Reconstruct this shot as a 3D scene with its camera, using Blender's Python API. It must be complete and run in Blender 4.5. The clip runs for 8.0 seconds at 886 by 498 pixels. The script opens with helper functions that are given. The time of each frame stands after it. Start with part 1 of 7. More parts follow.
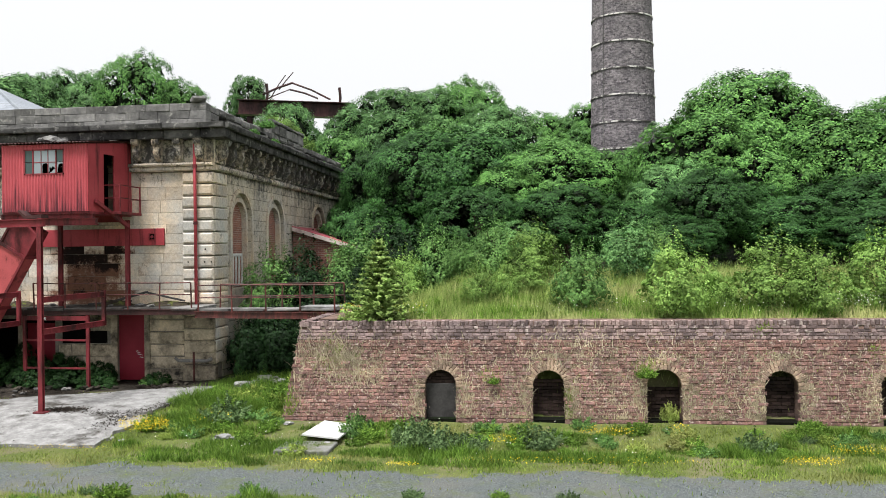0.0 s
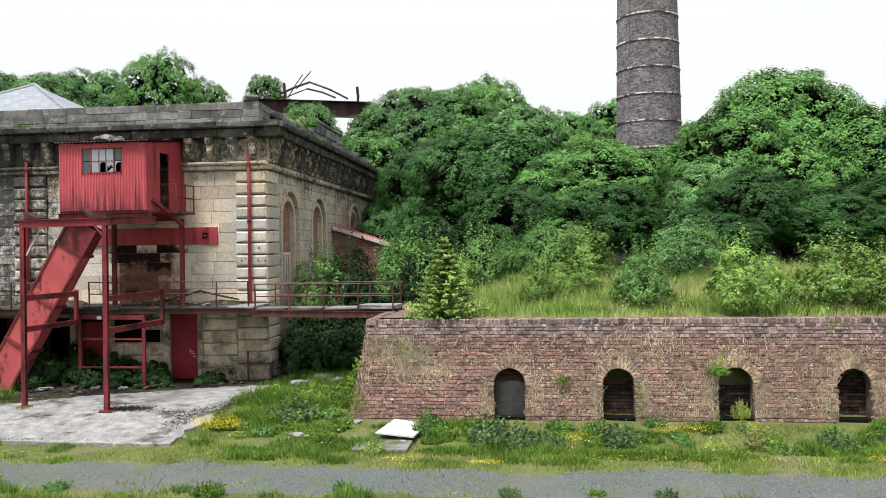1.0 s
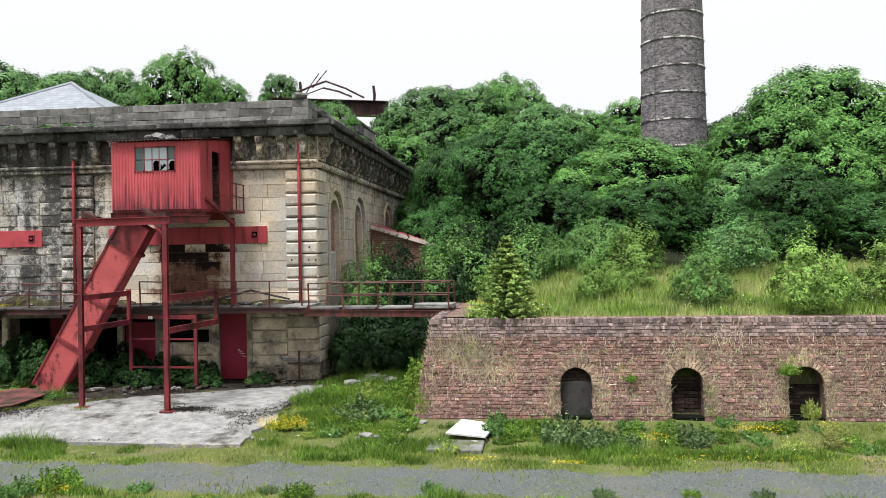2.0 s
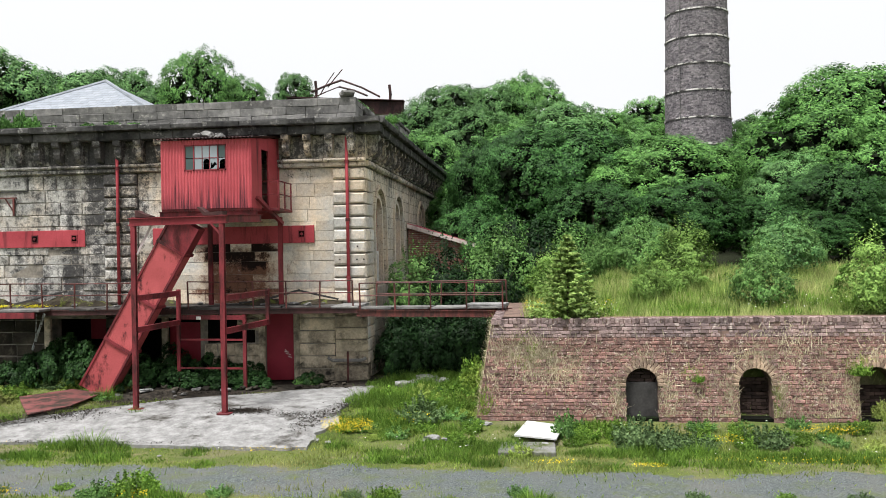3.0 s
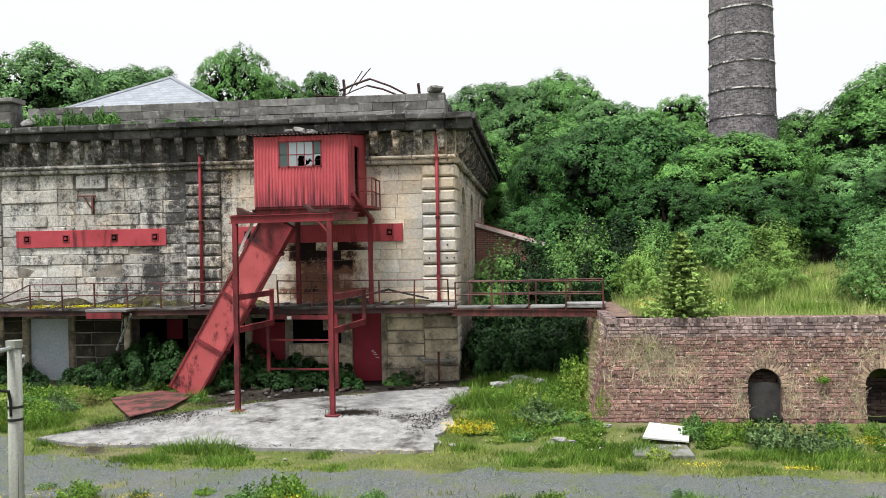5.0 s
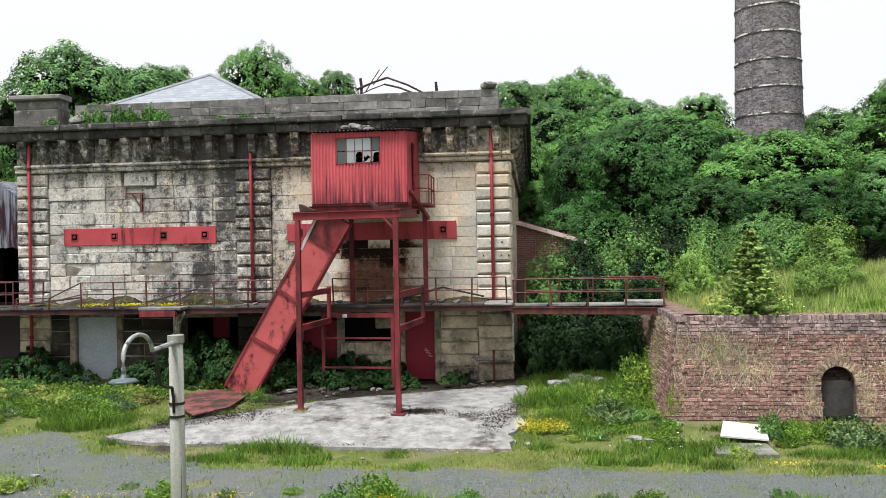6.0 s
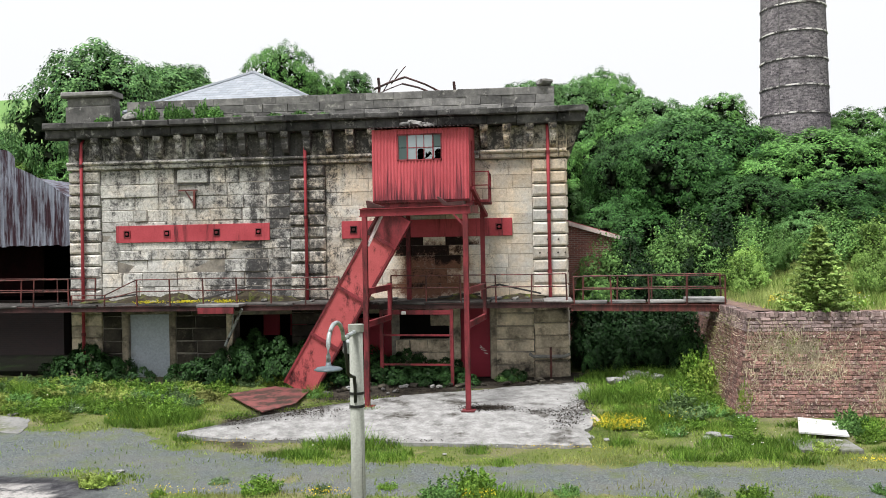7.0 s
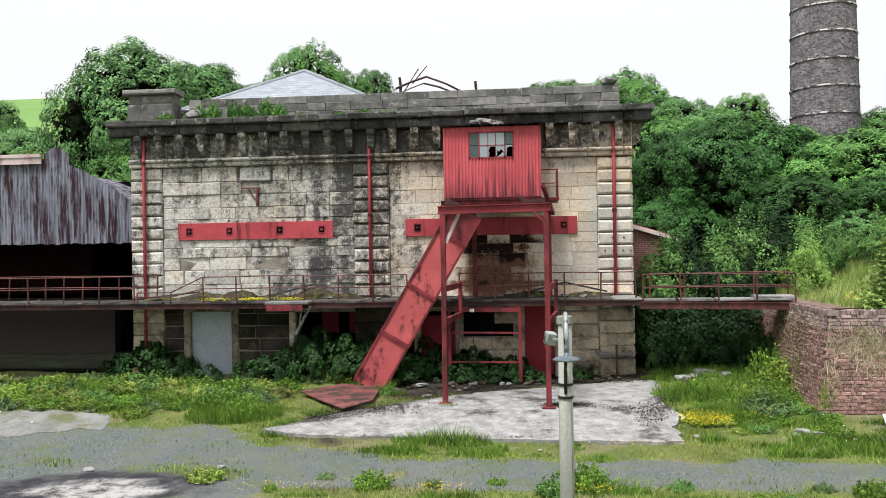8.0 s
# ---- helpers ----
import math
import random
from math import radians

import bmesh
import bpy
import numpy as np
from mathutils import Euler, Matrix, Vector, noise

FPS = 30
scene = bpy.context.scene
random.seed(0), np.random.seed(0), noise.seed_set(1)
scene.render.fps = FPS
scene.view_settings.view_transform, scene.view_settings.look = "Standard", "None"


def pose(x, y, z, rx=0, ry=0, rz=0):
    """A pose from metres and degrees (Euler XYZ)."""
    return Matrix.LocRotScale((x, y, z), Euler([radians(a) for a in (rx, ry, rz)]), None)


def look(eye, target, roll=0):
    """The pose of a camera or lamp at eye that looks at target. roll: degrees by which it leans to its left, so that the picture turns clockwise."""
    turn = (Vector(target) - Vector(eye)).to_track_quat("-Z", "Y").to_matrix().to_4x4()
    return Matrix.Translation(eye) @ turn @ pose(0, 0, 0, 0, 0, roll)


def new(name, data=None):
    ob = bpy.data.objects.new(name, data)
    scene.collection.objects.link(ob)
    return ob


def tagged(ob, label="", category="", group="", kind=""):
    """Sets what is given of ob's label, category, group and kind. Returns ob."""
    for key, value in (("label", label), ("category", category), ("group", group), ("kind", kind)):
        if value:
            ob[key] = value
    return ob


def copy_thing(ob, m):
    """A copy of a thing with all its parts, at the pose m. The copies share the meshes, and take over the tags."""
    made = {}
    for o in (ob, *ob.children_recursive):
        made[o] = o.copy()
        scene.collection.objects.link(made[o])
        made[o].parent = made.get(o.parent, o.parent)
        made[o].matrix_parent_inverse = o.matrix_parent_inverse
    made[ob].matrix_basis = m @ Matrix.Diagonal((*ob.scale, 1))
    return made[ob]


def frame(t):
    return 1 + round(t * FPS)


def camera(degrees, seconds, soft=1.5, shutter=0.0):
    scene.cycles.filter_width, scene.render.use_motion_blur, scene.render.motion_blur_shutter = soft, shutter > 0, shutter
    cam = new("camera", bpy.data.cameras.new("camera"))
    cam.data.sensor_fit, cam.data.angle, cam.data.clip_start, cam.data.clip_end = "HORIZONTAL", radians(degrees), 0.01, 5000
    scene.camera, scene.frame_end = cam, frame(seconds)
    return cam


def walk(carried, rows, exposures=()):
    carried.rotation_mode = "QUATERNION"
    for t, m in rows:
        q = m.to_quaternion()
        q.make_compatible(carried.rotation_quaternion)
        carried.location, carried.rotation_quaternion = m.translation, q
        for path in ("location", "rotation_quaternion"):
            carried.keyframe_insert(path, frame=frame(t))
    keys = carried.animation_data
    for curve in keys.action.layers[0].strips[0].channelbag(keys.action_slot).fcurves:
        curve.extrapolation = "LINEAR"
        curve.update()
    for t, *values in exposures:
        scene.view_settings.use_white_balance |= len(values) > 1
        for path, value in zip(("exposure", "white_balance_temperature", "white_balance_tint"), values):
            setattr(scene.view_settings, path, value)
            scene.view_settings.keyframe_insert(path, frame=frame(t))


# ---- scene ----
cam = camera(57.4, 8.0, soft=0.9)
EYE, LEAN, TURN = (-2.541, 8.956, 4.0), -0.6, 6.65
# seconds; metres to the right, ahead and up from EYE; yaw, pitch and roll in degrees
ROWS = [
    (0, 0.0000, 0.0000, 0.0000, 0.000, 0.236, 1.33),
    (0.5, -0.8135, -0.0038, 0.0156, -0.028, 0.222, 1.38),
    (1, -1.6871, 0.0188, 0.0104, -0.056, 0.195, 1.41),
    (1.5, -2.4914, 0.0725, 0.0143, -0.097, 0.181, 1.45),
    (3, -4.8284, 0.4772, 0.0572, -0.195, 0.139, 1.56),
    (3.5, -5.4862, 0.6155, 0.0559, -0.208, 0.153, 1.59),
    (4, -6.1872, 0.7219, 0.0650, -0.250, 0.139, 1.60),
    (4.5, -6.8555, 0.8245, 0.0728, -0.306, 0.153, 1.60),
    (6, -9.2318, 1.1483, 0.0507, -0.389, 0.153, 1.64),
    (6.5, -10.0308, 1.1859, 0.0052, -0.445, 0.181, 1.64),
    (7, -10.9345, 1.1944, -0.0117, -0.486, 0.208, 1.60),
    (7.5, -11.8447, 1.1972, -0.0364, -0.528, 0.222, 1.57),
    (8, -12.8975, 1.1577, -0.0351, -0.556, 0.236, 1.50),
]
walk(cam, [(t, pose(*EYE, 0, LEAN, TURN) @ pose(x, y, z, 90 + pitch, roll, yaw)) for t, x, y, z, yaw, pitch, roll in ROWS], exposures=((0.0, 0.50), (8.0, 0.50)))

# ---- world, sun ----
world = bpy.data.worlds.new("overcast_sky")
scene.world = world
world.use_nodes = True
wn, wl = world.node_tree.nodes, world.node_tree.links
sky = wn.new("ShaderNodeTexSky")
sky.sky_type, sky.sun_disc = "NISHITA", False
sky.sun_elevation, sky.sun_rotation = radians(68), radians(208)
sky.air_density, sky.dust_density, sky.ozone_density = 1.0, 4.0, 1.0
pale = wn.new("ShaderNodeHueSaturation")
pale.inputs["Saturation"].default_value = 0.12
# an even white overcast dome
up = wn.new("ShaderNodeSeparateXYZ")
wl.new(wn.new("ShaderNodeTexCoord").outputs["Generated"], up.inputs["Vector"])
dome = wn.new("ShaderNodeMapRange")
dome.inputs["From Min"].default_value, dome.inputs["From Max"].default_value = 0.20, 1.0
dome.inputs["To Min"].default_value, dome.inputs["To Max"].default_value = 0.0, 1.0
wl.new(up.outputs["Z"], dome.inputs["Value"])
grey = wn.new("ShaderNodeMix")
grey.data_type = "RGBA"
grey.inputs["A"].default_value, grey.inputs["B"].default_value = (7.9, 8.0, 8.2, 1), (10.0, 10.1, 10.4, 1)
wl.new(dome.outputs["Result"], grey.inputs["Factor"])
cloud = wn.new("ShaderNodeMix")
cloud.data_type = "RGBA"
cloud.inputs["Factor"].default_value = 0.85
wl.new(sky.outputs["Color"], pale.inputs["Color"])
wl.new(pale.outputs["Color"], cloud.inputs["A"])
wl.new(grey.outputs["Result"], cloud.inputs["B"])
wl.new(cloud.outputs["Result"], wn["Background"].inputs["Color"])
wn["Background"].inputs["Strength"].default_value = 0.095

sun_data = bpy.data.lights.new("sun", "SUN")
sun_data.energy, sun_data.angle, sun_data.color = 4.4, radians(16), (1.0, 0.98, 0.95)
sun = new("sun", sun_data)
sun.matrix_world = look((-19, 9, 60), (-8, 30, 0))


# ---- mesh helpers ----
rnd = random.Random(11)


def mesh_of(name, verts, faces, material, smooth=False):
    me = bpy.data.meshes.new(name)
    me.from_pydata(verts, [], faces)
    me.materials.append(material)
    if smooth:
        me.polygons.foreach_set("use_smooth", [True] * len(me.polygons))
    return me


# The site plan is drawn on oblique axes through the facade; site() turns it into metres square to the facade.
SHEAR, DEPTH, FACE = 0.077, 0.7286, 33.0
LAY = {"solid": Matrix.Identity(4), "square": Matrix.Diagonal((1, DEPTH, 1, 1)), "oblique": Matrix(((1, SHEAR, 0, 0), (0, DEPTH, 0, 0), (0, 0, 1, 0), (0, 0, 0, 1)))}
HOME = {}


def site(x, y):
    return x + SHEAR * (y - FACE), FACE + DEPTH * (y - FACE)


def thing(name, loc, label, category, group="", kind="", lay="solid"):
    """The base of a thing at loc on the plan. lay: how its parts pass from the plan to the site; None: they are drawn in true metres already."""
    ob = new(name)
    ob.location = loc if lay is None else (*site(loc[0], loc[1]), loc[2])
    HOME[ob] = LAY[lay or "solid"] @ Matrix.Translation(-Vector(loc))
    ob.empty_display_size = 0.2
    return tagged(ob, label, category, group, kind)


def hang(ob, parent, label=""):
    ob.parent = parent
    if parent.type == "EMPTY":
        ob.matrix_parent_inverse = HOME[parent]
    if label:
        ob["label"] = label
    return ob


def part(name, bm, material, parent, label="", smooth=False):
    me = bpy.data.meshes.new(name)
    bmesh.ops.recalc_face_normals(bm, faces=bm.faces[:])
    bm.to_mesh(me)
    bm.free()
    me.materials.append(material)
    if smooth:
        me.polygons.foreach_set("use_smooth", [True] * len(me.polygons))
    ob = new(name, me)
    if parent is not None:
        hang(ob, parent, label)
    return ob


def single(name, bm, material, label, category, group="", kind="", spread=False):
    """A thing of one mesh drawn on the plan: moved to its site as it is, or spread over it point by point."""
    mid = sum((v.co for v in bm.verts), Vector()) / len(bm.verts)
    dx, dy = (a - b for a, b in zip(site(mid.x, mid.y), mid))
    for v in bm.verts:
        v.co.x, v.co.y = site(v.co.x, v.co.y) if spread else (v.co.x + dx, v.co.y + dy)
    return tagged(part(name, bm, material, None), label, category, group, kind)


def box(bm, x0, x1, y0, y1, z0, z1, ch=0.0, m=None):
    vs = bmesh.ops.create_cube(bm, size=1.0)["verts"]
    for v in vs:
        v.co = Vector((x0 + (v.co.x + 0.5) * (x1 - x0), y0 + (v.co.y + 0.5) * (y1 - y0), z0 + (v.co.z + 0.5) * (z1 - z0)))
    if m is not None:
        for v in vs:
            v.co = m @ v.co
    if ch > 0:
        es = list({e for v in vs for e in v.link_edges})
        bmesh.ops.bevel(bm, geom=es, offset=ch, segments=1, affect="EDGES", profile=0.5)
    return bm


def boxes(*args):
    bm = bmesh.new()
    for a in args:
        box(bm, *a)
    return bm


def beam(bm, a, b, w, h, ch=0.0):
    """A bar of section w x h from a to b."""
    a, b = Vector(a), Vector(b)
    d = b - a
    q = d.to_track_quat("Y", "Z").to_matrix().to_4x4()
    box(bm, -w / 2, w / 2, 0, d.length, -h / 2, h / 2, ch, Matrix.Translation(a) @ q)
    return bm


def channel(bm, a, b, w, h, t=0.02):
    """A rolled steel joist from a to b."""
    a, b = Vector(a), Vector(b)
    d = b - a
    m = Matrix.Translation(a) @ d.to_track_quat("Y", "Z").to_matrix().to_4x4()
    box(bm, -w / 2, w / 2, 0, d.length, h / 2 - t, h / 2, 0, m)
    box(bm, -w / 2, w / 2, 0, d.length, -h / 2, -h / 2 + t, 0, m)
    box(bm, -t / 2, t / 2, 0, d.length, -h / 2 + t, h / 2 - t, 0, m)
    return bm


def tube(bm, pts, r, n=8, close=True):
    pts = [Vector(p) for p in pts]
    rings = []
    for i, p in enumerate(pts):
        d = (pts[min(i + 1, len(pts) - 1)] - pts[max(i - 1, 0)]).normalized()
        q = d.to_track_quat("Z", "Y")
        rr = r[i] if isinstance(r, (list, tuple)) else r
        rings.append([bm.verts.new(p + q @ Vector((rr * math.cos(2 * math.pi * k / n), rr * math.sin(2 * math.pi * k / n), 0))) for k in range(n)])
    for a, b in zip(rings, rings[1:]):
        for k in range(n):
            bm.faces.new((a[k], a[(k + 1) % n], b[(k + 1) % n], b[k]))
    if close:
        bm.faces.new(rings[0][::-1])
        bm.faces.new(rings[-1])
    return bm


def prism(bm, outline, y0, y1):
    """A solid with an outline in x, z drawn along y."""
    f = [bm.verts.new((x, y0, z)) for x, z in outline]
    b = [bm.verts.new((x, y1, z)) for x, z in outline]
    bm.faces.new(f)
    bm.faces.new(b[::-1])
    for i in range(len(f)):
        j = (i + 1) % len(f)
        bm.faces.new((f[i], b[i], b[j], f[j]))
    return bm


def block_data(w, h, d, ch, jit, r):
    """Points and faces of one dressed block, centred in x and z, its face towards -y, its back at y = 0."""
    out = []
    for y, s in ((0, 0), (-(d - ch), 0), (-d, ch)):
        for sx, sz in ((-1, -1), (1, -1), (1, 1), (-1, 1)):
            j = jit if y else 0
            out.append((sx * (w / 2 - s) + r.uniform(-j, j), y + r.uniform(-j, j), sz * (h / 2 - s) + r.uniform(-j, j)))
    fs = [(8, 9, 10, 11)]
    for k in range(4):
        n = (k + 1) % 4
        fs += [(k, n, n + 4, k + 4), (k + 4, n + 4, n + 8, k + 8)]
    return out, fs


def stone(name, parent, x, y, z, w, h, d, material, ch=0.02, jit=0.006, turn=0.0, lean=0.0, data=None):
    me = data or mesh_of(name, *block_data(w, h, d, ch, jit, rnd), material)
    ob = new(name, me)
    ob.location = (x, y, z)
    ob.rotation_euler = (lean, 0, turn)
    return hang(ob, parent)


def fbm(x, y, s, seed=0.0):
    return noise.fractal(Vector((x * s, y * s, seed)), 1.0, 2.0, 3)


def smooth01(a, b, v):
    u = max(0.0, min(1.0, (v - a) / (b - a)))
    return u * u * (3 - 2 * u)


# ---- materials ----
def nodes_of(name):
    m = bpy.data.materials.new(name)
    m.use_nodes = True
    nt = m.node_tree
    return m, nt, nt.nodes["Principled BSDF"]


def link(nt, a, b):
    nt.links.new(a, b)


def noise_tex(nt, scale, detail=5.0, rough=0.6, stretch=None):
    pos = nt.nodes.new("ShaderNodeNewGeometry").outputs["Position"]
    if stretch:
        mp = nt.nodes.new("ShaderNodeMapping")
        mp.inputs["Scale"].default_value = stretch
        link(nt, pos, mp.inputs["Vector"])
        pos = mp.outputs["Vector"]
    t = nt.nodes.new("ShaderNodeTexNoise")
    t.inputs["Scale"].default_value, t.inputs["Detail"].default_value, t.inputs["Roughness"].default_value = scale, detail, rough
    link(nt, pos, t.inputs["Vector"])
    return t.outputs["Fac"]


def ramp(nt, fac, lo, hi, a=0.0, b=1.0):
    r = nt.nodes.new("ShaderNodeMapRange")
    r.inputs["From Min"].default_value, r.inputs["From Max"].default_value = lo, hi
    r.inputs["To Min"].default_value, r.inputs["To Max"].default_value = a, b
    link(nt, fac, r.inputs["Value"])
    return r.outputs["Result"]


def mixc(nt, fac, a, b, mode="MIX"):
    x = nt.nodes.new("ShaderNodeMix")
    x.data_type, x.blend_type = "RGBA", mode
    for sock, v in (("Factor", fac), ("A", a), ("B", b)):
        if isinstance(v, (int, float)):
            x.inputs[sock].default_value = v
        elif isinstance(v, tuple):
            x.inputs[sock].default_value = (*v, 1)
        else:
            link(nt, v, x.inputs[sock])
    return x.outputs["Result"]


def calc(nt, op, a, b=0.0):
    x = nt.nodes.new("ShaderNodeMath")
    x.operation, x.use_clamp = op, False
    for i, v in enumerate((a, b)):
        if isinstance(v, (int, float)):
            x.inputs[i].default_value = v
        else:
            link(nt, v, x.inputs[i])
    return x.outputs["Value"]


def axis(nt, which):
    s = nt.nodes.new("ShaderNodeSeparateXYZ")
    link(nt, nt.nodes.new("ShaderNodeNewGeometry").outputs["Position"], s.inputs["Vector"])
    return s.outputs[which]


def relief(nt, bsdf, height, strength, dist):
    b = nt.nodes.new("ShaderNodeBump")
    b.inputs["Strength"].default_value, b.inputs["Distance"].default_value = strength, dist
    link(nt, height, b.inputs["Height"])
    link(nt, b.outputs["Normal"], bsdf.inputs["Normal"])


def surface(name, c1, c2, scale, rough=0.85, bump=0.4, dist=0.01, c3=None, s3=0.6, lo3=0.5, hi3=0.7, fine=None, metal=0.0, vary=0.0, island=0.0, stretch=None):
    """A worn surface: two tones by a noise, a third as stains, a fine grain, and a shade of its own for each piece."""
    m, nt, p = nodes_of(name)
    col = mixc(nt, ramp(nt, noise_tex(nt, scale, 6, 0.65, stretch), 0.35, 0.65), c1, c2)
    if vary:
        r = nt.nodes.new("ShaderNodeObjectInfo").outputs["Random"]
        v = ramp(nt, r, 0, 1, 1 - vary, 1 + vary)
        col = mixc(nt, 1.0, col, combine(nt, v), "MULTIPLY")
    if island:
        r = nt.nodes.new("ShaderNodeNewGeometry").outputs["Random Per Island"]
        v = ramp(nt, r, 0, 1, 1 - island, 1 + island)
        col = mixc(nt, 1.0, col, combine(nt, v), "MULTIPLY")
    if c3:
        col = mixc(nt, ramp(nt, noise_tex(nt, s3, 5, 0.7, stretch), lo3, hi3), col, c3)
    grain = noise_tex(nt, fine or scale * 9, 4, 0.7)
    col = mixc(nt, 0.35, col, combine(nt, ramp(nt, grain, 0.3, 0.7, 0.5, 1.5)), "MULTIPLY")
    link(nt, col, p.inputs["Base Color"])
    p.inputs["Roughness"].default_value, p.inputs["Metallic"].default_value = rough, metal
    p.inputs["Specular IOR Level"].default_value = 0.3 if rough < 0.8 else 0.08
    relief(nt, p, grain, bump, dist)
    return m


def combine(nt, v):
    c = nt.nodes.new("ShaderNodeCombineXYZ")
    for k in range(3):
        link(nt, v, c.inputs[k])
    return c.outputs["Vector"]


def sandstone(name, clean, grey, soot, vary=0.26, joints=False):
    """Buff ashlar, greyer to the west end, with soot streaks below the cornice and beside the middle pilaster."""
    m, nt, p = nodes_of(name)
    base = mixc(nt, ramp(nt, noise_tex(nt, 0.9, 6, 0.65), 0.35, 0.65), clean, grey)
    x, z = axis(nt, "X"), axis(nt, "Z")
    west = calc(nt, "ADD", ramp(nt, x, -19.0, -20.6, -0.3, 0.40), ramp(nt, noise_tex(nt, 0.7, 6, 0.7), 0.3, 0.7, -0.35, 0.35))
    west = ramp(nt, west, 0.0, 0.5)
    base = mixc(nt, west, base, grey)
    r = nt.nodes.new("ShaderNodeObjectInfo").outputs["Random"]
    base = mixc(nt, 1.0, base, combine(nt, ramp(nt, r, 0, 1, 1 - vary, 1 + vary)), "MULTIPLY")
    streak = noise_tex(nt, 1.0, 6, 0.7, (1.8, 1.8, 0.25))
    blot = noise_tex(nt, 4.6, 9, 0.88)
    high = calc(nt, "ADD", ramp(nt, z, 5.9, 6.9, -0.10, 0.06), ramp(nt, z, 6.86, 7.05, 0.0, 0.10))
    midx = calc(nt, "ABSOLUTE", calc(nt, "ADD", x, 20.75))
    mid = ramp(nt, midx, 0.4, 3.2, 0.18, -0.01)
    amount = calc(nt, "ADD", calc(nt, "ADD", streak, high), mid)
    clear = calc(nt, "MULTIPLY", ramp(nt, x, -19.6, -18.4, 0.075, -0.13), ramp(nt, z, 5.8, 6.9, 1.0, 0.1))
    amount = calc(nt, "ADD", amount, clear)
    amount = calc(nt, "ADD", amount, ramp(nt, axis(nt, "Y"), 33.3, 34.2, 0.0, 0.10))
    amount = calc(nt, "ADD", amount, ramp(nt, blot, 0.34, 0.66, -0.30, 0.30))
    r2 = calc(nt, "FRACT", calc(nt, "MULTIPLY", r, 17.3))
    amount = calc(nt, "ADD", amount, ramp(nt, r2, 0.0, 1.0, -0.06, 0.06))
    col = mixc(nt, ramp(nt, amount, 0.47, 0.72, 0.0, 0.95), base, soot)
    # rain-washed grey runs down the face
    runs = calc(nt, "ADD", noise_tex(nt, 1.0, 7, 0.72, (2.6, 2.6, 0.10)), ramp(nt, z, 4.4, 6.8, -0.07, 0.05))
    col = mixc(nt, ramp(nt, runs, 0.52, 0.70, 0.0, 0.50), col, (0.125, 0.115, 0.105))
    # scorched, rust-washed stones below the cabin
    bx = ramp(nt, calc(nt, "ABSOLUTE", calc(nt, "ADD", x, 16.4)), 0.7, 2.3, 0.42, -0.9)
    bz = ramp(nt, calc(nt, "ABSOLUTE", calc(nt, "SUBTRACT", z, 3.45)), 0.60, 1.25, 0.42, -0.6)
    burn = calc(nt, "ADD", calc(nt, "ADD", bx, bz), ramp(nt, r2, 0.0, 1.0, -0.42, 0.38))
    burn = calc(nt, "ADD", burn, ramp(nt, blot, 0.3, 0.7, -0.40, 0.40))
    col = mixc(nt, ramp(nt, burn, 0.20, 0.62, 0.0, 0.93), col, (0.125, 0.047, 0.026))
    # the upper black also paints in the cabin's shadow and a dark hole
    upper_black = calc(nt, "ADD", burn, ramp(nt, z, 3.35, 3.75, -0.35, 0.22))
    col = mixc(nt, ramp(nt, upper_black, 0.72, 0.90, 0.0, 0.96), col, (0.010, 0.007, 0.007))
    grain = noise_tex(nt, 11, 7, 0.8)
    rough_tone = ramp(nt, noise_tex(nt, 12.0, 9, 0.88), 0.36, 0.62, 0.45, 1.30)
    col = mixc(nt, ramp(nt, x, -19.0, -20.0, 0.35, 0.9), col, combine(nt, rough_tone), "MULTIPLY")
    col = mixc(nt, 0.5, col, combine(nt, ramp(nt, grain, 0.32, 0.68, 0.5, 1.5)), "MULTIPLY")
    if joints:
        cb = nt.nodes.new("ShaderNodeCombineXYZ")
        link(nt, axis(nt, "Y"), cb.inputs["X"])
        link(nt, z, cb.inputs["Y"])
        bk = nt.nodes.new("ShaderNodeTexBrick")
        link(nt, cb.outputs["Vector"], bk.inputs["Vector"])
        bk.inputs["Scale"].default_value = 1.0
        bk.inputs["Brick Width"].default_value, bk.inputs["Row Height"].default_value, bk.inputs["Mortar Size"].default_value = 0.95, 0.372, 0.012
        bk.inputs["Color1"].default_value, bk.inputs["Color2"].default_value, bk.inputs["Mortar"].default_value = (1.1, 1.1, 1.1, 1), (0.85, 0.85, 0.85, 1), (0.35, 0.34, 0.33, 1)
        col = mixc(nt, 0.85, col, bk.outputs["Color"], "MULTIPLY")
    link(nt, col, p.inputs["Base Color"])
    p.inputs["Roughness"].default_value = 0.9
    p.inputs["Specular IOR Level"].default_value = 0.08
    relief(nt, p, calc(nt, "ADD", grain, calc(nt, "MULTIPLY", blot, 1.0)), 0.42, 0.02)
    return m


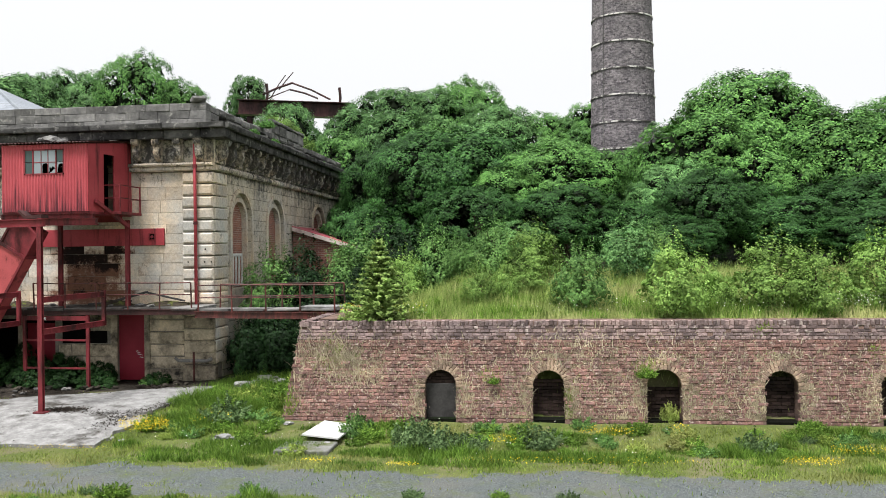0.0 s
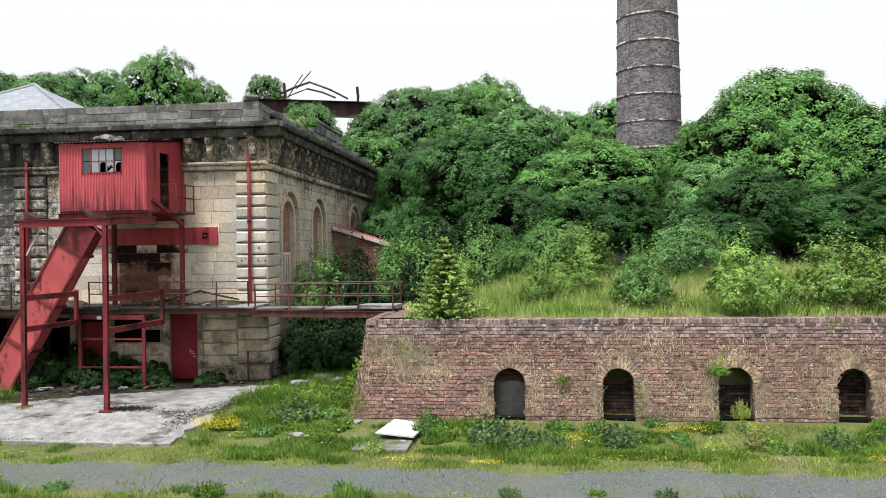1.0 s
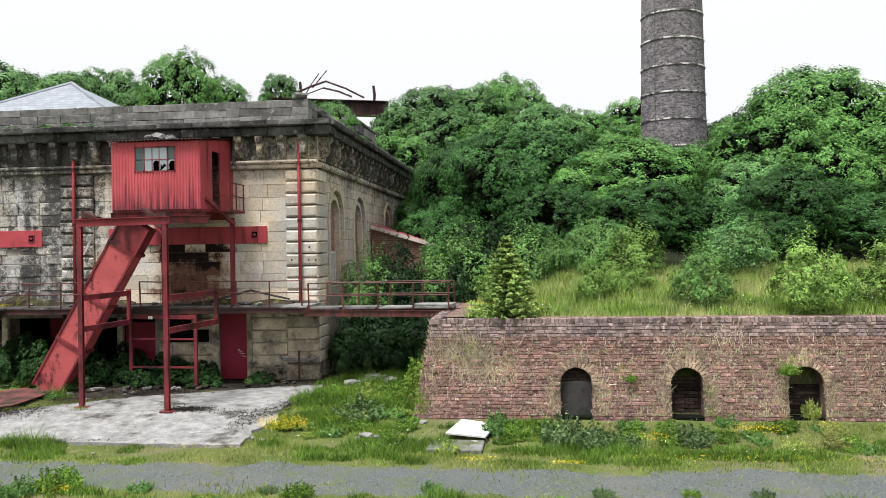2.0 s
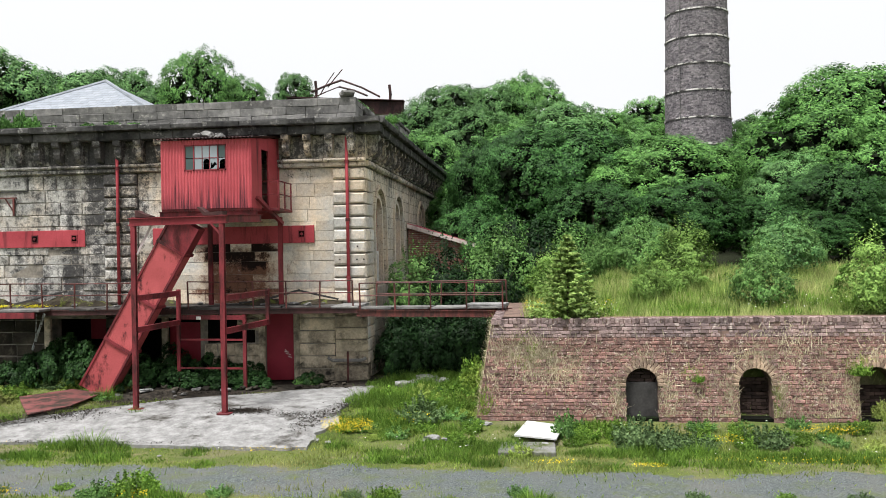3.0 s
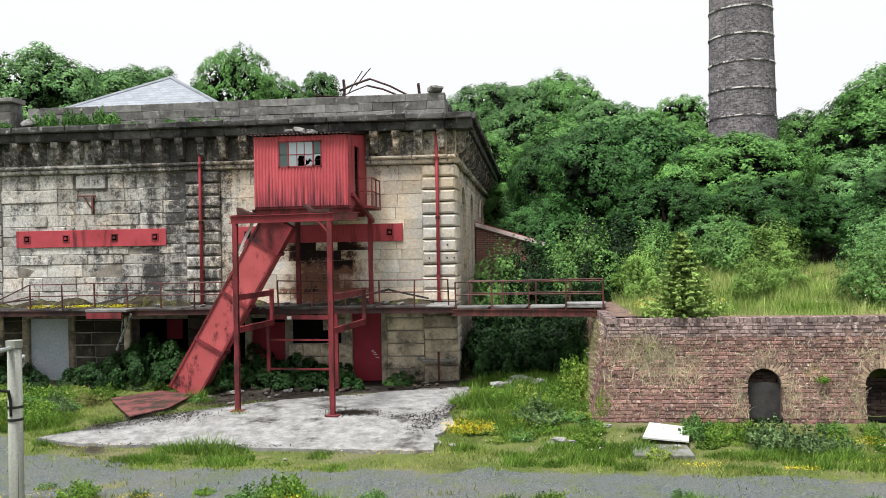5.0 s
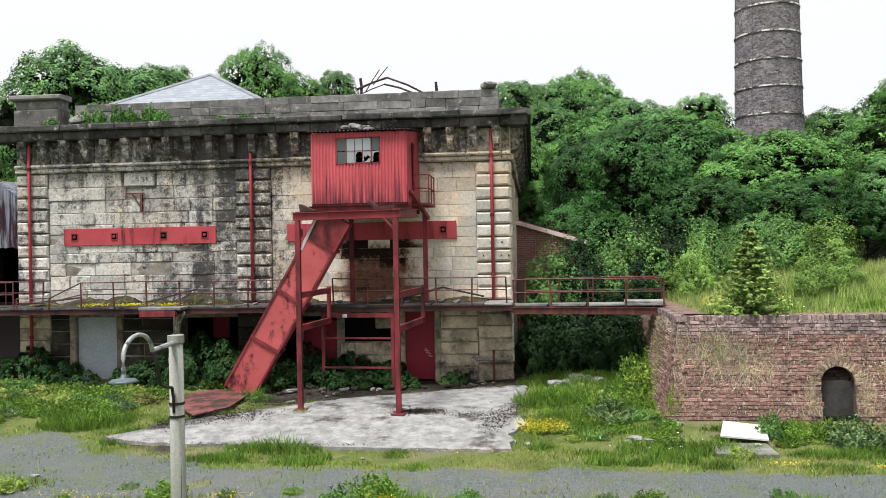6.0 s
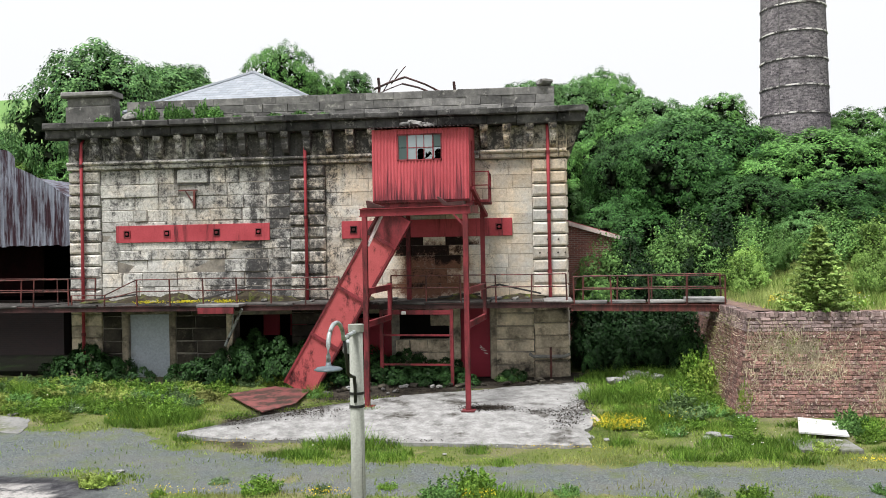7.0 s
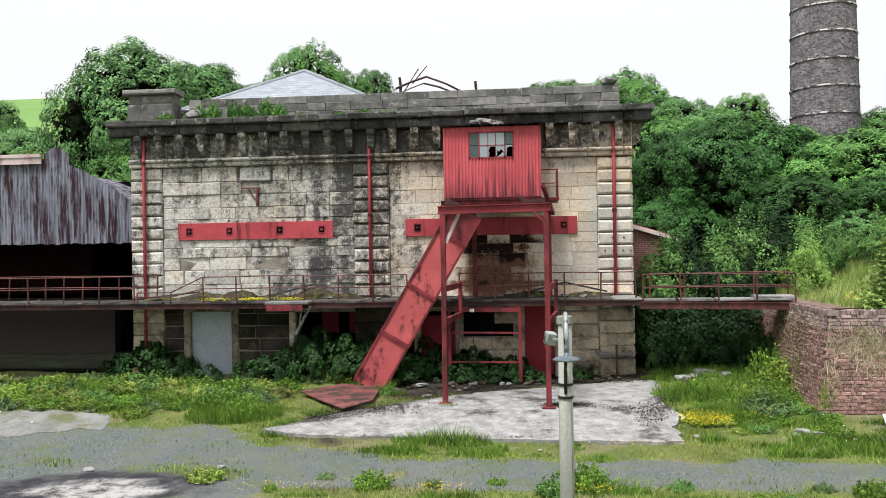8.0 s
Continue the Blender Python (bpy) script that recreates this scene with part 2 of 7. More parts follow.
def painted(name, paint, rust, lo=0.52, hi=0.66, rough=0.55, scale=1.6, stretch=(1, 1, 0.35), drip=0.0):
    """Weathered paint on steel: rust breaks through in streaks."""
    m, nt, p = nodes_of(name)
    fade = mixc(nt, ramp(nt, noise_tex(nt, 0.8, 5, 0.6), 0.3, 0.7), paint, tuple(min(1, c * 1.45 + 0.012) for c in paint))
    spots = noise_tex(nt, scale, 8, 0.72, stretch)
    if drip:
        spots = calc(nt, "ADD", spots, ramp(nt, axis(nt, "Z"), drip, drip + 1.1, 0.13, -0.06))
    col = mixc(nt, ramp(nt, spots, lo, hi), fade, rust)
    grain = noise_tex(nt, 30, 4, 0.7)
    col = mixc(nt, 0.3, col, combine(nt, ramp(nt, grain, 0.3, 0.7, 0.5, 1.5)), "MULTIPLY")
    link(nt, col, p.inputs["Base Color"])
    p.inputs["Roughness"].default_value = rough
    p.inputs["Specular IOR Level"].default_value = 0.2
    relief(nt, p, spots, 0.3, 0.008)
    return m


def leafy(name, dark, light, yellow=None, thin=0.3):
    m, nt, p = nodes_of(name)
    isl = nt.nodes.new("ShaderNodeNewGeometry").outputs["Random Per Island"]
    col = mixc(nt, isl, dark, light)
    if yellow:
        col = mixc(nt, ramp(nt, noise_tex(nt, 0.35, 3, 0.6), 0.45, 0.7), col, yellow)
    r = nt.nodes.new("ShaderNodeObjectInfo").outputs["Random"]
    col = mixc(nt, 1.0, col, combine(nt, ramp(nt, r, 0, 1, 0.8, 1.2)), "MULTIPLY")
    col = mixc(nt, 1.0, col, combine(nt, ramp(nt, noise_tex(nt, 1.1, 5, 0.75), 0.32, 0.68, 0.50, 1.45)), "MULTIPLY")
    link(nt, col, p.inputs["Base Color"])
    p.inputs["Roughness"].default_value = 0.55
    p.inputs["Specular IOR Level"].default_value = 0.10
    tr = nt.nodes.new("ShaderNodeBsdfTranslucent")
    link(nt, col, tr.inputs["Color"])
    mx = nt.nodes.new("ShaderNodeMixShader")
    mx.inputs["Fac"].default_value = thin
    link(nt, p.outputs["BSDF"], mx.inputs[1])
    link(nt, tr.outputs["BSDF"], mx.inputs[2])
    link(nt, mx.outputs["Shader"], nt.nodes["Material Output"].inputs["Surface"])
    return m


SOOT = (0.045, 0.044, 0.046)
M_STONE = sandstone("buff_ashlar", (0.60, 0.49, 0.365), (0.47, 0.46, 0.435), SOOT, 0.24)
M_STONE_EAST = sandstone("buff_ashlar_side", (0.55, 0.475, 0.375), (0.44, 0.41, 0.36), SOOT, 0.0, True)
M_CORNICE = surface("sooty_cornice_stone", (0.024, 0.024, 0.025), (0.10, 0.098, 0.095), 2.2, 0.9, 0.8, 0.025, (0.32, 0.31, 0.29), 4.2, 0.58, 0.72, fine=10, vary=0.3)
M_PARAPET = surface("grey_parapet_stone", (0.200, 0.195, 0.188), (0.105, 0.103, 0.102), 2.2, 0.92, 0.8, 0.025, (0.36, 0.35, 0.32), 4.6, 0.57, 0.72, fine=11, vary=0.35)
M_FLAG = surface("sooty_flagstone", (0.075, 0.070, 0.066), (0.030, 0.028, 0.027), 1.8, 0.9, 0.8, 0.02, (0.17, 0.165, 0.155), 2.4, 0.58, 0.70, fine=12, vary=0.4)
M_BASE_STONE = surface("damp_base_stone", (0.50, 0.425, 0.32), (0.25, 0.215, 0.165), 2.4, 0.9, 0.9, 0.04, (0.035, 0.032, 0.028), 1.3, 0.48, 0.66, fine=13, vary=0.45)
# sooty stone, with the shade under the walkway mixed into its colour
M_SOOTY_SHADE_BASE = surface("sooty_shade_dark_stone", (0.060, 0.053, 0.042), (0.022, 0.020, 0.017), 1.6, 0.9, 0.8, 0.03, (0.15, 0.13, 0.10), 2.1, 0.58, 0.76, vary=0.4)
# near-black filler for tree crowns, coloured as the shade in their gaps
M_CROWN_SHADE = surface("crown_shade_fill", (0.008, 0.014, 0.007), (0.014, 0.020, 0.010), 3, 0.95)
# red sheet blackened to stand for the shade inside the shed
M_SHADE_RED = surface("shade_dark_red_sheet", (0.016, 0.004, 0.005), (0.006, 0.003, 0.003), 1.4, 0.95, 0.3, 0.008)
M_RUST = painted("brown_rusted_steel", (0.052, 0.020, 0.019), (0.020, 0.011, 0.011), 0.42, 0.60)
# infill brick with the shade inside the arches put into its colour
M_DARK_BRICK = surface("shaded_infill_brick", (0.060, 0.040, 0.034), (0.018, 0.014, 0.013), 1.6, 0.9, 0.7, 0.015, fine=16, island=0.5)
M_MORTAR = surface("lime_mortar", (0.30, 0.27, 0.225), (0.12, 0.11, 0.10), 3.0, 0.95, 0.5, 0.01)
M_BRICK = surface("kiln_brick", (0.30, 0.165, 0.138), (0.175, 0.112, 0.104), 4.5, 0.9, 0.9, 0.03, (0.54, 0.45, 0.385), 11.0, 0.56, 0.68, fine=14, vary=0.28, island=0.34)
M_BRICK_TOP = surface("sooty_coping_brick", (0.23, 0.165, 0.155), (0.13, 0.10, 0.10), 1.9, 0.9, 0.9, 0.025, (0.48, 0.41, 0.37), 8.0, 0.56, 0.70, fine=12, vary=0.4, island=0.45)
M_BRICK_ARCH = surface("arch_brick", (0.33, 0.24, 0.17), (0.18, 0.135, 0.105), 2.5, 0.9, 0.7, 0.015, (0.50, 0.43, 0.32), 8.0, 0.56, 0.7, fine=16, vary=0.4, island=0.3)
M_BRICK_MORTAR = surface("dirty_mortar", (0.20, 0.135, 0.11), (0.10, 0.072, 0.062), 5.0, 0.95, 0.5, 0.01)
M_RED = painted("red_oxide_paint", (0.27, 0.036, 0.046), (0.040, 0.012, 0.015), 0.55, 0.70, scale=1.5, stretch=(3.0, 3.0, 0.22))
M_RED_OLD = painted("rusty_red_steel", (0.155, 0.020, 0.026), (0.040, 0.014, 0.014), 0.45, 0.62)
M_CHUTE = painted("chute_paint", (0.31, 0.060, 0.063), (0.050, 0.013, 0.014), 0.53, 0.62, scale=1.3, stretch=(1.3, 1, 0.7))
M_CABIN = painted("faded_cabin_paint", (0.33, 0.056, 0.068), (0.085, 0.024, 0.032), 0.52, 0.68, scale=1.0, stretch=(11.0, 11.0, 0.40), drip=5.3)
M_DOOR_RED = painted("maroon_door_paint", (0.17, 0.010, 0.022), (0.08, 0.01, 0.012), 0.6, 0.8)
M_PINK = painted("faded_pink_paint", (0.40, 0.33, 0.33), (0.20, 0.10, 0.10))
M_RAIL = painted("rusty_handrail", (0.115, 0.032, 0.028), (0.040, 0.022, 0.019), 0.40, 0.58, scale=4)
M_CORRUGATED = painted("grey_corrugated_sheet", (0.135, 0.145, 0.18), (0.030, 0.012, 0.018), 0.44, 0.58, 0.6, 1.7, (4.2, 1, 0.42))
# near-black that stands in for shade in interiors and openings
M_DARK = surface("shade_black", (0.004, 0.004, 0.004), (0.008, 0.007, 0.007), 1.0, 1.0)
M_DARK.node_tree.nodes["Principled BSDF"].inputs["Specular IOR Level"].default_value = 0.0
M_GREY_DOOR = surface("pale_boarded_door", (0.42, 0.46, 0.50), (0.34, 0.38, 0.42), 1.5, 0.7, 0.2, 0.004, (0.25, 0.25, 0.24), 1.4, 0.6, 0.8)
M_CONCRETE = surface("pale_concrete", (0.30, 0.298, 0.295), (0.155, 0.153, 0.150), 3.4, 0.9, 0.9, 0.02, (0.050, 0.046, 0.040), 0.8, 0.545, 0.66, fine=22)
M_SLAB = surface("worn_grey_concrete", (0.20, 0.20, 0.195), (0.12, 0.12, 0.115), 1.1, 0.9, 0.7, 0.02, (0.10, 0.11, 0.06), 1.0, 0.5, 0.62, fine=9)
M_SLATE = surface("pale_slate", (0.25, 0.27, 0.30), (0.17, 0.19, 0.21), 1.2, 0.6, 0.4, 0.01, vary=0.2)
M_WOODPOLE = surface("weathered_pole_wood", (0.30, 0.31, 0.28), (0.17, 0.175, 0.155), 5, 0.85, 0.6, 0.004, (0.15, 0.14, 0.12), 6, 0.58, 0.72, stretch=(1, 1, 0.06))
M_GALV = surface("galvanised_fitting", (0.36, 0.39, 0.39), (0.21, 0.225, 0.23), 9, 0.55, 0.2, 0.002, (0.035, 0.028, 0.024), 6.0, 0.50, 0.60, metal=0.25)
M_LAMP = surface("blue_grey_enamel", (0.10, 0.13, 0.15), (0.06, 0.075, 0.085), 9, 0.4, 0.2, 0.002)
M_BLACK = surface("black_cable", (0.012, 0.012, 0.012), (0.02, 0.02, 0.02), 9, 0.5)
M_BOARD = surface("weathered_grey_board", (0.070, 0.067, 0.066), (0.034, 0.033, 0.032), 2.0, 0.85, 0.3, 0.004)
M_BARK = surface("bark", (0.09, 0.07, 0.05), (0.05, 0.042, 0.033), 6, 0.95, 0.6, 0.02, stretch=(1, 1, 0.3))
M_LEAF = leafy("broad_leaves", (0.014, 0.062, 0.012), (0.170, 0.355, 0.088), thin=0.08)
M_LEAF_B = leafy("fresh_leaves", (0.078, 0.160, 0.030), (0.26, 0.41, 0.100), thin=0.15)
M_LEAF_E = leafy("shrub_leaves", (0.045, 0.115, 0.028), (0.180, 0.330, 0.092), thin=0.12)
M_LEAF_C = leafy("blue_green_leaves", (0.022, 0.078, 0.022), (0.170, 0.325, 0.108), thin=0.08)
# tree leaves darkened to carry the shade low in the wood
M_LEAF_G = leafy("shade_dark_leaves", (0.006, 0.028, 0.007), (0.066, 0.165, 0.042), thin=0.05)
M_MUGWORT = leafy("mugwort_leaves", (0.045, 0.085, 0.032), (0.15, 0.225, 0.090), thin=0.12)
M_SPRUCE = leafy("spruce_needles", (0.125, 0.220, 0.050), (0.34, 0.46, 0.140), thin=0.3)
# ivy and gap leaves: green lowered to include the shade by the walls
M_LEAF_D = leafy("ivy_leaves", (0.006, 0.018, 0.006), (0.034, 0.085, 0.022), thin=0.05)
M_LEAF_F = leafy("gap_shade_leaves", (0.003, 0.010, 0.003), (0.018, 0.048, 0.014), thin=0.05)
M_GRASS = leafy("grass_blades", (0.070, 0.130, 0.018), (0.30, 0.41, 0.080), (0.32, 0.32, 0.12), thin=0.25)
M_GRASS_LUSH = leafy("lush_grass_blades", (0.050, 0.120, 0.016), (0.23, 0.38, 0.062), thin=0.25)
M_GRASS_TALL = leafy("tall_grass_blades", (0.115, 0.205, 0.040), (0.36, 0.44, 0.135), (0.43, 0.42, 0.19), thin=0.2)
M_STRAW = leafy("straw", (0.40, 0.335, 0.23), (0.72, 0.64, 0.47), thin=0.15)
M_FLOWER = leafy("yellow_petals", (0.70, 0.52, 0.02), (0.80, 0.62, 0.03), thin=0.2)

# ---- ground ----
def hill(x, y):
    west = smooth01(-24, -40, x)
    z = 8.5 * smooth01(43, 105, y) + 2.5 * west * smooth01(42, 62, y)
    z += (6 + 21 * smooth01(-60, -110, x)) * smooth01(105, 230, y) + 10 * smooth01(230, 900, y)
    return z


def bank_edge(y):
    """The west edge of the brick bank on the plan."""
    return -8.0 - 0.077 * (y - 27.0) - 0.15 * max(0.0, y - 41.0)


def ground_z(x, y):
    edge = bank_edge(y) + 0.4
    sy = smooth01(27.3, 27.9, y)
    sx = smooth01(edge - max(0.25, 0.16 * (y - 41)), edge + 0.45, x)
    z = 2.22 * sy * sx + hill(x, y)
    z -= 0.08 * smooth01(-9.0, -8.0, x) * smooth01(22.5, 24.5, y) * (1 - smooth01(27.0, 27.4, y))
    z += 0.75 * smooth01(29.0, 37.0, y) * smooth01(-7.6, -4.6, x) * (1 - 0.8 * smooth01(42, 52, y))
    z += 0.035 * fbm(x, y, 0.5) + (0.10 * fbm(x, y, 0.35, 4.0) if y > 28 else 0)
    z += 0.10 * smooth01(26, 32, y) * (1 - sx) - 0.26 * (1 - smooth01(22.8, 27.0, y))
    z += 0.5 * smooth01(-12.4, -8.6, x) * smooth01(30, 40, y) * (1 - sx)
    return z


def yard_spot(x, y):
    """Spreads a plan drawn on the level over the yard, which falls a little towards the track."""
    drop = 0.26 * (1 - smooth01(21.6, 26.8, y))
    f = 1 + drop / 4
    mid = max(-12.7, min(0.0, x))
    return mid + (x - mid) * f, y * f


def gravel_mask(x, y):
    lo = 18.9 - 3.4 * smooth01(-18.3, -20.8, x) - 1.4 * smooth01(-2, 4, x) + 0.5 * fbm(x, 3.0, 0.4)
    hi = 21.45 + 1.6 * smooth01(-16.5, -21, x) + 1.7 * smooth01(-20.4, -22.4, x) + 0.45 * fbm(x, 9.0, 0.45)
    n = 0.55 * fbm(x, y, 0.55, 7.0) + 0.25 * fbm(x, y, 1.9, 2.0)
    m = smooth01(-0.35, 0.45, min(y - lo, hi - y) + n)
    patch = smooth01(0.05, 0.45, fbm(x, y, 0.33, 17.0) - 0.15 + 0.2 * fbm(x, y, 1.5, 3.0))
    m *= 1 - 0.85 * patch * smooth01(0.9, 0.3, (y - lo) / max(0.5, hi - lo))
    far = smooth01(0.1, 0.5, fbm(x, y, 0.28, 23.0)) * smooth01(18.5, 17.8, y) * 0.7
    return max(m, far)


def bare_mask(x, y):
    """Trodden earth and stone dust."""
    return smooth01(0.12, 0.5, fbm(x, y, 0.5, 31.0)) * 0.7


def burnt_mask(x, y):
    d = math.hypot((x + 22.0) / 2.0, (y - 18.3) / 1.5) + 0.30 * fbm(x, y, 1.2, 5.0)
    return smooth01(1.15, 0.85, d)


def ash_mask(x, y):
    d = math.hypot((x + 22.0) / 1.4, (y - 18.0) / 0.95) + 0.35 * fbm(x, y, 1.6, 9.0)
    return smooth01(1.0, 0.75, d)


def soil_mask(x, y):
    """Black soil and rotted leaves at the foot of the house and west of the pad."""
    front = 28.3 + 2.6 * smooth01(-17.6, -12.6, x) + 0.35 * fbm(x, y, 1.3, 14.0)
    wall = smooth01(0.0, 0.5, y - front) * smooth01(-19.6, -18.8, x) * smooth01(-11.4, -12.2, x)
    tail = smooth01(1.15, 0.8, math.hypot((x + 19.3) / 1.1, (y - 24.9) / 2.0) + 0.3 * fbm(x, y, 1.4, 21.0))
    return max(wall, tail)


def lines(*spans):
    out = []
    for a, b, step in spans:
        n = max(1, round((b - a) / step))
        out += [a + (b - a) * i / n for i in range(n)]
    return out + [spans[-1][1]]


gx = lines((-3000, -400, 520), (-400, -120, 35), (-120, -40, 4), (-40, 10, 0.22), (10, 40, 2), (40, 160, 20), (160, 3000, 500))
gy = lines((-600, -20, 120), (-20, 13, 3), (13, 33, 0.2), (33, 62, 0.6), (62, 130, 4), (130, 400, 18), (400, 4000, 500))
gverts = [(x, y, ground_z(x, y)) for y in gy for x in gx]
nx = len(gx)
gfaces = [(j * nx + i, j * nx + i + 1, (j + 1) * nx + i + 1, (j + 1) * nx + i) for j in range(len(gy) - 1) for i in range(nx - 1)]


def ground_material():
    m, nt, p = nodes_of("ground_cover")

    def attr(name):
        a = nt.nodes.new("ShaderNodeAttribute")
        a.attribute_name = name
        return a.outputs["Fac"]

    turf = mixc(nt, ramp(nt, noise_tex(nt, 0.8, 6, 0.65), 0.35, 0.65), (0.055, 0.082, 0.018), (0.115, 0.13, 0.042))
    turf = mixc(nt, ramp(nt, noise_tex(nt, 2.3, 6, 0.7), 0.55, 0.72), turf, (0.19, 0.16, 0.09))
    turf = mixc(nt, attr("bare"), turf, (0.155, 0.135, 0.088))
    speck = noise_tex(nt, 22, 6, 0.8)
    grit = mixc(nt, ramp(nt, speck, 0.35, 0.68), (0.036, 0.042, 0.043), (0.145, 0.162, 0.160))
    chips = noise_tex(nt, 42, 3, 0.75)
    grit = mixc(nt, 0.9, grit, combine(nt, ramp(nt, chips, 0.34, 0.66, 0.30, 1.75)), "MULTIPLY")
    grit = mixc(nt, ramp(nt, noise_tex(nt, 0.7, 5, 0.7), 0.45, 0.75, 0.0, 0.7), grit, (0.13, 0.125, 0.11))
    grit = mixc(nt, ramp(nt, noise_tex(nt, 1.3, 7, 0.78), 0.50, 0.66, 0.0, 0.75), grit, (0.085, 0.105, 0.038))
    turf = mixc(nt, attr("wood"), turf, (0.016, 0.020, 0.009))
    turf = mixc(nt, attr("field"), turf, mixc(nt, ramp(nt, noise_tex(nt, 0.05, 5, 0.6), 0.35, 0.65), (0.10, 0.19, 0.055), (0.145, 0.235, 0.075)))
    edge = calc(nt, "ADD", attr("gravel"), ramp(nt, noise_tex(nt, 5, 5, 0.75), 0.3, 0.7, -0.35, 0.35))
    col = mixc(nt, ramp(nt, edge, 0.35, 0.65), turf, grit)
    ash = mixc(nt, ramp(nt, noise_tex(nt, 2.2, 6, 0.7), 0.45, 0.6), (0.022, 0.022, 0.026), (0.07, 0.07, 0.075))
    col = mixc(nt, attr("burnt"), col, ash)
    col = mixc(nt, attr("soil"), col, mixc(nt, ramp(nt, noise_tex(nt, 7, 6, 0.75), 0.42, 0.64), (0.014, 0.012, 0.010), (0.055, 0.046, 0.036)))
    col = mixc(nt, calc(nt, "MULTIPLY", attr("ash"), ramp(nt, noise_tex(nt, 3.0, 6, 0.75), 0.38, 0.55)), col, (0.30, 0.29, 0.28))
    fine = noise_tex(nt, 55, 4, 0.75)
    col = mixc(nt, 0.5, col, combine(nt, ramp(nt, fine, 0.3, 0.7, 0.45, 1.55)), "MULTIPLY")
    link(nt, col, p.inputs["Base Color"])
    p.inputs["Roughness"].default_value = 0.95
    p.inputs["Specular IOR Level"].default_value = 0.15
    relief(nt, p, calc(nt, "ADD", fine, speck), 0.6, 0.012)
    return m


ground_me = mesh_of("ground", [(*site(x, y), z) for x, y, z in gverts], gfaces, ground_material(), True)
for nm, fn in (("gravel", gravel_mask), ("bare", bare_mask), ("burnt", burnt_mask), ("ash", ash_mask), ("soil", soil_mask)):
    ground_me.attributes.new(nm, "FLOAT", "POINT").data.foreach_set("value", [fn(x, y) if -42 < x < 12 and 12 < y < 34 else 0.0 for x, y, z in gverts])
ground_me.attributes.new("wood", "FLOAT", "POINT").data.foreach_set("value", [smooth01(38, 43, y) * (1 - smooth01(98, 112, y)) * smooth01(-75, -62, x) for x, y, z in gverts])
ground_me.attributes.new("field", "FLOAT", "POINT").data.foreach_set("value", [smooth01(105, 130, y) for x, y, z in gverts])
ground = tagged(new("ground", ground_me), "grassy yard with a grey gravel track and rising wooded hill", "ground", kind="structure")

# cracked concrete pad under the gantry
PAD = [(-19.8, 22.35), (-18.6, 22.05), (-16.2, 21.95), (-13.8, 21.8), (-11.6, 21.8), (-11.75, 23.4), (-11.5, 25.2), (-11.9, 27.4), (-11.7, 29.6), (-12.0, 31.6),
       (-13.2, 31.1), (-14.4, 30.2), (-15.8, 29.4), (-17.0, 28.5), (-18.2, 26.6), (-18.7, 24.9), (-19.6, 23.7), (-20.5, 22.8)]


PAD = [yard_spot(x, y) for x, y in PAD]


def pad_z(y):
    return 0.08 - 0.26 * (1 - smooth01(22.8, 27.0, y)) + 0.06 * smooth01(26, 32, y)


def pad_outline():
    out = []
    for (ax, ay), (bx, by) in zip(PAD, PAD[1:] + PAD[:1]):
        n = max(2, int(math.hypot(bx - ax, by - ay) / 0.12))
        for i in range(n):
            u = i / n
            x, y = ax + (bx - ax) * u, ay + (by - ay) * u
            out.append((x + 0.14 * fbm(x, y, 1.6, 3.0), y + 0.14 * fbm(x, y, 1.6, 8.0)))
    return out


bm = bmesh.new()
top = [bm.verts.new((x, y, pad_z(y))) for x, y in pad_outline()]
low = [bm.verts.new((v.co.x, v.co.y, v.co.z - 0.2)) for v in top]
lid = bm.faces.new(top)
for i in range(len(top)):
    j = (i + 1) % len(top)
    bm.faces.new((top[i], low[i], low[j], top[j]))
bmesh.ops.triangulate(bm, faces=[lid])
for yy in lines((22.4, 33.0, 0.4)):
    bmesh.ops.bisect_plane(bm, geom=bm.verts[:] + bm.edges[:] + bm.faces[:], plane_co=(0, yy, 0), plane_no=(0, 1, 0))
bm.normal_update()
for v in bm.verts:
    if all(abs(f.normal.z) > 0.5 for f in v.link_faces):
        v.co.z = pad_z(v.co.y)
single("concrete_pad", bm, M_CONCRETE, "cracked pale concrete pad with dirt and moss", "concrete pad", kind="structure", spread=True)

# broken slab at the west end of the yard
bm = bmesh.new()
rim = [(x + 0.5 * fbm(x, y, 1.1, 2.0), y + 0.45 * fbm(x, y, 1.1, 6.0)) for x, y in [(-24.75 - 2.6 * (1 - math.cos(2 * math.pi * k / 40)), 24.75 + 1.25 * math.sin(2 * math.pi * k / 40) + 0.1 * (1 - math.cos(2 * math.pi * k / 40))) for k in range(40)]]
top = [bm.verts.new((x, y, ground_z(x, y) + 0.012)) for x, y in rim]
mid_v = bm.verts.new((-27.35, 24.85, ground_z(-27.35, 24.85) + 0.03))
for i in range(len(top)):
    bm.faces.new((top[i], top[(i + 1) % len(top)], mid_v))
low = [bm.verts.new((v.co.x, v.co.y, v.co.z - 0.15)) for v in top]
for i in range(len(top)):
    j = (i + 1) % len(top)
    bm.faces.new((top[i], low[i], low[j], top[j]))
single("concrete_slab", bm, M_SLAB, "worn pale concrete slab sunk in the yard", "slab", kind="structure", spread=True)

# ---- engine house ----
X0, X1, FY, BY = -27.95, -12.45, 33.0, 52.0
house = thing("engine_house", (-20.2, 33.0, 0.0), "derelict soot-stained sandstone engine house with heavy bracketed cornice", "building", lay=None)
GD = (-26.08, -24.75, 2.08)
BAY = (-22.7, -17.75, 2.05)
RD = (-15.66, -14.78, 2.22)


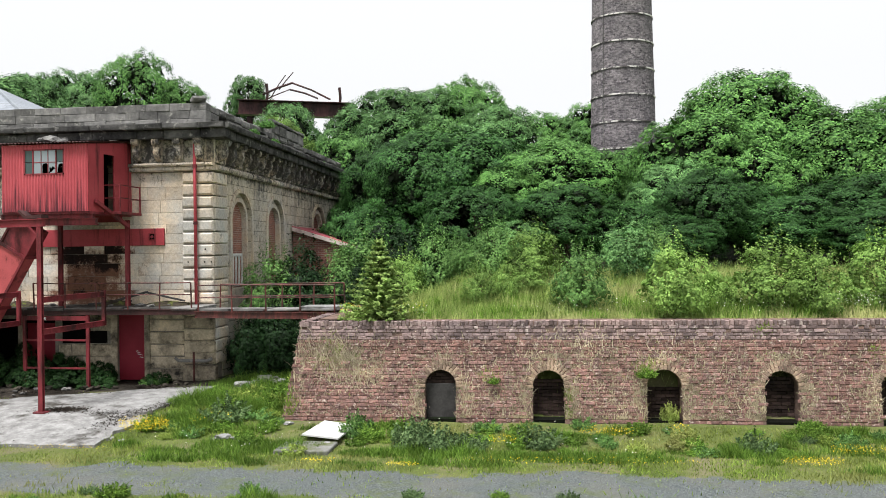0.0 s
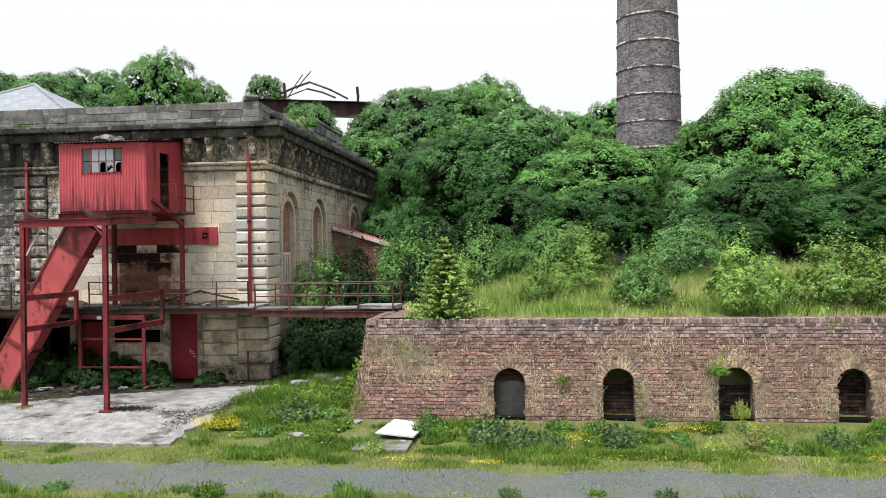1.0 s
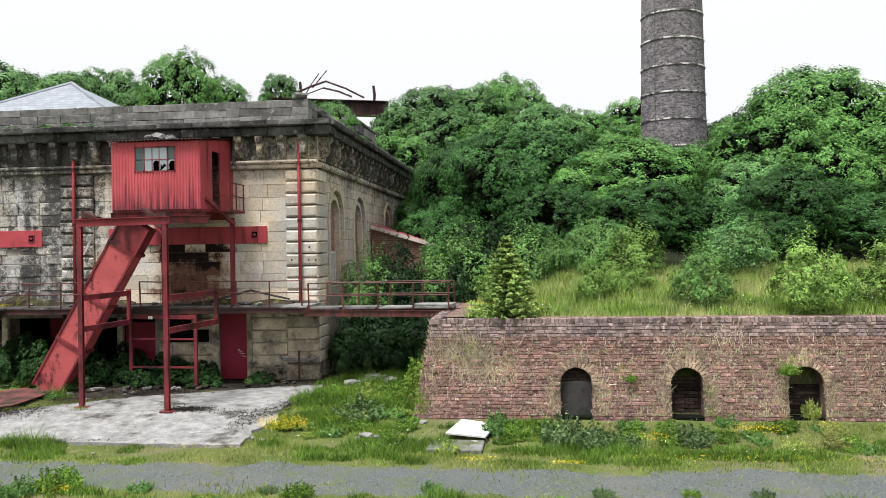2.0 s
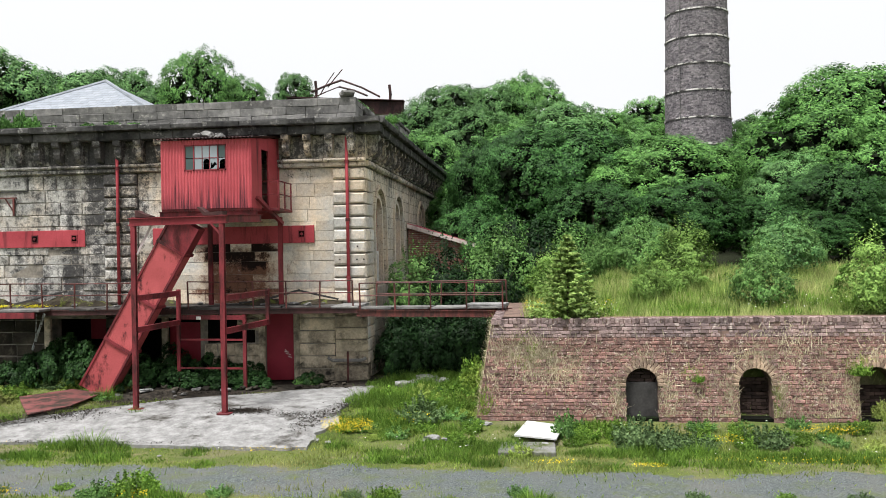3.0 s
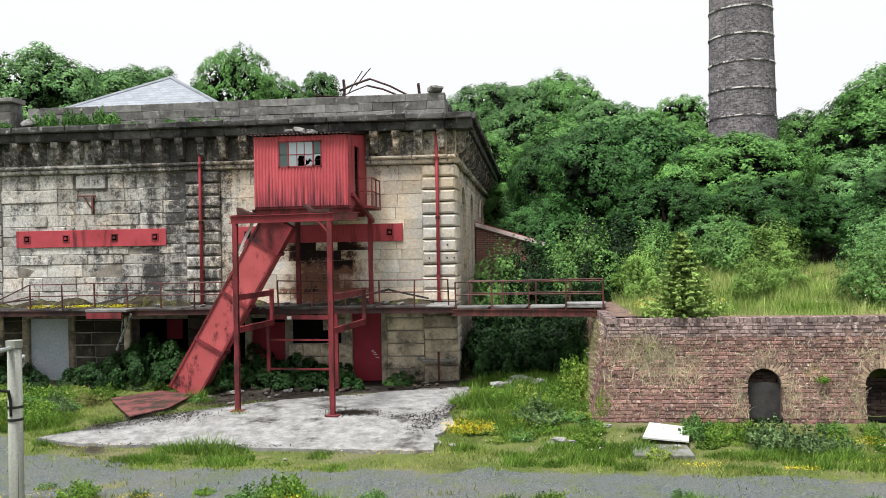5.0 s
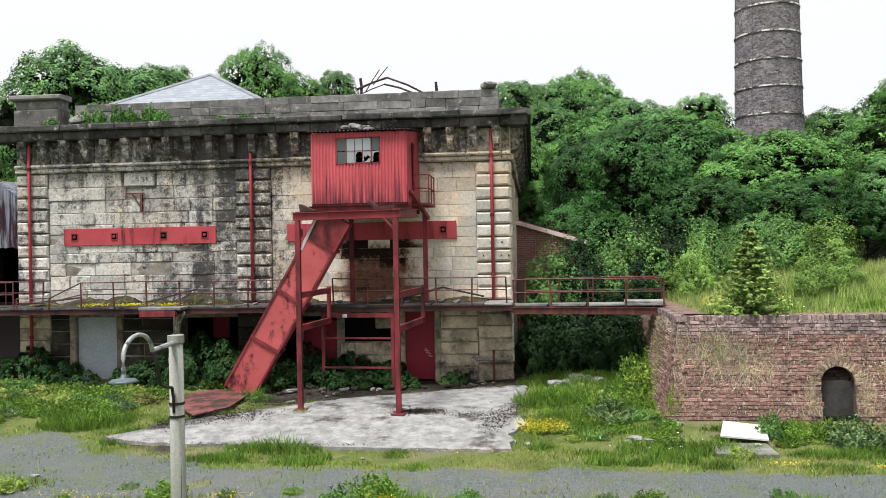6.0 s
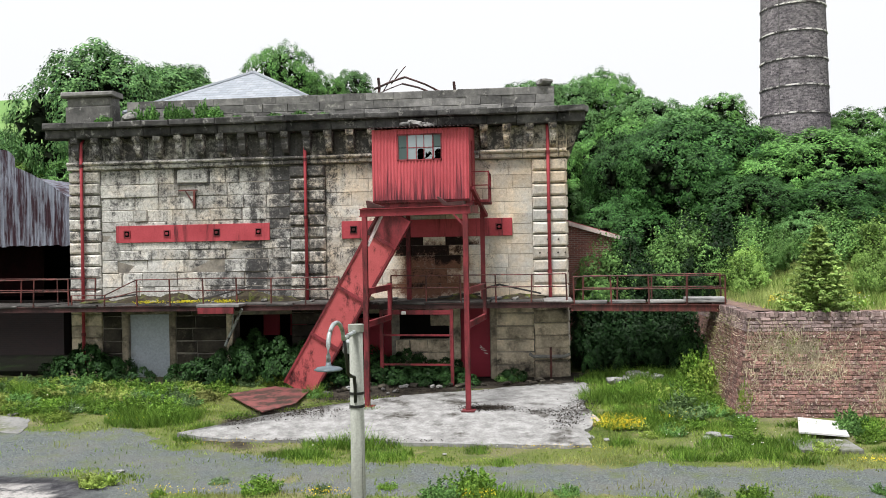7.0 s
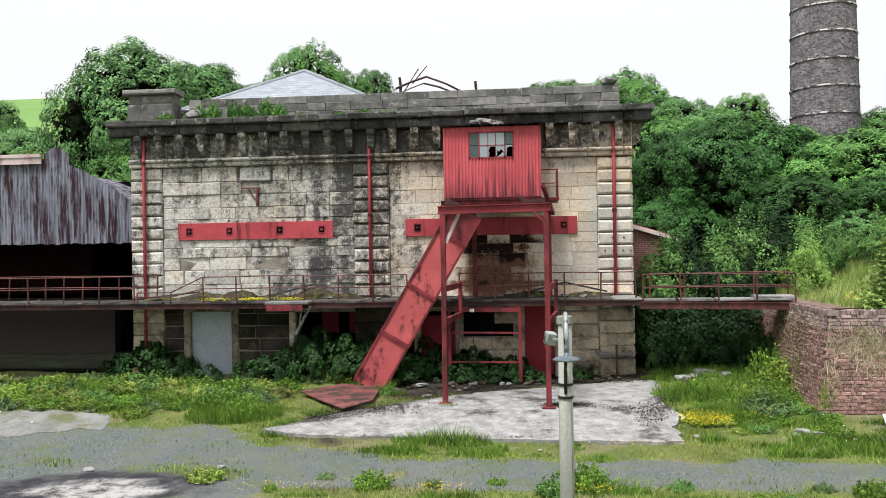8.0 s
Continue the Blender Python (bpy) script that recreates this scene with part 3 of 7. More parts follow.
def wall_strip(bm, y0, y1, x0, x1, z0, z1, holes):
    """A wall along x with rectangular openings (left, right, top) that stand on its foot."""
    x = x0
    for a, b, t in holes:
        box(bm, x, a, y0, y1, z0, z1)
        box(bm, a, b, y0, y1, t, z1)
        x = b
    box(bm, x, x1, y0, y1, z0, z1)


bm = bmesh.new()
wall_strip(bm, FY + 0.016, FY + 0.6, X0 + 0.06, X1 - 0.06, -0.3, 2.4, [GD, BAY, RD])
box(bm, X0 + 0.06, X1 - 0.06, FY + 0.016, FY + 0.6, 2.4, 8.0)
box(bm, X0 + 0.06, X0 + 0.6, FY + 0.6, BY, -0.3, 8.0)
box(bm, X0 + 0.06, X1 - 0.06, BY - 0.5, BY, -0.3, 8.0)
wall_front = part("wall", bm, M_MORTAR, house, "pale ashlar stone wall")

# east wall with round-headed recesses: (centre y, half width, spring, sill)
ARCHES = [(35.3, 0.93, 5.15, 2.9), (38.9, 0.93, 5.15, 2.9), (45.05, 0.98, 5.15, 4.7)]


def arched_wall(bm, x0, x1, y0, y1, z0, z1, arches, steps=14):
    """A wall along y whose openings have round heads."""
    y = y0
    for c, r, s, sill in arches:
        box(bm, x0, x1, y, c - r, z0, z1)
        box(bm, x0, x1, c - r, c + r, z0, sill)
        for i in range(steps):
            a, b = c - r * math.cos(math.pi * i / steps), c - r * math.cos(math.pi * (i + 1) / steps)
            ha = s + r * math.sin(math.pi * i / steps)
            hb = s + r * math.sin(math.pi * (i + 1) / steps)
            vs = [bm.verts.new((x, yy, zz)) for x in (x0, x1) for yy, zz in ((a, ha), (b, hb), (b, z1), (a, z1))]
            for f in ((0, 1, 2, 3), (7, 6, 5, 4), (0, 4, 5, 1), (3, 2, 6, 7)):
                bm.faces.new([vs[k] for k in f])
        y = c + r
    box(bm, x0, x1, y, y1, z0, z1)


bm = bmesh.new()
arched_wall(bm, X1 - 0.14, X1 - 0.02, FY + 0.6, BY - 0.5, -0.3, 8.0, ARCHES)
bmesh.ops.remove_doubles(bm, verts=bm.verts[:], dist=0.001)
wall_east = part("wall", bm, M_STONE_EAST, house, "pale stone side wall with arched windows")
bm = bmesh.new()
arched_wall(bm, X1 - 0.55, X1 - 0.14, FY + 0.6, BY - 0.5, -0.3, 8.0, [(c, r - 0.28, s, sill) for c, r, s, sill in ARCHES])
bmesh.ops.remove_doubles(bm, verts=bm.verts[:], dist=0.001)
part("inner_wall", bm, M_STONE_EAST, house)


def brick_material(name, c1, c2, mortar, bw=0.225, bh=0.075, axes="YZ"):
    m, nt, p = nodes_of(name)
    sp = nt.nodes.new("ShaderNodeSeparateXYZ")
    link(nt, nt.nodes.new("ShaderNodeNewGeometry").outputs["Position"], sp.inputs["Vector"])
    cb = nt.nodes.new("ShaderNodeCombineXYZ")
    link(nt, sp.outputs[axes[0]], cb.inputs["X"])
    link(nt, sp.outputs[axes[1]], cb.inputs["Y"])
    b = nt.nodes.new("ShaderNodeTexBrick")
    link(nt, cb.outputs["Vector"], b.inputs["Vector"])
    b.inputs["Scale"].default_value = 1.0
    b.inputs["Brick Width"].default_value, b.inputs["Row Height"].default_value = bw, bh
    b.inputs["Mortar Size"].default_value = 0.008
    b.inputs["Color1"].default_value, b.inputs["Color2"].default_value, b.inputs["Mortar"].default_value = (*c1, 1), (*c2, 1), (*mortar, 1)
    col = mixc(nt, ramp(nt, noise_tex(nt, 1.1, 6, 0.7), 0.3, 0.7, 0.0, 0.45), b.outputs["Color"], c2)
    grain = noise_tex(nt, 18, 4, 0.7)
    col = mixc(nt, 0.45, col, combine(nt, ramp(nt, grain, 0.3, 0.7, 0.5, 1.5)), "MULTIPLY")
    link(nt, col, p.inputs["Base Color"])
    p.inputs["Roughness"].default_value = 0.9
    relief(nt, p, b.outputs["Fac"], -0.5, 0.01)
    return m


M_INFILL = brick_material("orange_infill_brick", (0.30, 0.11, 0.07), (0.18, 0.075, 0.055), (0.36, 0.30, 0.25))
M_LEANTO = brick_material("leanto_brick", (0.24, 0.085, 0.06), (0.13, 0.05, 0.042), (0.30, 0.25, 0.21), axes="XZ")
for c, r, s, sill in ARCHES:
    w = part("window", boxes((X1 - 0.40, X1 - 0.24, c - r + 0.2, c + r - 0.2, sill, s + r - 0.2)), M_INFILL, house, "bricked-up arched window")
    bm = bmesh.new()
    n = 15
    for rr, d in ((r + 0.16, 0.04), (r - 0.14, -0.06)):
        for i in range(n):
            a0, a1 = math.pi * i / n + 0.012, math.pi * (i + 1) / n - 0.012
            q = [(c - k * math.cos(a), s + k * math.sin(a)) for k, a in ((rr - 0.15, a0), (rr, a0), (rr, a1), (rr - 0.15, a1))]
            vs = [bm.verts.new((x, yy, zz)) for x in (X1 - 0.2 + d, X1 + d) for yy, zz in q]
            for f in ((0, 1, 2, 3), (7, 6, 5, 4), (0, 4, 5, 1), (1, 5, 6, 2), (2, 6, 7, 3), (3, 7, 4, 0)):
                bm.faces.new([vs[k] for k in f])
        for sg in (-1, 1):
            ya, yb = sorted((c + sg * (rr - 0.15), c + sg * rr))
            box(bm, X1 - 0.2 + d, X1 + d, ya, yb, sill, s)
    part("arch_moulding", bm, M_STONE, w)
# white barred window low in the first arch
bm = boxes((X1 - 0.235, X1 - 0.19, 34.72, 35.88, 3.95, 4.05), (X1 - 0.235, X1 - 0.19, 34.72, 35.88, 2.95, 3.02))
for k in range(5):
    box(bm, X1 - 0.235, X1 - 0.19, 34.72 + 0.275 * k, 34.78 + 0.275 * k, 3.0, 4.0)
M_WHITE = surface("old_white_paint", (0.72, 0.72, 0.70), (0.55, 0.55, 0.52), 3, 0.6)
part("window_frame", bm, M_WHITE, house, "white barred window frame")

# facade stones, course by course
COURSE = 0.372
z = 2.50
while z < 6.58:
    h = rnd.choice((0.30, 0.36, 0.40, 0.44))
    if 6.60 - z - h < 0.25:
        h = 6.60 - z
    for a, b in ((-26.92, -20.82), (-19.71, -13.46)):
        x = a
        while x < b - 0.05:
            w = rnd.uniform(0.42, 1.35) if b - x > 1.7 else (b - x if b - x < 1.0 else (b - x) / 2)
            rough_face = 0.030 if a < -25 else 0.006
            stone("stone", wall_front, x + w / 2, FY + 0.085, z + h / 2, w - 0.008, h - 0.008, 0.09 + rnd.uniform(-0.6, 1.0) * rough_face, M_STONE, 0.018 if a < -25 else 0.006, 0.012 if a < -25 else 0.003)
            x += w
    z += h
# rusticated quoins on three pilasters, and round the east corner
for a, b in ((X0, -26.92), (-20.82, -19.71), (-13.46, X1)):
    for k in range(11):
        z = 2.50 + COURSE * (k + 0.5)
        stone("quoin", wall_front, (a + b) / 2, FY + 0.085, z, b - a - 0.01, COURSE - 0.03, 0.20, M_STONE, 0.055, 0.012)
    for k in range(5):
        z = 0.62 + COURSE * (k + 0.5)
        stone("quoin", wall_front, (a + b) / 2, FY + 0.085, z, b - a - 0.01, COURSE - 0.02, 0.15, M_SOOTY_SHADE_BASE if -27 < a < -19 else M_BASE_STONE, 0.03, 0.010)
    stone("plinth", wall_front, (a + b) / 2, FY + 0.085, 0.26, b - a + 0.06, 0.68, 0.24, M_BASE_STONE, 0.05, 0.02)
for k in range(16):
    z = (2.50 if k > 4 else 0.64) + COURSE * ((k - 5 if k > 4 else k) + 0.5)
    stone("quoin", wall_east, X1 - 0.03, FY + 0.5, z, 1.0, COURSE - 0.03, 0.06, M_STONE, 0.03, 0.008, math.pi / 2)
# ground floor stones
for k in range(6):
    z = 0.10 + 0.385 * (k + 0.5)
    for a, b in ((-26.92, GD[0] - 0.22), (GD[1] + 0.22, BAY[0] - 0.2), (BAY[1] + 0.12, RD[0] - 0.12), (RD[1] + 0.16, -13.46)):
        x = a
        while x < b - 0.05:
            w = rnd.uniform(0.4, 0.8) if b - x > 1.2 else b - x
            if k == 3 and -17.4 < x + w / 2 < -16.1 or k == 4 and -17.4 < x + w / 2 < -16.4:
                x += w
                continue
            stone("stone", wall_front, x + w / 2, FY + 0.085, z, w - 0.016, 0.362, 0.108 + rnd.uniform(-0.025, 0.025), M_BASE_STONE if x > -18 else M_SOOTY_SHADE_BASE, 0.03, 0.012)
            x += w
# jambs and lintels
for a, b, t in (GD, RD):
    for x in (a - 0.11, b + 0.11):
        stone("jamb", wall_front, x, FY + 0.085, t / 2 + 0.02, 0.2, t, 0.13, M_BASE_STONE, 0.025, 0.008)
    stone("lintel", wall_front, (a + b) / 2, FY + 0.085, t + 0.12, b - a + 0.4, 0.2, 0.12, M_BASE_STONE, 0.025, 0.008)
for x in (BAY[0] - 0.1, -18.9):
    stone("jamb", wall_front, x, FY + 0.085, 1.05, 0.2, 2.1, 0.13, M_BASE_STONE, 0.025, 0.008)
# string course, frieze, brackets, cornice, parapet
x = X0 - 0.02
while x < X1:
    w = min(rnd.uniform(0.9, 1.4), X1 + 0.02 - x)
    stone("string_course", wall_front, x + w / 2, FY + 0.085, 6.69, w - 0.01, 0.14, 0.24, M_STONE, 0.035, 0.006)
    stone("string_course", wall_front, x + w / 2, FY + 0.085, 6.82, w - 0.01, 0.11, 0.30, M_STONE, 0.04, 0.006)
    stone("frieze_stone", wall_front, x + w / 2, FY + 0.085, 7.24, w - 0.01, 0.70, 0.12, M_STONE, 0.02, 0.008)
    x += w
y = FY
while y < BY - 0.1:
    w = min(rnd.uniform(0.9, 1.4), BY - y)
    stone("string_course", wall_east, X1 - 0.03, y + w / 2, 6.72, w - 0.01, 0.18, 0.16, M_STONE, 0.05, 0.006, math.pi / 2)
    stone("frieze_stone", wall_east, X1 - 0.03, y + w / 2, 7.24, w - 0.01, 0.70, 0.06, M_STONE, 0.02, 0.008, math.pi / 2)
    y += w


def corbel_mesh():
    """A scrolled stone bracket: face to -y, back at y = 0, top at z = 0."""
    prof = [(0, 0), (-0.44, 0), (-0.44, -0.12), (-0.40, -0.18), (-0.33, -0.20), (-0.32, -0.30), (-0.35, -0.38), (-0.30, -0.52), (-0.20, -0.62), (0, -0.68)]
    vs = [(sx * (0.12 + 0.05 * z), y * 0.86, z) for sx in (-1, 1) for y, z in prof]
    n = len(prof)
    fs = [tuple(range(n)), tuple(range(2 * n - 1, n - 1, -1))] + [(i, n + i, n + (i + 1) % n, (i + 1) % n) for i in range(n)]
    return mesh_of("corbel", vs, fs, M_STONE)


corbel_me = corbel_mesh()
for k in range(23):
    stone("corbel", wall_front, X0 + 0.38 + k * 0.67, FY - 0.03, 7.60, 0, 0, 0, M_STONE, data=corbel_me)
for k in range(26):
    stone("corbel", wall_east, X1 + 0.02, FY + 0.35 + k * 0.71, 7.60, 0, 0, 0, M_STONE, data=corbel_me, turn=math.pi / 2)


def cornice_run(parent, length, place, turn):
    u = -0.55
    while u < length:
        w = min(rnd.uniform(0.8, 1.5), length - u)
        if w < 0.2:
            break
        x, y = place(u + w / 2)
        stone("cornice_stone", parent, x, y, 7.73, w - 0.005, 0.27, 0.52, M_CORNICE, 0.03, 0.012, turn)
        stone("cornice_stone", parent, x, y, 7.96, w - 0.006, 0.19, 0.68, M_CORNICE, 0.03, 0.016, turn)
        u += w


cornice_run(wall_front, X1 - X0 + 0.55, lambda u: (X0 + u, FY + 0.085), 0)
cornice_run(wall_east, BY - FY, lambda u: (X1 - 0.03, FY + 0.1 + u), math.pi / 2)
part("roof", boxes((X0 + 0.1, X1 - 0.1, FY + 0.1, BY - 0.1, 7.9, 8.02)), M_CORNICE, house, "flat roof deck behind the parapet")
for row, (z, h) in enumerate(((8.16, 0.25), (8.41, 0.25), (8.65, 0.23))):
    x = -26.3 if row == 0 else -26.1
    while x < X1 - 0.35:
        w = min(rnd.uniform(0.4, 1.1), X1 - 0.3 - x)
        stone("parapet_stone", wall_front, x + w / 2, FY + 0.55, z, w - 0.005, h - 0.004, 0.40 + rnd.uniform(-0.01, 0.01), M_PARAPET, 0.012, 0.008)
        x += w
    y = FY + 0.2
    while y < BY - 0.5:
        w = min(rnd.uniform(0.6, 1.3), BY - 0.4 - y)
        if row == 0 or rnd.random() < 0.62 or 39.5 < y < 44:
            stone("parapet_stone", wall_east, X1 - 0.75, y + w / 2, z, w - 0.012, h - 0.01, 0.42 + rnd.uniform(-0.03, 0.03), M_PARAPET, 0.04, 0.03, math.pi / 2)
        y += w
# raised blocks: the pier at the west end and the pediment stone on the east side
for z, h, w, d in ((8.35, 0.62, 1.55, 0.55), (8.80, 0.30, 1.50, 0.5), (9.03, 0.16, 1.75, 0.66)):
    stone("pier_stone", wall_front, -27.3, FY + 0.55, z, w, h, d, M_PARAPET, 0.04, 0.015)
for k in range(5):
    stone("parapet_stone", wall_east, X1 - 0.75, 40.0 + k * 0.85, 8.95, 0.84, 0.40, 0.46, M_PARAPET, 0.04, 0.03, math.pi / 2)
    stone("coping_stone", wall_east, X1 - 0.80, 40.0 + k * 0.85, 9.22, 0.86, 0.12, 0.55, M_PARAPET, 0.03, 0.02, math.pi / 2)

# doors and what fills the dark bay
d = part("door", boxes((GD[0], GD[1], FY + 0.12, FY + 0.18, 0.0, GD[2])), M_GREY_DOOR, house, "pale grey boarded-up doorway")
d = part("door", boxes((RD[0], RD[1], FY + 0.10, FY + 0.16, 0.12, RD[2], 0.008)), M_DOOR_RED, house, "closed maroon steel door with white scrawl")
bm = bmesh.new()
for k, (a, b, c) in enumerate(((-15.06, -14.90, 0.93), (-15.10, -14.96, 1.00), (-14.98, -14.86, 0.84), (-15.08, -15.03, 1.05))):
    beam(bm, (a, FY + 0.097, c), (b, FY + 0.097, c - 0.03), 0.004, 0.016)
part("paint_scrawl", bm, M_WHITE, d, "white paint marks")
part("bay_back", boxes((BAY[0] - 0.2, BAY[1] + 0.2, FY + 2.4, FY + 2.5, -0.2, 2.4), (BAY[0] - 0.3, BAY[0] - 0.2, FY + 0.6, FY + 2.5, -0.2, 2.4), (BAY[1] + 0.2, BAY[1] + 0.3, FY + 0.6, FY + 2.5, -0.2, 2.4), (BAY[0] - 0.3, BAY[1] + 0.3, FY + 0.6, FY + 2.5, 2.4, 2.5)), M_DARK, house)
# flat black panel paints the dark of an opening between the stones
part("vent_opening", boxes((-17.5, -16.0, FY + 0.004, FY + 0.012, 1.28, 2.02)), M_DARK, house, "flat black panel for the shade in a wall opening")
part("panel", boxes((-18.85, -17.75, FY + 0.25, FY + 0.30, 0.5, 1.9, 0.006)), M_DOOR_RED, house, "dark red steel panel")
for x in (-22.0, -21.1):
    part("panel", boxes((x - 0.28, x + 0.28, FY + 1.6, FY + 1.65, 1.25, 2.0, 0.02)), M_DOOR_RED, house, "dark red steel panel")
# red steel bands with square anchor plates
for a, b, xs in ((-26.42, -21.47, (-26.05, -24.75, -23.15, -21.82)), (-19.22, -14.06, (-18.85, -14.45))):
    p = part("wall_band", boxes((a, b, FY - 0.055, FY - 0.015, 4.33, 4.86, 0.006)), M_RED, house, "red-painted steel band bolted to the wall")
    for x in xs:
        bm = boxes((x - 0.11, x + 0.11, FY - 0.072, FY - 0.055, 4.485, 4.515), (x - 0.11, x + 0.11, FY - 0.072, FY - 0.055, 4.685, 4.715), (x - 0.11, x - 0.08, FY - 0.072, FY - 0.055, 4.515, 4.685), (x + 0.08, x + 0.11, FY - 0.072, FY - 0.055, 4.515, 4.685))
        ap = part("anchor_plate", bm, M_RED_OLD, p)
        part("recess", boxes((x - 0.08, x + 0.08, FY - 0.062, FY - 0.056, 4.515, 4.685)), M_DARK, ap)
        bm = bmesh.new()
        tube(bm, [(x, FY - 0.062, 4.6), (x, FY - 0.10, 4.6)], 0.045, 8)
        part("bolt", bm, M_RED_OLD, ap)
# old fixing holes in the corner quoins, as black plugs in place of their shade
for x, z in ((-13.03, 4.19), (-12.71, 4.19), (-13.26, 3.80), (-13.02, 3.80), (-12.73, 3.80), (-12.52, 3.80)):
    bm = bmesh.new()
    tube(bm, [(x, FY - 0.121, z), (x, FY - 0.06, z)], 0.026, 8)
    part("fixing_hole", bm, M_DARK, house, "small dark fixing hole")

# downpipes
for x, z0 in ((-27.45, 0.2), (-20.28, 2.5), (-12.98, 2.5)):
    bm = bmesh.new()
    yy = FY - 0.20
    tube(bm, [(x, yy, z0), (x, yy, 7.45), (x, FY - 0.05, 7.6)], 0.05, 10)
    p = part("downpipe", bm, M_RED, house, "red-painted cast-iron downpipe", True)
    for k in range(4):
        zc = 1.5 + 1.75 * k
        if zc > z0:
            bm = bmesh.new()
            tube(bm, [(x, yy, zc - 0.05), (x, yy, zc + 0.05)], 0.068, 10)
            part("collar", bm, M_RED_OLD, p)
# date plaque without readable figures, and an iron bracket under it
bm = boxes((-24.40, -23.40, FY - 0.07, FY + 0.0, 6.14, 6.56, 0.03))
pl = part("plaque", bm, M_STONE, house, "worn carved date stone")
# dark strips below and beside the plaque imitate its shadow
part("rim", boxes((-24.42, -23.38, FY - 0.045, FY - 0.002, 6.09, 6.135), (-23.395, -23.35, FY - 0.045, FY - 0.002, 6.135, 6.52)), M_CORNICE, pl, "dark sooty strips set in as the stone's shadow")
part("carving", boxes(*[(-24.2 + 0.17 * k, -24.09 + 0.17 * k, FY - 0.085, FY - 0.068, 6.27, 6.43) for k in range(4)]), M_STONE, pl)
bm = bmesh.new()
beam(bm, (-24.35, FY - 0.05, 5.92), (-23.75, FY - 0.05, 5.92), 0.04, 0.04)
beam(bm, (-23.85, FY - 0.05, 5.92), (-23.85, FY - 0.05, 5.35), 0.06, 0.05)
beam(bm, (-24.15, FY - 0.05, 5.92), (-23.87, FY - 0.05, 5.5), 0.03, 0.03)
part("iron_bracket", bm, M_RAIL, house, "rusty iron wall bracket")

# slate hipped roof that rises behind the parapet
hip = thing("hipped_roof", (-24.5, 41.0, 8.0), "pale grey slate hipped roof above the parapet", "roof", lay="square")
bm = bmesh.new()
ax, ay, az = -24.55, 41.0, 10.85
cor = [bm.verts.new(c) for c in ((-29.0 + 0.9, 36.5, 8.9), (-20.9, 36.5, 8.9), (-20.9, 46.0, 8.9), (-28.1, 46.0, 8.9))]
apex = bm.verts.new((ax, ay, az))
for i in range(4):
    bm.faces.new((cor[i], cor[(i + 1) % 4], apex))
bm.faces.new(cor[::-1])
part("slope", bm, brick_material("slate_courses", (0.27, 0.29, 0.32), (0.19, 0.21, 0.24), (0.12, 0.13, 0.14), 0.30, 0.13, "XZ"), hip)
for c in ((-28.1, 36.5, 8.9), (-20.9, 36.5, 8.9)):
    bm = bmesh.new()
    tube(bm, [c, (ax, ay, az + 0.02)], 0.07, 6)
    part("ridge_tile", bm, M_SLATE, hip)
part("drum", boxes((-27.9, -21.1, 36.7, 45.8, 8.03, 8.9)), M_PARAPET, hip)

# brick lean-to against the east wall
lean = thing("lean_to_shed", (-11.1, 42.0, 0.2), "red brick lean-to with faded red sheet roof", "shed", lay=None)
bm = bmesh.new()
prism(bm, [(-12.43, -0.2), (-9.95, -0.2), (-9.95, 4.26), (-12.43, 5.02)], 41.0, 48.0)
part("wall", bm, M_LEANTO, lean)
bm = bmesh.new()
prism(bm, [(-12.43, 5.04), (-9.72, 4.21), (-9.72, 4.30), (-12.43, 5.14)], 40.9, 48.2)
part("roof", bm, painted("faded_roof_red", (0.30, 0.055, 0.075), (0.22, 0.12, 0.12), 0.50, 0.68), lean, "faded red sheet roof")
bm = bmesh.new()
prism(bm, [(-12.43, 4.95), (-9.68, 4.11), (-9.68, 4.27), (-12.43, 5.11)], 40.84, 40.98)
part("verge", bm, painted("lichened_verge", (0.46, 0.39, 0.36), (0.22, 0.10, 0.10), 0.54, 0.70), lean, "lichened stone verge")
part("vent", boxes((-10.75, -10.45, 41.5, 41.8, 4.46, 4.72, 0.02)), M_DARK, lean, "small dark vent stub on the roof")

# ---- walkway in front of the house ----
WZ, WY = 2.50, 30.9
way = thing("walkway", (-20.0, 31.9, 2.3), "raised steel walkway with broken stone flags on top", "walkway", lay="square")
x = -37.0
while x < -12.35:
    w = min(rnd.uniform(0.8, 1.6), -12.3 - x)
    stone("flagstone", way, x + w / 2, WY + 2.02, WZ - 0.055, w - 0.02, 0.085 + rnd.uniform(-0.012, 0.012), 1.98 + rnd.uniform(-0.05, 0.05), M_PARAPET if x > -13.6 else M_FLAG, 0.02, 0.012)
    x += w
for a, b, z in ((-37.0, -24.6, 2.36), (-24.6, -12.3, 2.36)):
    bm = bmesh.new()
    channel(bm, (a, WY + 0.06, z), (b, WY + 0.06, z), 0.10, 0.16)
    part("edge_beam", bm, M_RUST, way)
for k in range(10):
    xx = -27.3 + 1.63 * k
    bm = bmesh.new()
    channel(bm, (xx, WY + 0.1, 2.34), (xx, FY - 0.12, 2.34), 0.08, 0.13)
    part("bracket", bm, M_RAIL, way)


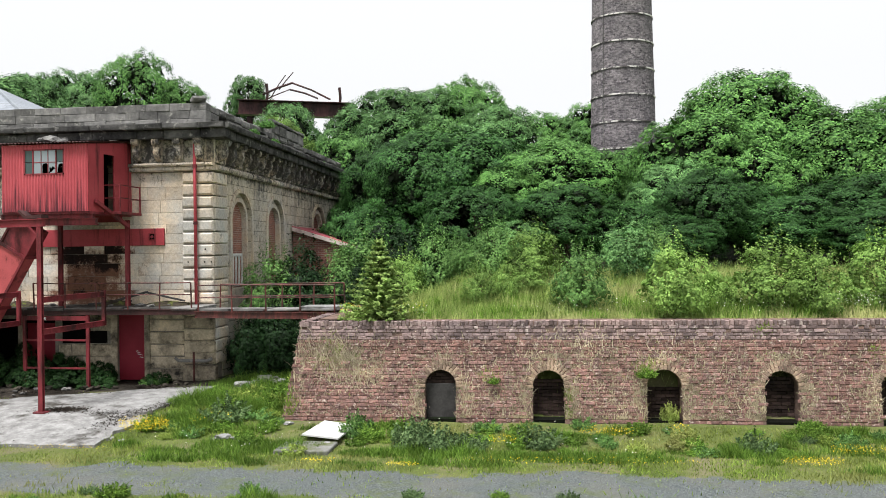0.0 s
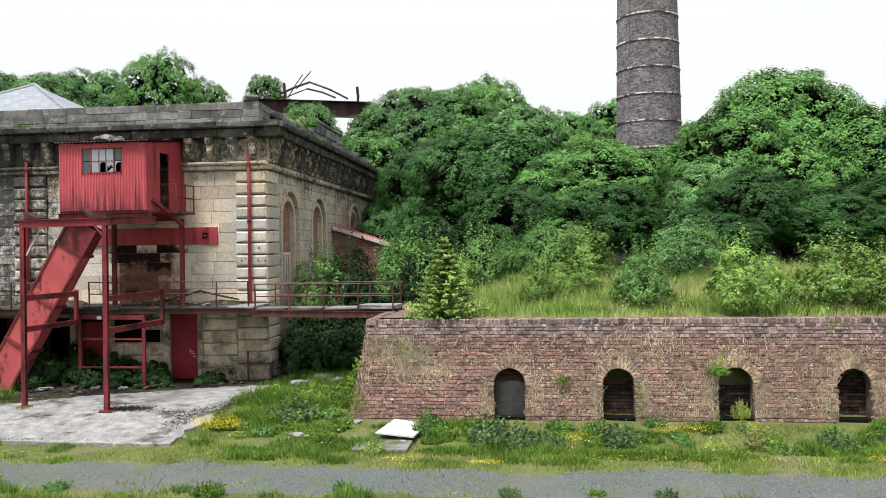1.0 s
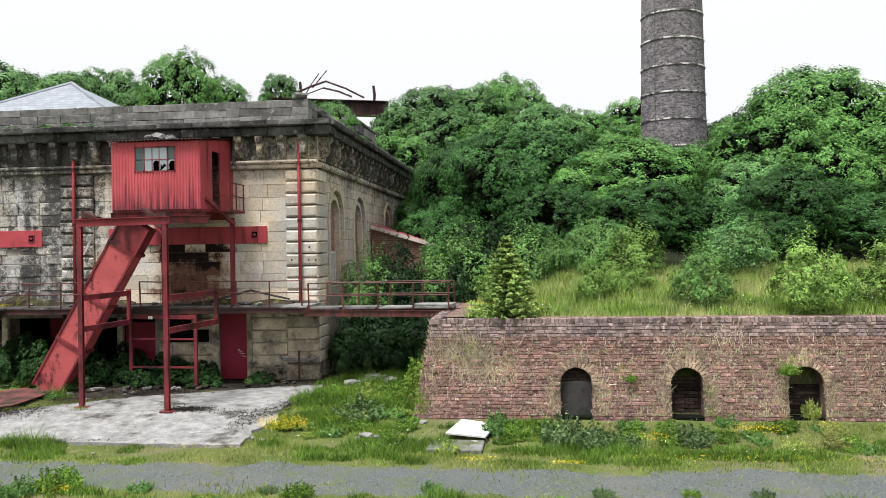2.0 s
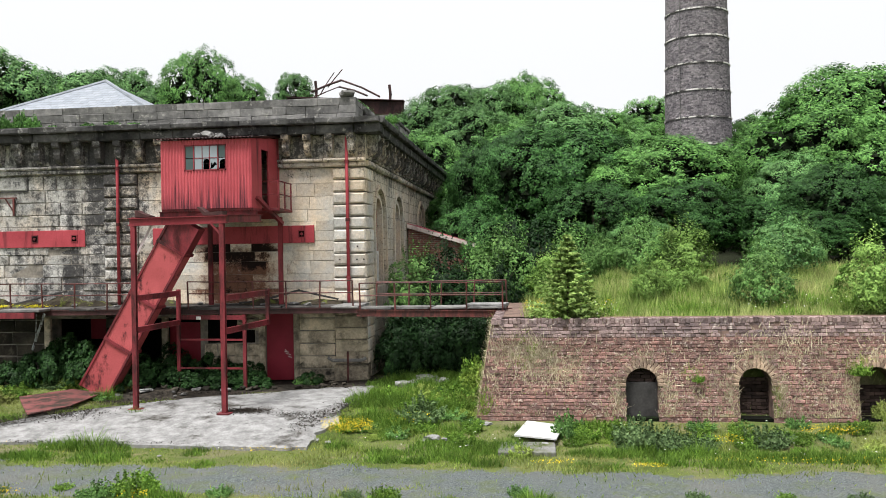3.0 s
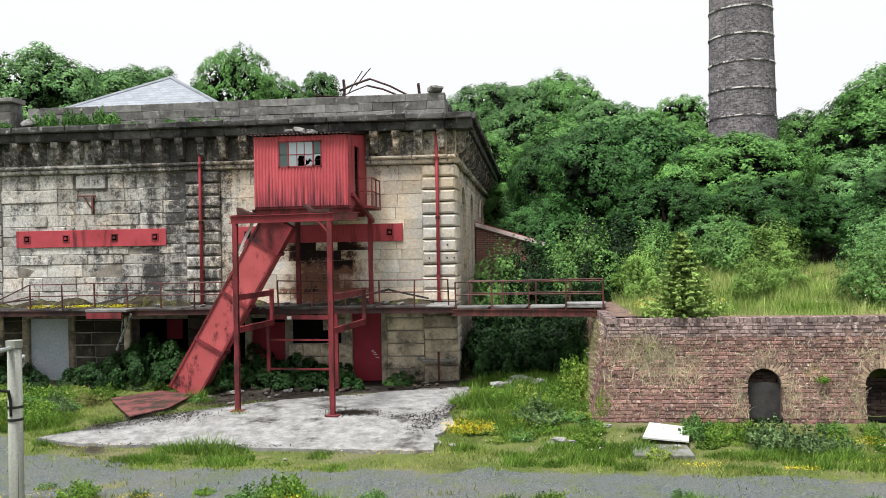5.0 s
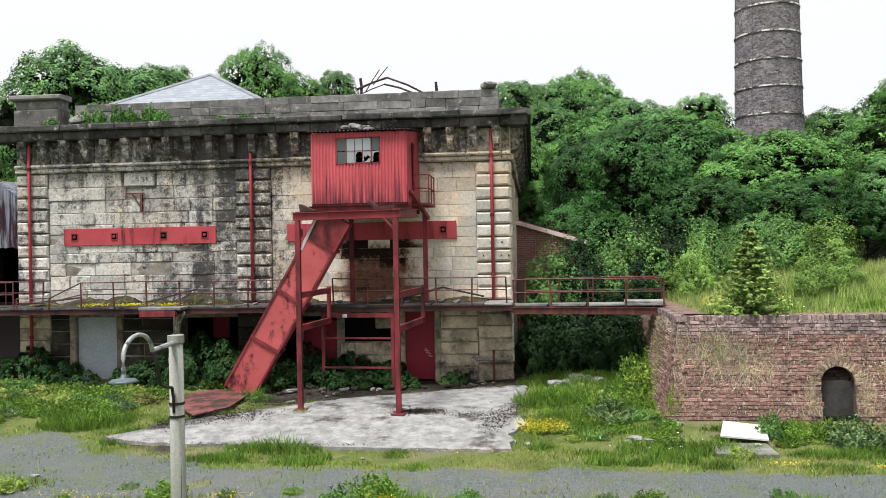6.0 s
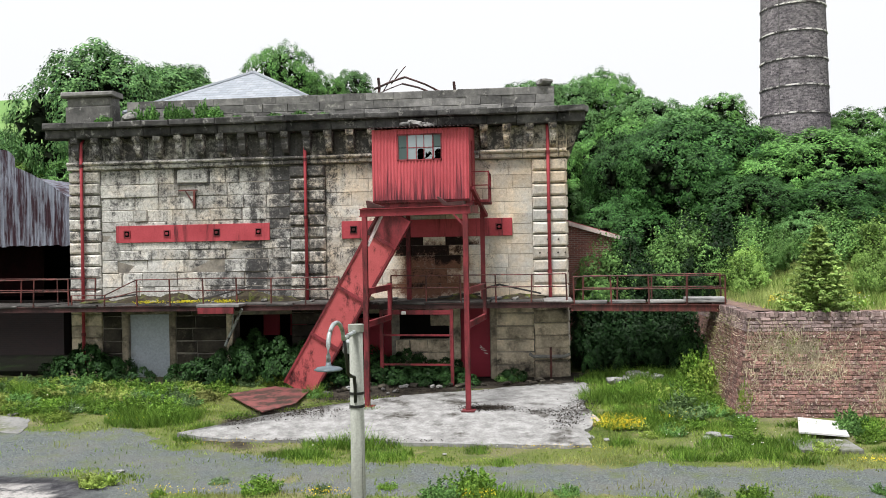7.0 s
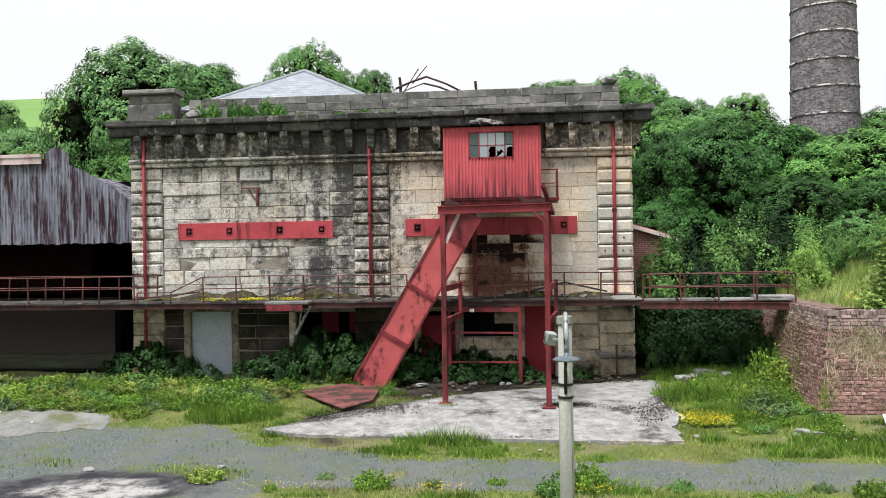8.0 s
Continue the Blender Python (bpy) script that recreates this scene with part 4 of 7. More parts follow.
def railing(name, a, b, z, step, h, label, droop=()):
    r = thing(name, ((a[0] + b[0]) / 2, (a[1] + b[1]) / 2, z), label, "railing")
    a, b = Vector((*a, z)), Vector((*b, z))
    n = max(1, round((b - a).length / step))
    tops = []
    for k in range(n + 1):
        p = a + (b - a) * (k / n)
        lx, ly = rnd.uniform(-0.03, 0.03), rnd.uniform(-0.02, 0.02)
        sag = 0.45 if k in droop else rnd.uniform(-0.015, 0.015)
        t = p + Vector((lx, ly, h - sag))
        bm = bmesh.new()
        tube(bm, [p - Vector((0, 0, 0.08)), t], 0.024, 6)
        part("post", bm, M_RAIL, r)
        tops.append((p, t))
    for f, nm in ((1.0, "top_rail"), (0.52, "mid_rail")):
        bm = bmesh.new()
        tube(bm, [p + (t - p) * f for p, t in tops], 0.019, 6)
        part(nm, bm, M_RAIL, r)
    return r


railing("walkway_railing", (-37.0, WY + 0.05), (-27.0, WY + 0.05), WZ, 1.15, 0.74, "rusty tubular railing along the raised walkway")
railing("walkway_railing", (-37.0, WY + 1.95), (-27.1, WY + 1.95), WZ, 1.3, 0.74, "rusty tubular railing along the back of the walkway")
railing("walkway_railing", (-26.9, WY + 0.05), (-18.8, WY + 0.05), WZ, 1.02, 0.72, "bent rusty tubular railing with a collapsed bay", (0, 1))
railing("walkway_railing", (-17.3, WY + 0.05), (-12.4, WY + 0.05), WZ, 1.02, 0.72, "rusty tubular railing along the raised walkway")

bridge = thing("footbridge", (-10.2, 31.5, 2.2), "narrow rusty steel footbridge to the brick bank", "footbridge", lay="oblique")
for y in (30.95, 32.2):
    bm = bmesh.new()
    channel(bm, (-12.3, y, 2.28), (-8.0, y, 2.22), 0.10, 0.19)
    part("girder", bm, M_RAIL, bridge)
for k in range(4):
    stone("flagstone", bridge, -11.8 + 1.05 * k, 32.2, 2.40, 0.98, 0.05, 1.2, M_PARAPET, 0.01, 0.01)
stone("flagstone", bridge, -8.65, 32.15, 2.45, 1.1, 0.09, 1.1, M_CONCRETE, 0.02, 0.02)
railing("footbridge_railing", (-12.2, 30.97), (-8.15, 30.97), 2.38, 1.1, 0.74, "rusty tubular footbridge railing")
railing("footbridge_railing", (-12.0, 32.2), (-8.15, 32.2), 2.38, 1.1, 0.74, "rusty tubular footbridge railing")

# ---- red cabin on the facade ----
cabin = thing("control_cabin", (-16.2, 29.66, 5.3), "red corrugated steel cabin with broken window high on the facade", "cabin")
CX0, CX1, CY, CZ0, CZ1 = -17.52, -14.88, 29.66, 5.30, 7.22


def corrugated(bm, x0, x1, y, z0, z1, amp=0.016, pitch=0.09, steps=None, edge=0.0, top=None):
    n = max(4, int((x1 - x0) / (pitch / 6)))
    rows = []
    for k in range(2):
        row = []
        for i in range(n + 1):
            x = x0 + (x1 - x0) * i / n
            z = z1 if k else z0 + (edge * fbm(x, 1.0, 3.0) if edge else 0)
            if k and top:
                z = top(x)
            row.append(bm.verts.new((x, y + amp * math.sin(2 * math.pi * x / pitch), z)))
        rows.append(row)
    for i in range(n):
        bm.faces.new((rows[0][i], rows[0][i + 1], rows[1][i + 1], rows[1][i]))
    return bm


WX0, WX1, WZ0, WZ1 = -16.82, -15.60, 6.36, 7.08
for a in ((CX0, WX0, CZ0, CZ1), (WX1, CX1, CZ0, CZ1), (WX0, WX1, CZ0, WZ0), (WX0, WX1, WZ1, CZ1)):
    bm = bmesh.new()
    corrugated(bm, a[0], a[1], CY - 0.03, a[2], a[3])
    corrugated(bm, a[0], a[1], CY - 0.024, a[2], a[3])
    part("front_sheet", bm, M_CABIN, cabin, "red corrugated sheet streaked with rust", True)
bm = boxes((CX0 + 0.02, WX0, CY + 0.0, CY + 0.04, CZ0, CZ1), (WX1, CX1 - 0.02, CY, CY + 0.04, CZ0, CZ1), (WX0, WX1, CY, CY + 0.04, CZ0, WZ0), (WX0, WX1, CY, CY + 0.04, WZ1, CZ1),
           (CX0, CX0 + 0.05, CY + 0.04, 32.9, CZ0, CZ1), (CX0, CX1, CY, 32.9, CZ0 - 0.06, CZ0))
part("body", bm, M_RED_OLD, cabin)
DY0, DY1, DZ1 = 30.46, 31.06, 7.02
bm = boxes((CX1 - 0.05, CX1, CY - 0.03, DY0, CZ0, CZ1), (CX1 - 0.05, CX1, DY1, 32.9, CZ0, CZ1), (CX1 - 0.05, CX1, DY0, DY1, DZ1, CZ1))
part("side_wall", bm, M_RED, cabin)
bm = bmesh.new()
vs = [bm.verts.new(c) for c in ((CX1 - 0.045, CY, CZ1), (CX1 - 0.005, CY, CZ1), (CX1 - 0.005, 32.9, CZ1 + 0.42), (CX1 - 0.045, 32.9, CZ1 + 0.42), (CX1 - 0.045, 32.9, CZ1), (CX1 - 0.005, 32.9, CZ1))]
for f in ((0, 3, 4), (1, 5, 2), (0, 1, 2, 3), (3, 2, 5, 4)):
    bm.faces.new([vs[k] for k in f])
part("gable_sheet", bm, M_RED, cabin)
# black panels added behind door and window to pass for a dark interior
part("lining", boxes((CX0 + 0.06, CX1 - 0.7, 31.9, 31.95, CZ0, CZ1 + 0.2), (CX1 - 0.75, CX1 - 0.7, CY + 0.3, 31.9, CZ0, CZ1 + 0.1), (CX0 + 0.06, CX1 - 0.06, 31.2, 31.9, CZ1 + 0.02, CZ1 + 0.06)), M_DARK, cabin, "black panels in place of the unlit interior")
bm = bmesh.new()
for dz in (0.0, 0.012):
    n = 150
    rows = [[bm.verts.new((CX0 - 0.1 + (CX1 - CX0 + 0.22) * i / n, yy, zz + dz + 0.016 * math.sin(i * 1.1))) for i in range(n + 1)] for yy, zz in ((CY - 0.16, CZ1 + 0.02), (32.6, CZ1 + 0.42))]
    for i in range(n):
        bm.faces.new((rows[0][i], rows[0][i + 1], rows[1][i + 1], rows[1][i]))
part("roof", bm, M_RUST, cabin, "rusty corrugated roof sheet")
M_GLASS, _nt, _p = nodes_of("dirty_glass")
_p.inputs["Base Color"].default_value = (0.27, 0.31, 0.325, 1)
_p.inputs["Roughness"].default_value, _p.inputs["Metallic"].default_value = 0.15, 0.3
M_GLASS_SIDE, _nt, _p = nodes_of("grimy_green_glass")
_p.inputs["Base Color"].default_value = (0.045, 0.075, 0.072, 1)
_p.inputs["Roughness"].default_value = 0.35
win = part("window", boxes((WX0, WX1, CY - 0.05, CY, WZ0, WZ0 + 0.035), (WX0, WX1, CY - 0.05, CY, WZ1 - 0.035, WZ1), (WX0, WX0 + 0.035, CY - 0.05, CY, WZ0, WZ1), (WX1 - 0.035, WX1, CY - 0.05, CY, WZ0, WZ1),
                      (-16.56, -16.525, CY - 0.05, CY, WZ0, WZ1), (-15.86, -15.825, CY - 0.05, CY, WZ0, WZ1), (-16.1, -16.08, CY - 0.04, CY - 0.01, WZ0, WZ1), (-16.31, -16.29, CY - 0.04, CY - 0.01, WZ0, WZ1), (-16.54, -15.84, CY - 0.04, CY - 0.01, 6.70, 6.72)), M_RED_OLD, cabin, "steel-framed window with broken panes")
for a, b in ((WX0 + 0.035, -16.56), (-16.525, -16.31), (-16.29, -16.1), (-16.08, -15.86), (-15.825, WX1 - 0.035)):
    part("pane", boxes((a, b, CY - 0.03, CY - 0.024, 6.72, WZ1 - 0.035)), M_GLASS_SIDE if a < -16.6 or a > -15.9 else M_GLASS, win)
for a, b in ((WX0 + 0.035, -16.56), (-16.525, -16.31)):
    part("pane", boxes((a, b, CY - 0.03, CY - 0.024, WZ0 + 0.035, 6.70)), M_GLASS_SIDE if a < -16.6 else M_GLASS, win)
# jagged remains of the broken lower panes
for shard in ([(-16.29, 6.70), (-16.10, 6.70), (-16.10, 6.66), (-16.15, 6.68), (-16.24, 6.67), (-16.27, 6.60), (-16.265, 6.48), (-16.27, 6.40), (-16.29, 6.40)],
              [(-16.08, 6.70), (-15.86, 6.70), (-15.86, 6.50), (-15.90, 6.56), (-15.95, 6.60), (-16.00, 6.52), (-16.02, 6.58), (-16.05, 6.56), (-16.05, 6.45), (-16.08, 6.41)],
              [(-16.07, 6.40), (-15.88, 6.40), (-15.86, 6.50), (-15.92, 6.51), (-15.98, 6.44)],
              [(-15.825, 6.70), (-15.64, 6.70), (-15.64, 6.66), (-15.70, 6.67), (-15.77, 6.64), (-15.80, 6.55), (-15.79, 6.44), (-15.825, 6.41)]):
    part("shard", prism(bmesh.new(), shard, CY - 0.03, CY - 0.025), M_GLASS, win)
plat = part("landing", boxes((CX1 - 0.02, CX1 + 0.50, 30.45, 31.75, 5.24, 5.32, 0.01)), M_RED_OLD, cabin, "small side landing with rails")
for y in (30.5, 31.1, 31.7):
    bm = bmesh.new()
    beam(bm, (CX1 + 0.47, y, 5.3), (CX1 + 0.47, y, 6.12), 0.035, 0.035)
    part("post", bm, M_RED_OLD, plat)
for z in (6.1, 5.72):
    bm = bmesh.new()
    beam(bm, (CX1 + 0.47, 30.48, z), (CX1 + 0.47, 31.75, z), 0.03, 0.03)
    beam(bm, (CX1 + 0.0, 30.5, z), (CX1 + 0.47, 30.5, z), 0.03, 0.03)
    part("rail", bm, M_RED_OLD, plat)
for y in (29.75, 31.3, 32.7):
    bm = bmesh.new()
    channel(bm, (CX0 - 0.1, y, 5.14), (CX1 + 0.1, y, 5.14), 0.12, 0.2)
    part("floor_joist", bm, M_RED_OLD, cabin)
bm = bmesh.new()
beam(bm, (CX1 + 0.05, 29.9, 5.6), (CX1 + 0.35, 31.2, 4.9), 0.10, 0.10)
part("brace", bm, M_RED_OLD, cabin)

# ---- steel gantry in front of the cabin ----
gantry = thing("steel_gantry", (-15.9, 27.5, 0.0), "rusty red steel gantry on two tall posts", "gantry", lay="oblique")
PL, PR = Vector((-17.15, 26.98, 0.0)), Vector((-14.56, 26.35, 0.0))
for p in (PL, PR):
    bm = bmesh.new()
    channel(bm, p + Vector((0, 0, -0.05)), p + Vector((0, 0, 4.8)), 0.12, 0.12, 0.018)
    part("post", bm, M_RED_OLD, gantry)
    part("base_plate", boxes((p.x - 0.16, p.x + 0.16, p.y - 0.16, p.y + 0.16, 0.05, 0.10, 0.008)), M_RED_OLD, gantry)
    e = Vector((p.x + 0.02, 29.8, 0))
    for z in (2.92, 2.10):
        bm = bmesh.new()
        channel(bm, p + Vector((0, 0, z)), e + Vector((0, 0, z + 0.02)), 0.08, 0.15)
        part("tie_beam", bm, M_RED_OLD, gantry)
    bm = bmesh.new()
    channel(bm, e + Vector((0, 0, 2.05)), e + Vector((0, 0, 3.05)), 0.1, 0.1)
    part("hanger", bm, M_RED_OLD, gantry)
    bm = bmesh.new()
    if p is PL:
        beam(bm, p + Vector((0.05, 0.06, 4.05)), p + Vector((0.36, 0.30, 4.80)), 0.12, 0.04)
        part("knee_brace", bm, M_PINK, gantry, "pale weathered timber knee brace")
    else:
        beam(bm, p + Vector((-0.05, 0.02, 4.52)), p + Vector((-0.30, 0.02, 4.80)), 0.05, 0.05)
        part("knee_brace", bm, M_RED_OLD, gantry)
    bm = bmesh.new()
    channel(bm, p + Vector((0, 0, 4.9)), Vector((p.x - 0.1, 29.7, 5.0)), 0.12, 0.2)
    part("side_beam", bm, M_RED_OLD, gantry)
bm = bmesh.new()
u = (PR - PL).normalized() * 0.12
channel(bm, PL - u + Vector((0, 0, 4.88)), PR + u + Vector((0, 0, 4.88)), 0.14, 0.20)
part("front_beam", bm, M_RED_OLD, gantry)
# loose plates tilted up on both ends of the front beam
for pts in ([(-17.08, 5.00), (-16.70, 5.00), (-16.70, 5.03), (-16.96, 5.12), (-17.05, 5.18), (-17.10, 5.18)], [(-15.28, 5.20), (-15.10, 5.00), (-14.62, 5.00), (-14.62, 5.10), (-15.05, 5.07), (-15.24, 5.22)]):
    y = 27.0 if pts[0][0] < -16 else 26.6
    part("sole_plate", prism(bmesh.new(), pts, y - 0.06, y + 0.30), M_RUST, gantry)
for xx, yy, z0, z1 in ((-14.83, 32.0, 2.5, 5.1), (-17.0, 32.0, 2.5, 5.1)):
    bm = bmesh.new()
    channel(bm, (xx, yy, z0), (xx, yy, z1), 0.12, 0.12)
    part("rear_post", bm, M_RED_OLD, gantry)
for z in (2.2, 1.55, 0.72):
    bm = bmesh.new()
    beam(bm, (-17.65, 30.95, z), (-15.62, 30.95, z - 0.02), 0.07, 0.13 if z > 2 else 0.05)
    part("frame_bar", bm, M_RED_OLD, gantry)
for xx in (-17.62, -15.62):
    bm = bmesh.new()
    beam(bm, (xx, 30.97, 0.1), (xx, 30.97, 2.3), 0.09, 0.09)
    part("frame_upright", bm, M_RED_OLD, gantry)

# enclosed sloping chute
chute = thing("ore_chute", (-19.6, 30.2, 0.1), "faded red steel chute sloping down from the gantry", "chute")
A, B = Vector((-19.80, 30.22, 0.12)), Vector((-16.95, 30.22, 4.95))
d = (B - A).normalized()
cm = Matrix.Translation(A) @ d.to_track_quat("Y", "Z").to_matrix().to_4x4()
L_ = (B - A).length
side = Vector((d.z, 0, -d.x))


def chute_box(s0, s1, w, y0, y1, bm, ch=0.0):
    m = Matrix(((side.x, 0, d.x, A.x), (0, 1, 0, 0), (side.z, 0, d.z, A.z), (0, 0, 0, 1)))
    box(bm, -w / 2, w / 2, y0, y1, s0, s1, ch, m)
    return bm


for k, (s0, s1) in enumerate(((0.0, 1.55), (1.58, 3.05), (3.08, 4.75), (4.78, L_))):
    part("section", chute_box(s0, s1, 0.84, 29.97, 30.5, bmesh.new(), 0.012), M_CHUTE if k < 3 else M_RED_OLD, chute)
for s in (1.565, 3.065, 4.765):
    part("flange", chute_box(s - 0.045, s + 0.045, 0.93, 29.92, 30.55, bmesh.new()), M_RED_OLD, chute)
bm = bmesh.new()
for w in (-0.43, 0.43):
    m = Matrix(((side.x, 0, d.x, A.x), (0, 1, 0, 0), (side.z, 0, d.z, A.z), (0, 0, 0, 1)))
    box(bm, w - 0.03, w + 0.03, 29.94, 30.0, 0.0, L_, 0, m)
part("edge_angle", bm, M_RED_OLD, chute)

# fallen sheet on the ground
bm = bmesh.new()
q = [Vector((-21.35, 28.7, 0.16)), Vector((-20.2, 26.9, 0.13)), Vector((-19.45, 25.75, 0.12)), Vector((-19.0, 27.0, 0.15)), Vector((-19.35, 29.7, 0.16)), Vector((-20.5, 30.1, 0.2))]
f = bm.faces.new([bm.verts.new(c) for c in q])
ex = bmesh.ops.extrude_face_region(bm, geom=[f])
for v in ex["geom"]:
    if isinstance(v, bmesh.types.BMVert):
        v.co.z -= 0.025
single("fallen_sheet", bm, painted("fallen_sheet_paint", (0.125, 0.042, 0.040), (0.045, 0.032, 0.027), 0.44, 0.56, scale=2.6, stretch=(1, 1, 1)), "rusty red steel sheet lying bent on the ground", "metal sheet", spread=True)

# earth for covered floors, their shade taken into the colour
M_EARTH = surface("shade_dark_earth", (0.007, 0.008, 0.005), (0.004, 0.004, 0.003), 1.5, 0.95, 0.6, 0.03, (0.010, 0.022, 0.005), 0.9, 0.5, 0.7)
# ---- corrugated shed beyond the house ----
# pier brick darkened far down in place of the shed's shade
M_PIER = brick_material("shade_dark_pier_brick", (0.016, 0.006, 0.005), (0.008, 0.004, 0.004), (0.016, 0.014, 0.013), axes="XZ")
shed = thing("corrugated_shed", (-33.0, 37.5, 0.0), "rusty grey corrugated shed with a curved gable", "shed", lay="square")


def gable(x):
    if x < -33.3:
        return 7.45
    if x < -32.35:
        return 7.45 + 0.40 * math.sin(math.pi * min(1, (x + 33.3) / 0.95)) ** 0.5
    return 7.2 - 1.25 * ((x + 32.35) / 2.2) ** 1.25


bm = bmesh.new()
corrugated(bm, -42, -29.0, 37.5, 4.35, 7.3, 0.02, 0.12, edge=0.08, top=gable)
corrugated(bm, -42, -29.0, 37.51, 4.35, 7.3, 0.02, 0.12, edge=0.08, top=gable)
part("gable_sheet", bm, M_CORRUGATED, shed, "", True)
part("fascia", boxes((-42, -33.35, 37.3, 37.46, 7.50, 7.62), (-42, -33.35, 37.34, 37.44, 7.26, 7.48)), M_PINK, shed, "faded pink fascia board")
bm = bmesh.new()
prof = [(-42, 7.1), (-33.3, 7.1), (-32.35, 6.75), (-31.6, 6.2), (-30.6, 5.5), (-29.0, 4.2)]
prism(bm, prof + [(x, z - 0.08) for x, z in reversed(prof)], 37.6, 52.0)
part("roof", bm, M_CORRUGATED, shed)
# black side and back walls, added to keep daylight out of the shed
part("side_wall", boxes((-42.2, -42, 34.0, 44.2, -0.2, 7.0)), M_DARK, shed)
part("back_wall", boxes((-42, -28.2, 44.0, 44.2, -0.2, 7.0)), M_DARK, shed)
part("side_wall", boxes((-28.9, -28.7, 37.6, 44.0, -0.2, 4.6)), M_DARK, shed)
part("inner_sheet", boxes((-42, -33.2, 41.6, 41.7, 2.4, 4.5)), M_SHADE_RED, shed, "red sheeting with the shed's shade in its colour")
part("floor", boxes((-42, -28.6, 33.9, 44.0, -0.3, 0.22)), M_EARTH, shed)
part("pier", boxes((-40.0, -31.5, 39.6, 40.2, -0.2, 2.30)), M_PIER, shed, "brick wall darkened for the shade inside the open shed")

# ---- brick chimney ----
def chimney_radius(z):
    return 2.02 - 0.0185 * (z - 11.0)


def chimney_material():
    m, nt, p = nodes_of("weathered_chimney_brick")
    x, y, z = axis(nt, "X"), axis(nt, "Y"), axis(nt, "Z")
    ang = calc(nt, "MULTIPLY", calc(nt, "ARCTAN2", calc(nt, "SUBTRACT", y, 61.34), calc(nt, "SUBTRACT", x, 2.975)), 2.0)
    cb = nt.nodes.new("ShaderNodeCombineXYZ")
    link(nt, ang, cb.inputs["X"])
    link(nt, z, cb.inputs["Y"])
    b = nt.nodes.new("ShaderNodeTexBrick")
    link(nt, cb.outputs["Vector"], b.inputs["Vector"])
    b.inputs["Scale"].default_value = 1.0
    b.inputs["Brick Width"].default_value, b.inputs["Row Height"].default_value, b.inputs["Mortar Size"].default_value = 0.23, 0.105, 0.012
    b.inputs["Color1"].default_value, b.inputs["Color2"].default_value, b.inputs["Mortar"].default_value = (0.25, 0.225, 0.235, 1), (0.075, 0.068, 0.076, 1), (0.17, 0.16, 0.165, 1)
    blot = noise_tex(nt, 0.8, 7, 0.75)
    col = mixc(nt, ramp(nt, blot, 0.44, 0.66, 0.0, 0.6), b.outputs["Color"], (0.085, 0.079, 0.086))
    grain = noise_tex(nt, 8, 7, 0.9)
    col = mixc(nt, 0.9, col, combine(nt, ramp(nt, grain, 0.36, 0.64, 0.2, 2.0)), "MULTIPLY")
    link(nt, col, p.inputs["Base Color"])
    p.inputs["Specular IOR Level"].default_value = 0.1
    p.inputs["Roughness"].default_value = 0.95
    relief(nt, p, calc(nt, "SUBTRACT", grain, b.outputs["Fac"]), 0.7, 0.05)
    return m


M_CHIM = chimney_material()
chim = thing("brick_chimney", (0.0, 71.9, 4.0), "tall weathered brick chimney with pale iron bands", "chimney")
CXY = (-0.02, 71.9)
bm = bmesh.new()
tube(bm, [(*CXY, z) for z in (2.0, 11.0, 20.0, 30.0, 38.0)], [chimney_radius(z) for z in (2.0, 11.0, 20.0, 30.0, 38.0)], 40)
part("shaft", bm, M_CHIM, chim, "", True)
M_BAND = surface("pale_band", (0.06, 0.055, 0.055), (0.13, 0.12, 0.12), 3.5, 0.8, c3=(0.66, 0.64, 0.61), s3=1.3, lo3=0.47, hi3=0.56)
z = 8.6
while z < 37:
    bm = bmesh.new()
    r = chimney_radius(z)
    tube(bm, [(*CXY, z - 0.045), (*CXY, z + 0.045)], r + 0.05, 40)
    part("band", bm, M_BAND, chim)
    z += 1.66
bm = bmesh.new()
tube(bm, [(CXY[0] - 0.66 * (chimney_radius(z) + 0.05), CXY[1] - 0.76 * (chimney_radius(z) + 0.05), z) for z in (6, 16, 26, 37)], 0.022, 5)
part("conductor", bm, M_PARAPET, chim, "thin grey lightning conductor strip")

# ---- brick kiln bank ----
KX1, KTOP, KBACK = 9.6, 2.30, 41.5
KARCH = [(-4.43, 0.375), (-1.83, 0.375), (0.87, 0.40), (3.52, 0.38), (6.08, 0.38)]
SPRING = 0.76


def kiln_y(z):
    return 26.62 + 0.46 * z / KTOP


def kiln_x(z):
    return -8.36 + 0.40 * z / KTOP


kiln = thing("kiln_bank", (0.5, 26.7, 0.0), "battered red-brown brick kiln bank with a row of small arches", "kiln wall", lay="square")


def kiln_slab(bm, x0, x1, za0, za1, inset=0.022, depth=1.5):
    """A slice of the wall's core between x0 and x1, from the heights za0, za1 of its foot up to the top."""
    pts = []
    for x, z in ((x0, za0), (x1, za1), (x1, KTOP), (x0, KTOP)):
        pts.append((x, kiln_y(z) + inset, z))
    back = [(x, kiln_y(0) + depth, z) for x, y, z in pts]
    vs = [bm.verts.new(c) for c in pts + back]
    for f in ((0, 1, 2, 3), (7, 6, 5, 4), (0, 4, 5, 1), (1, 5, 6, 2), (2, 6, 7, 3), (3, 7, 4, 0)):
        bm.faces.new([vs[k] for k in f])


bm = bmesh.new()
x = -7.90
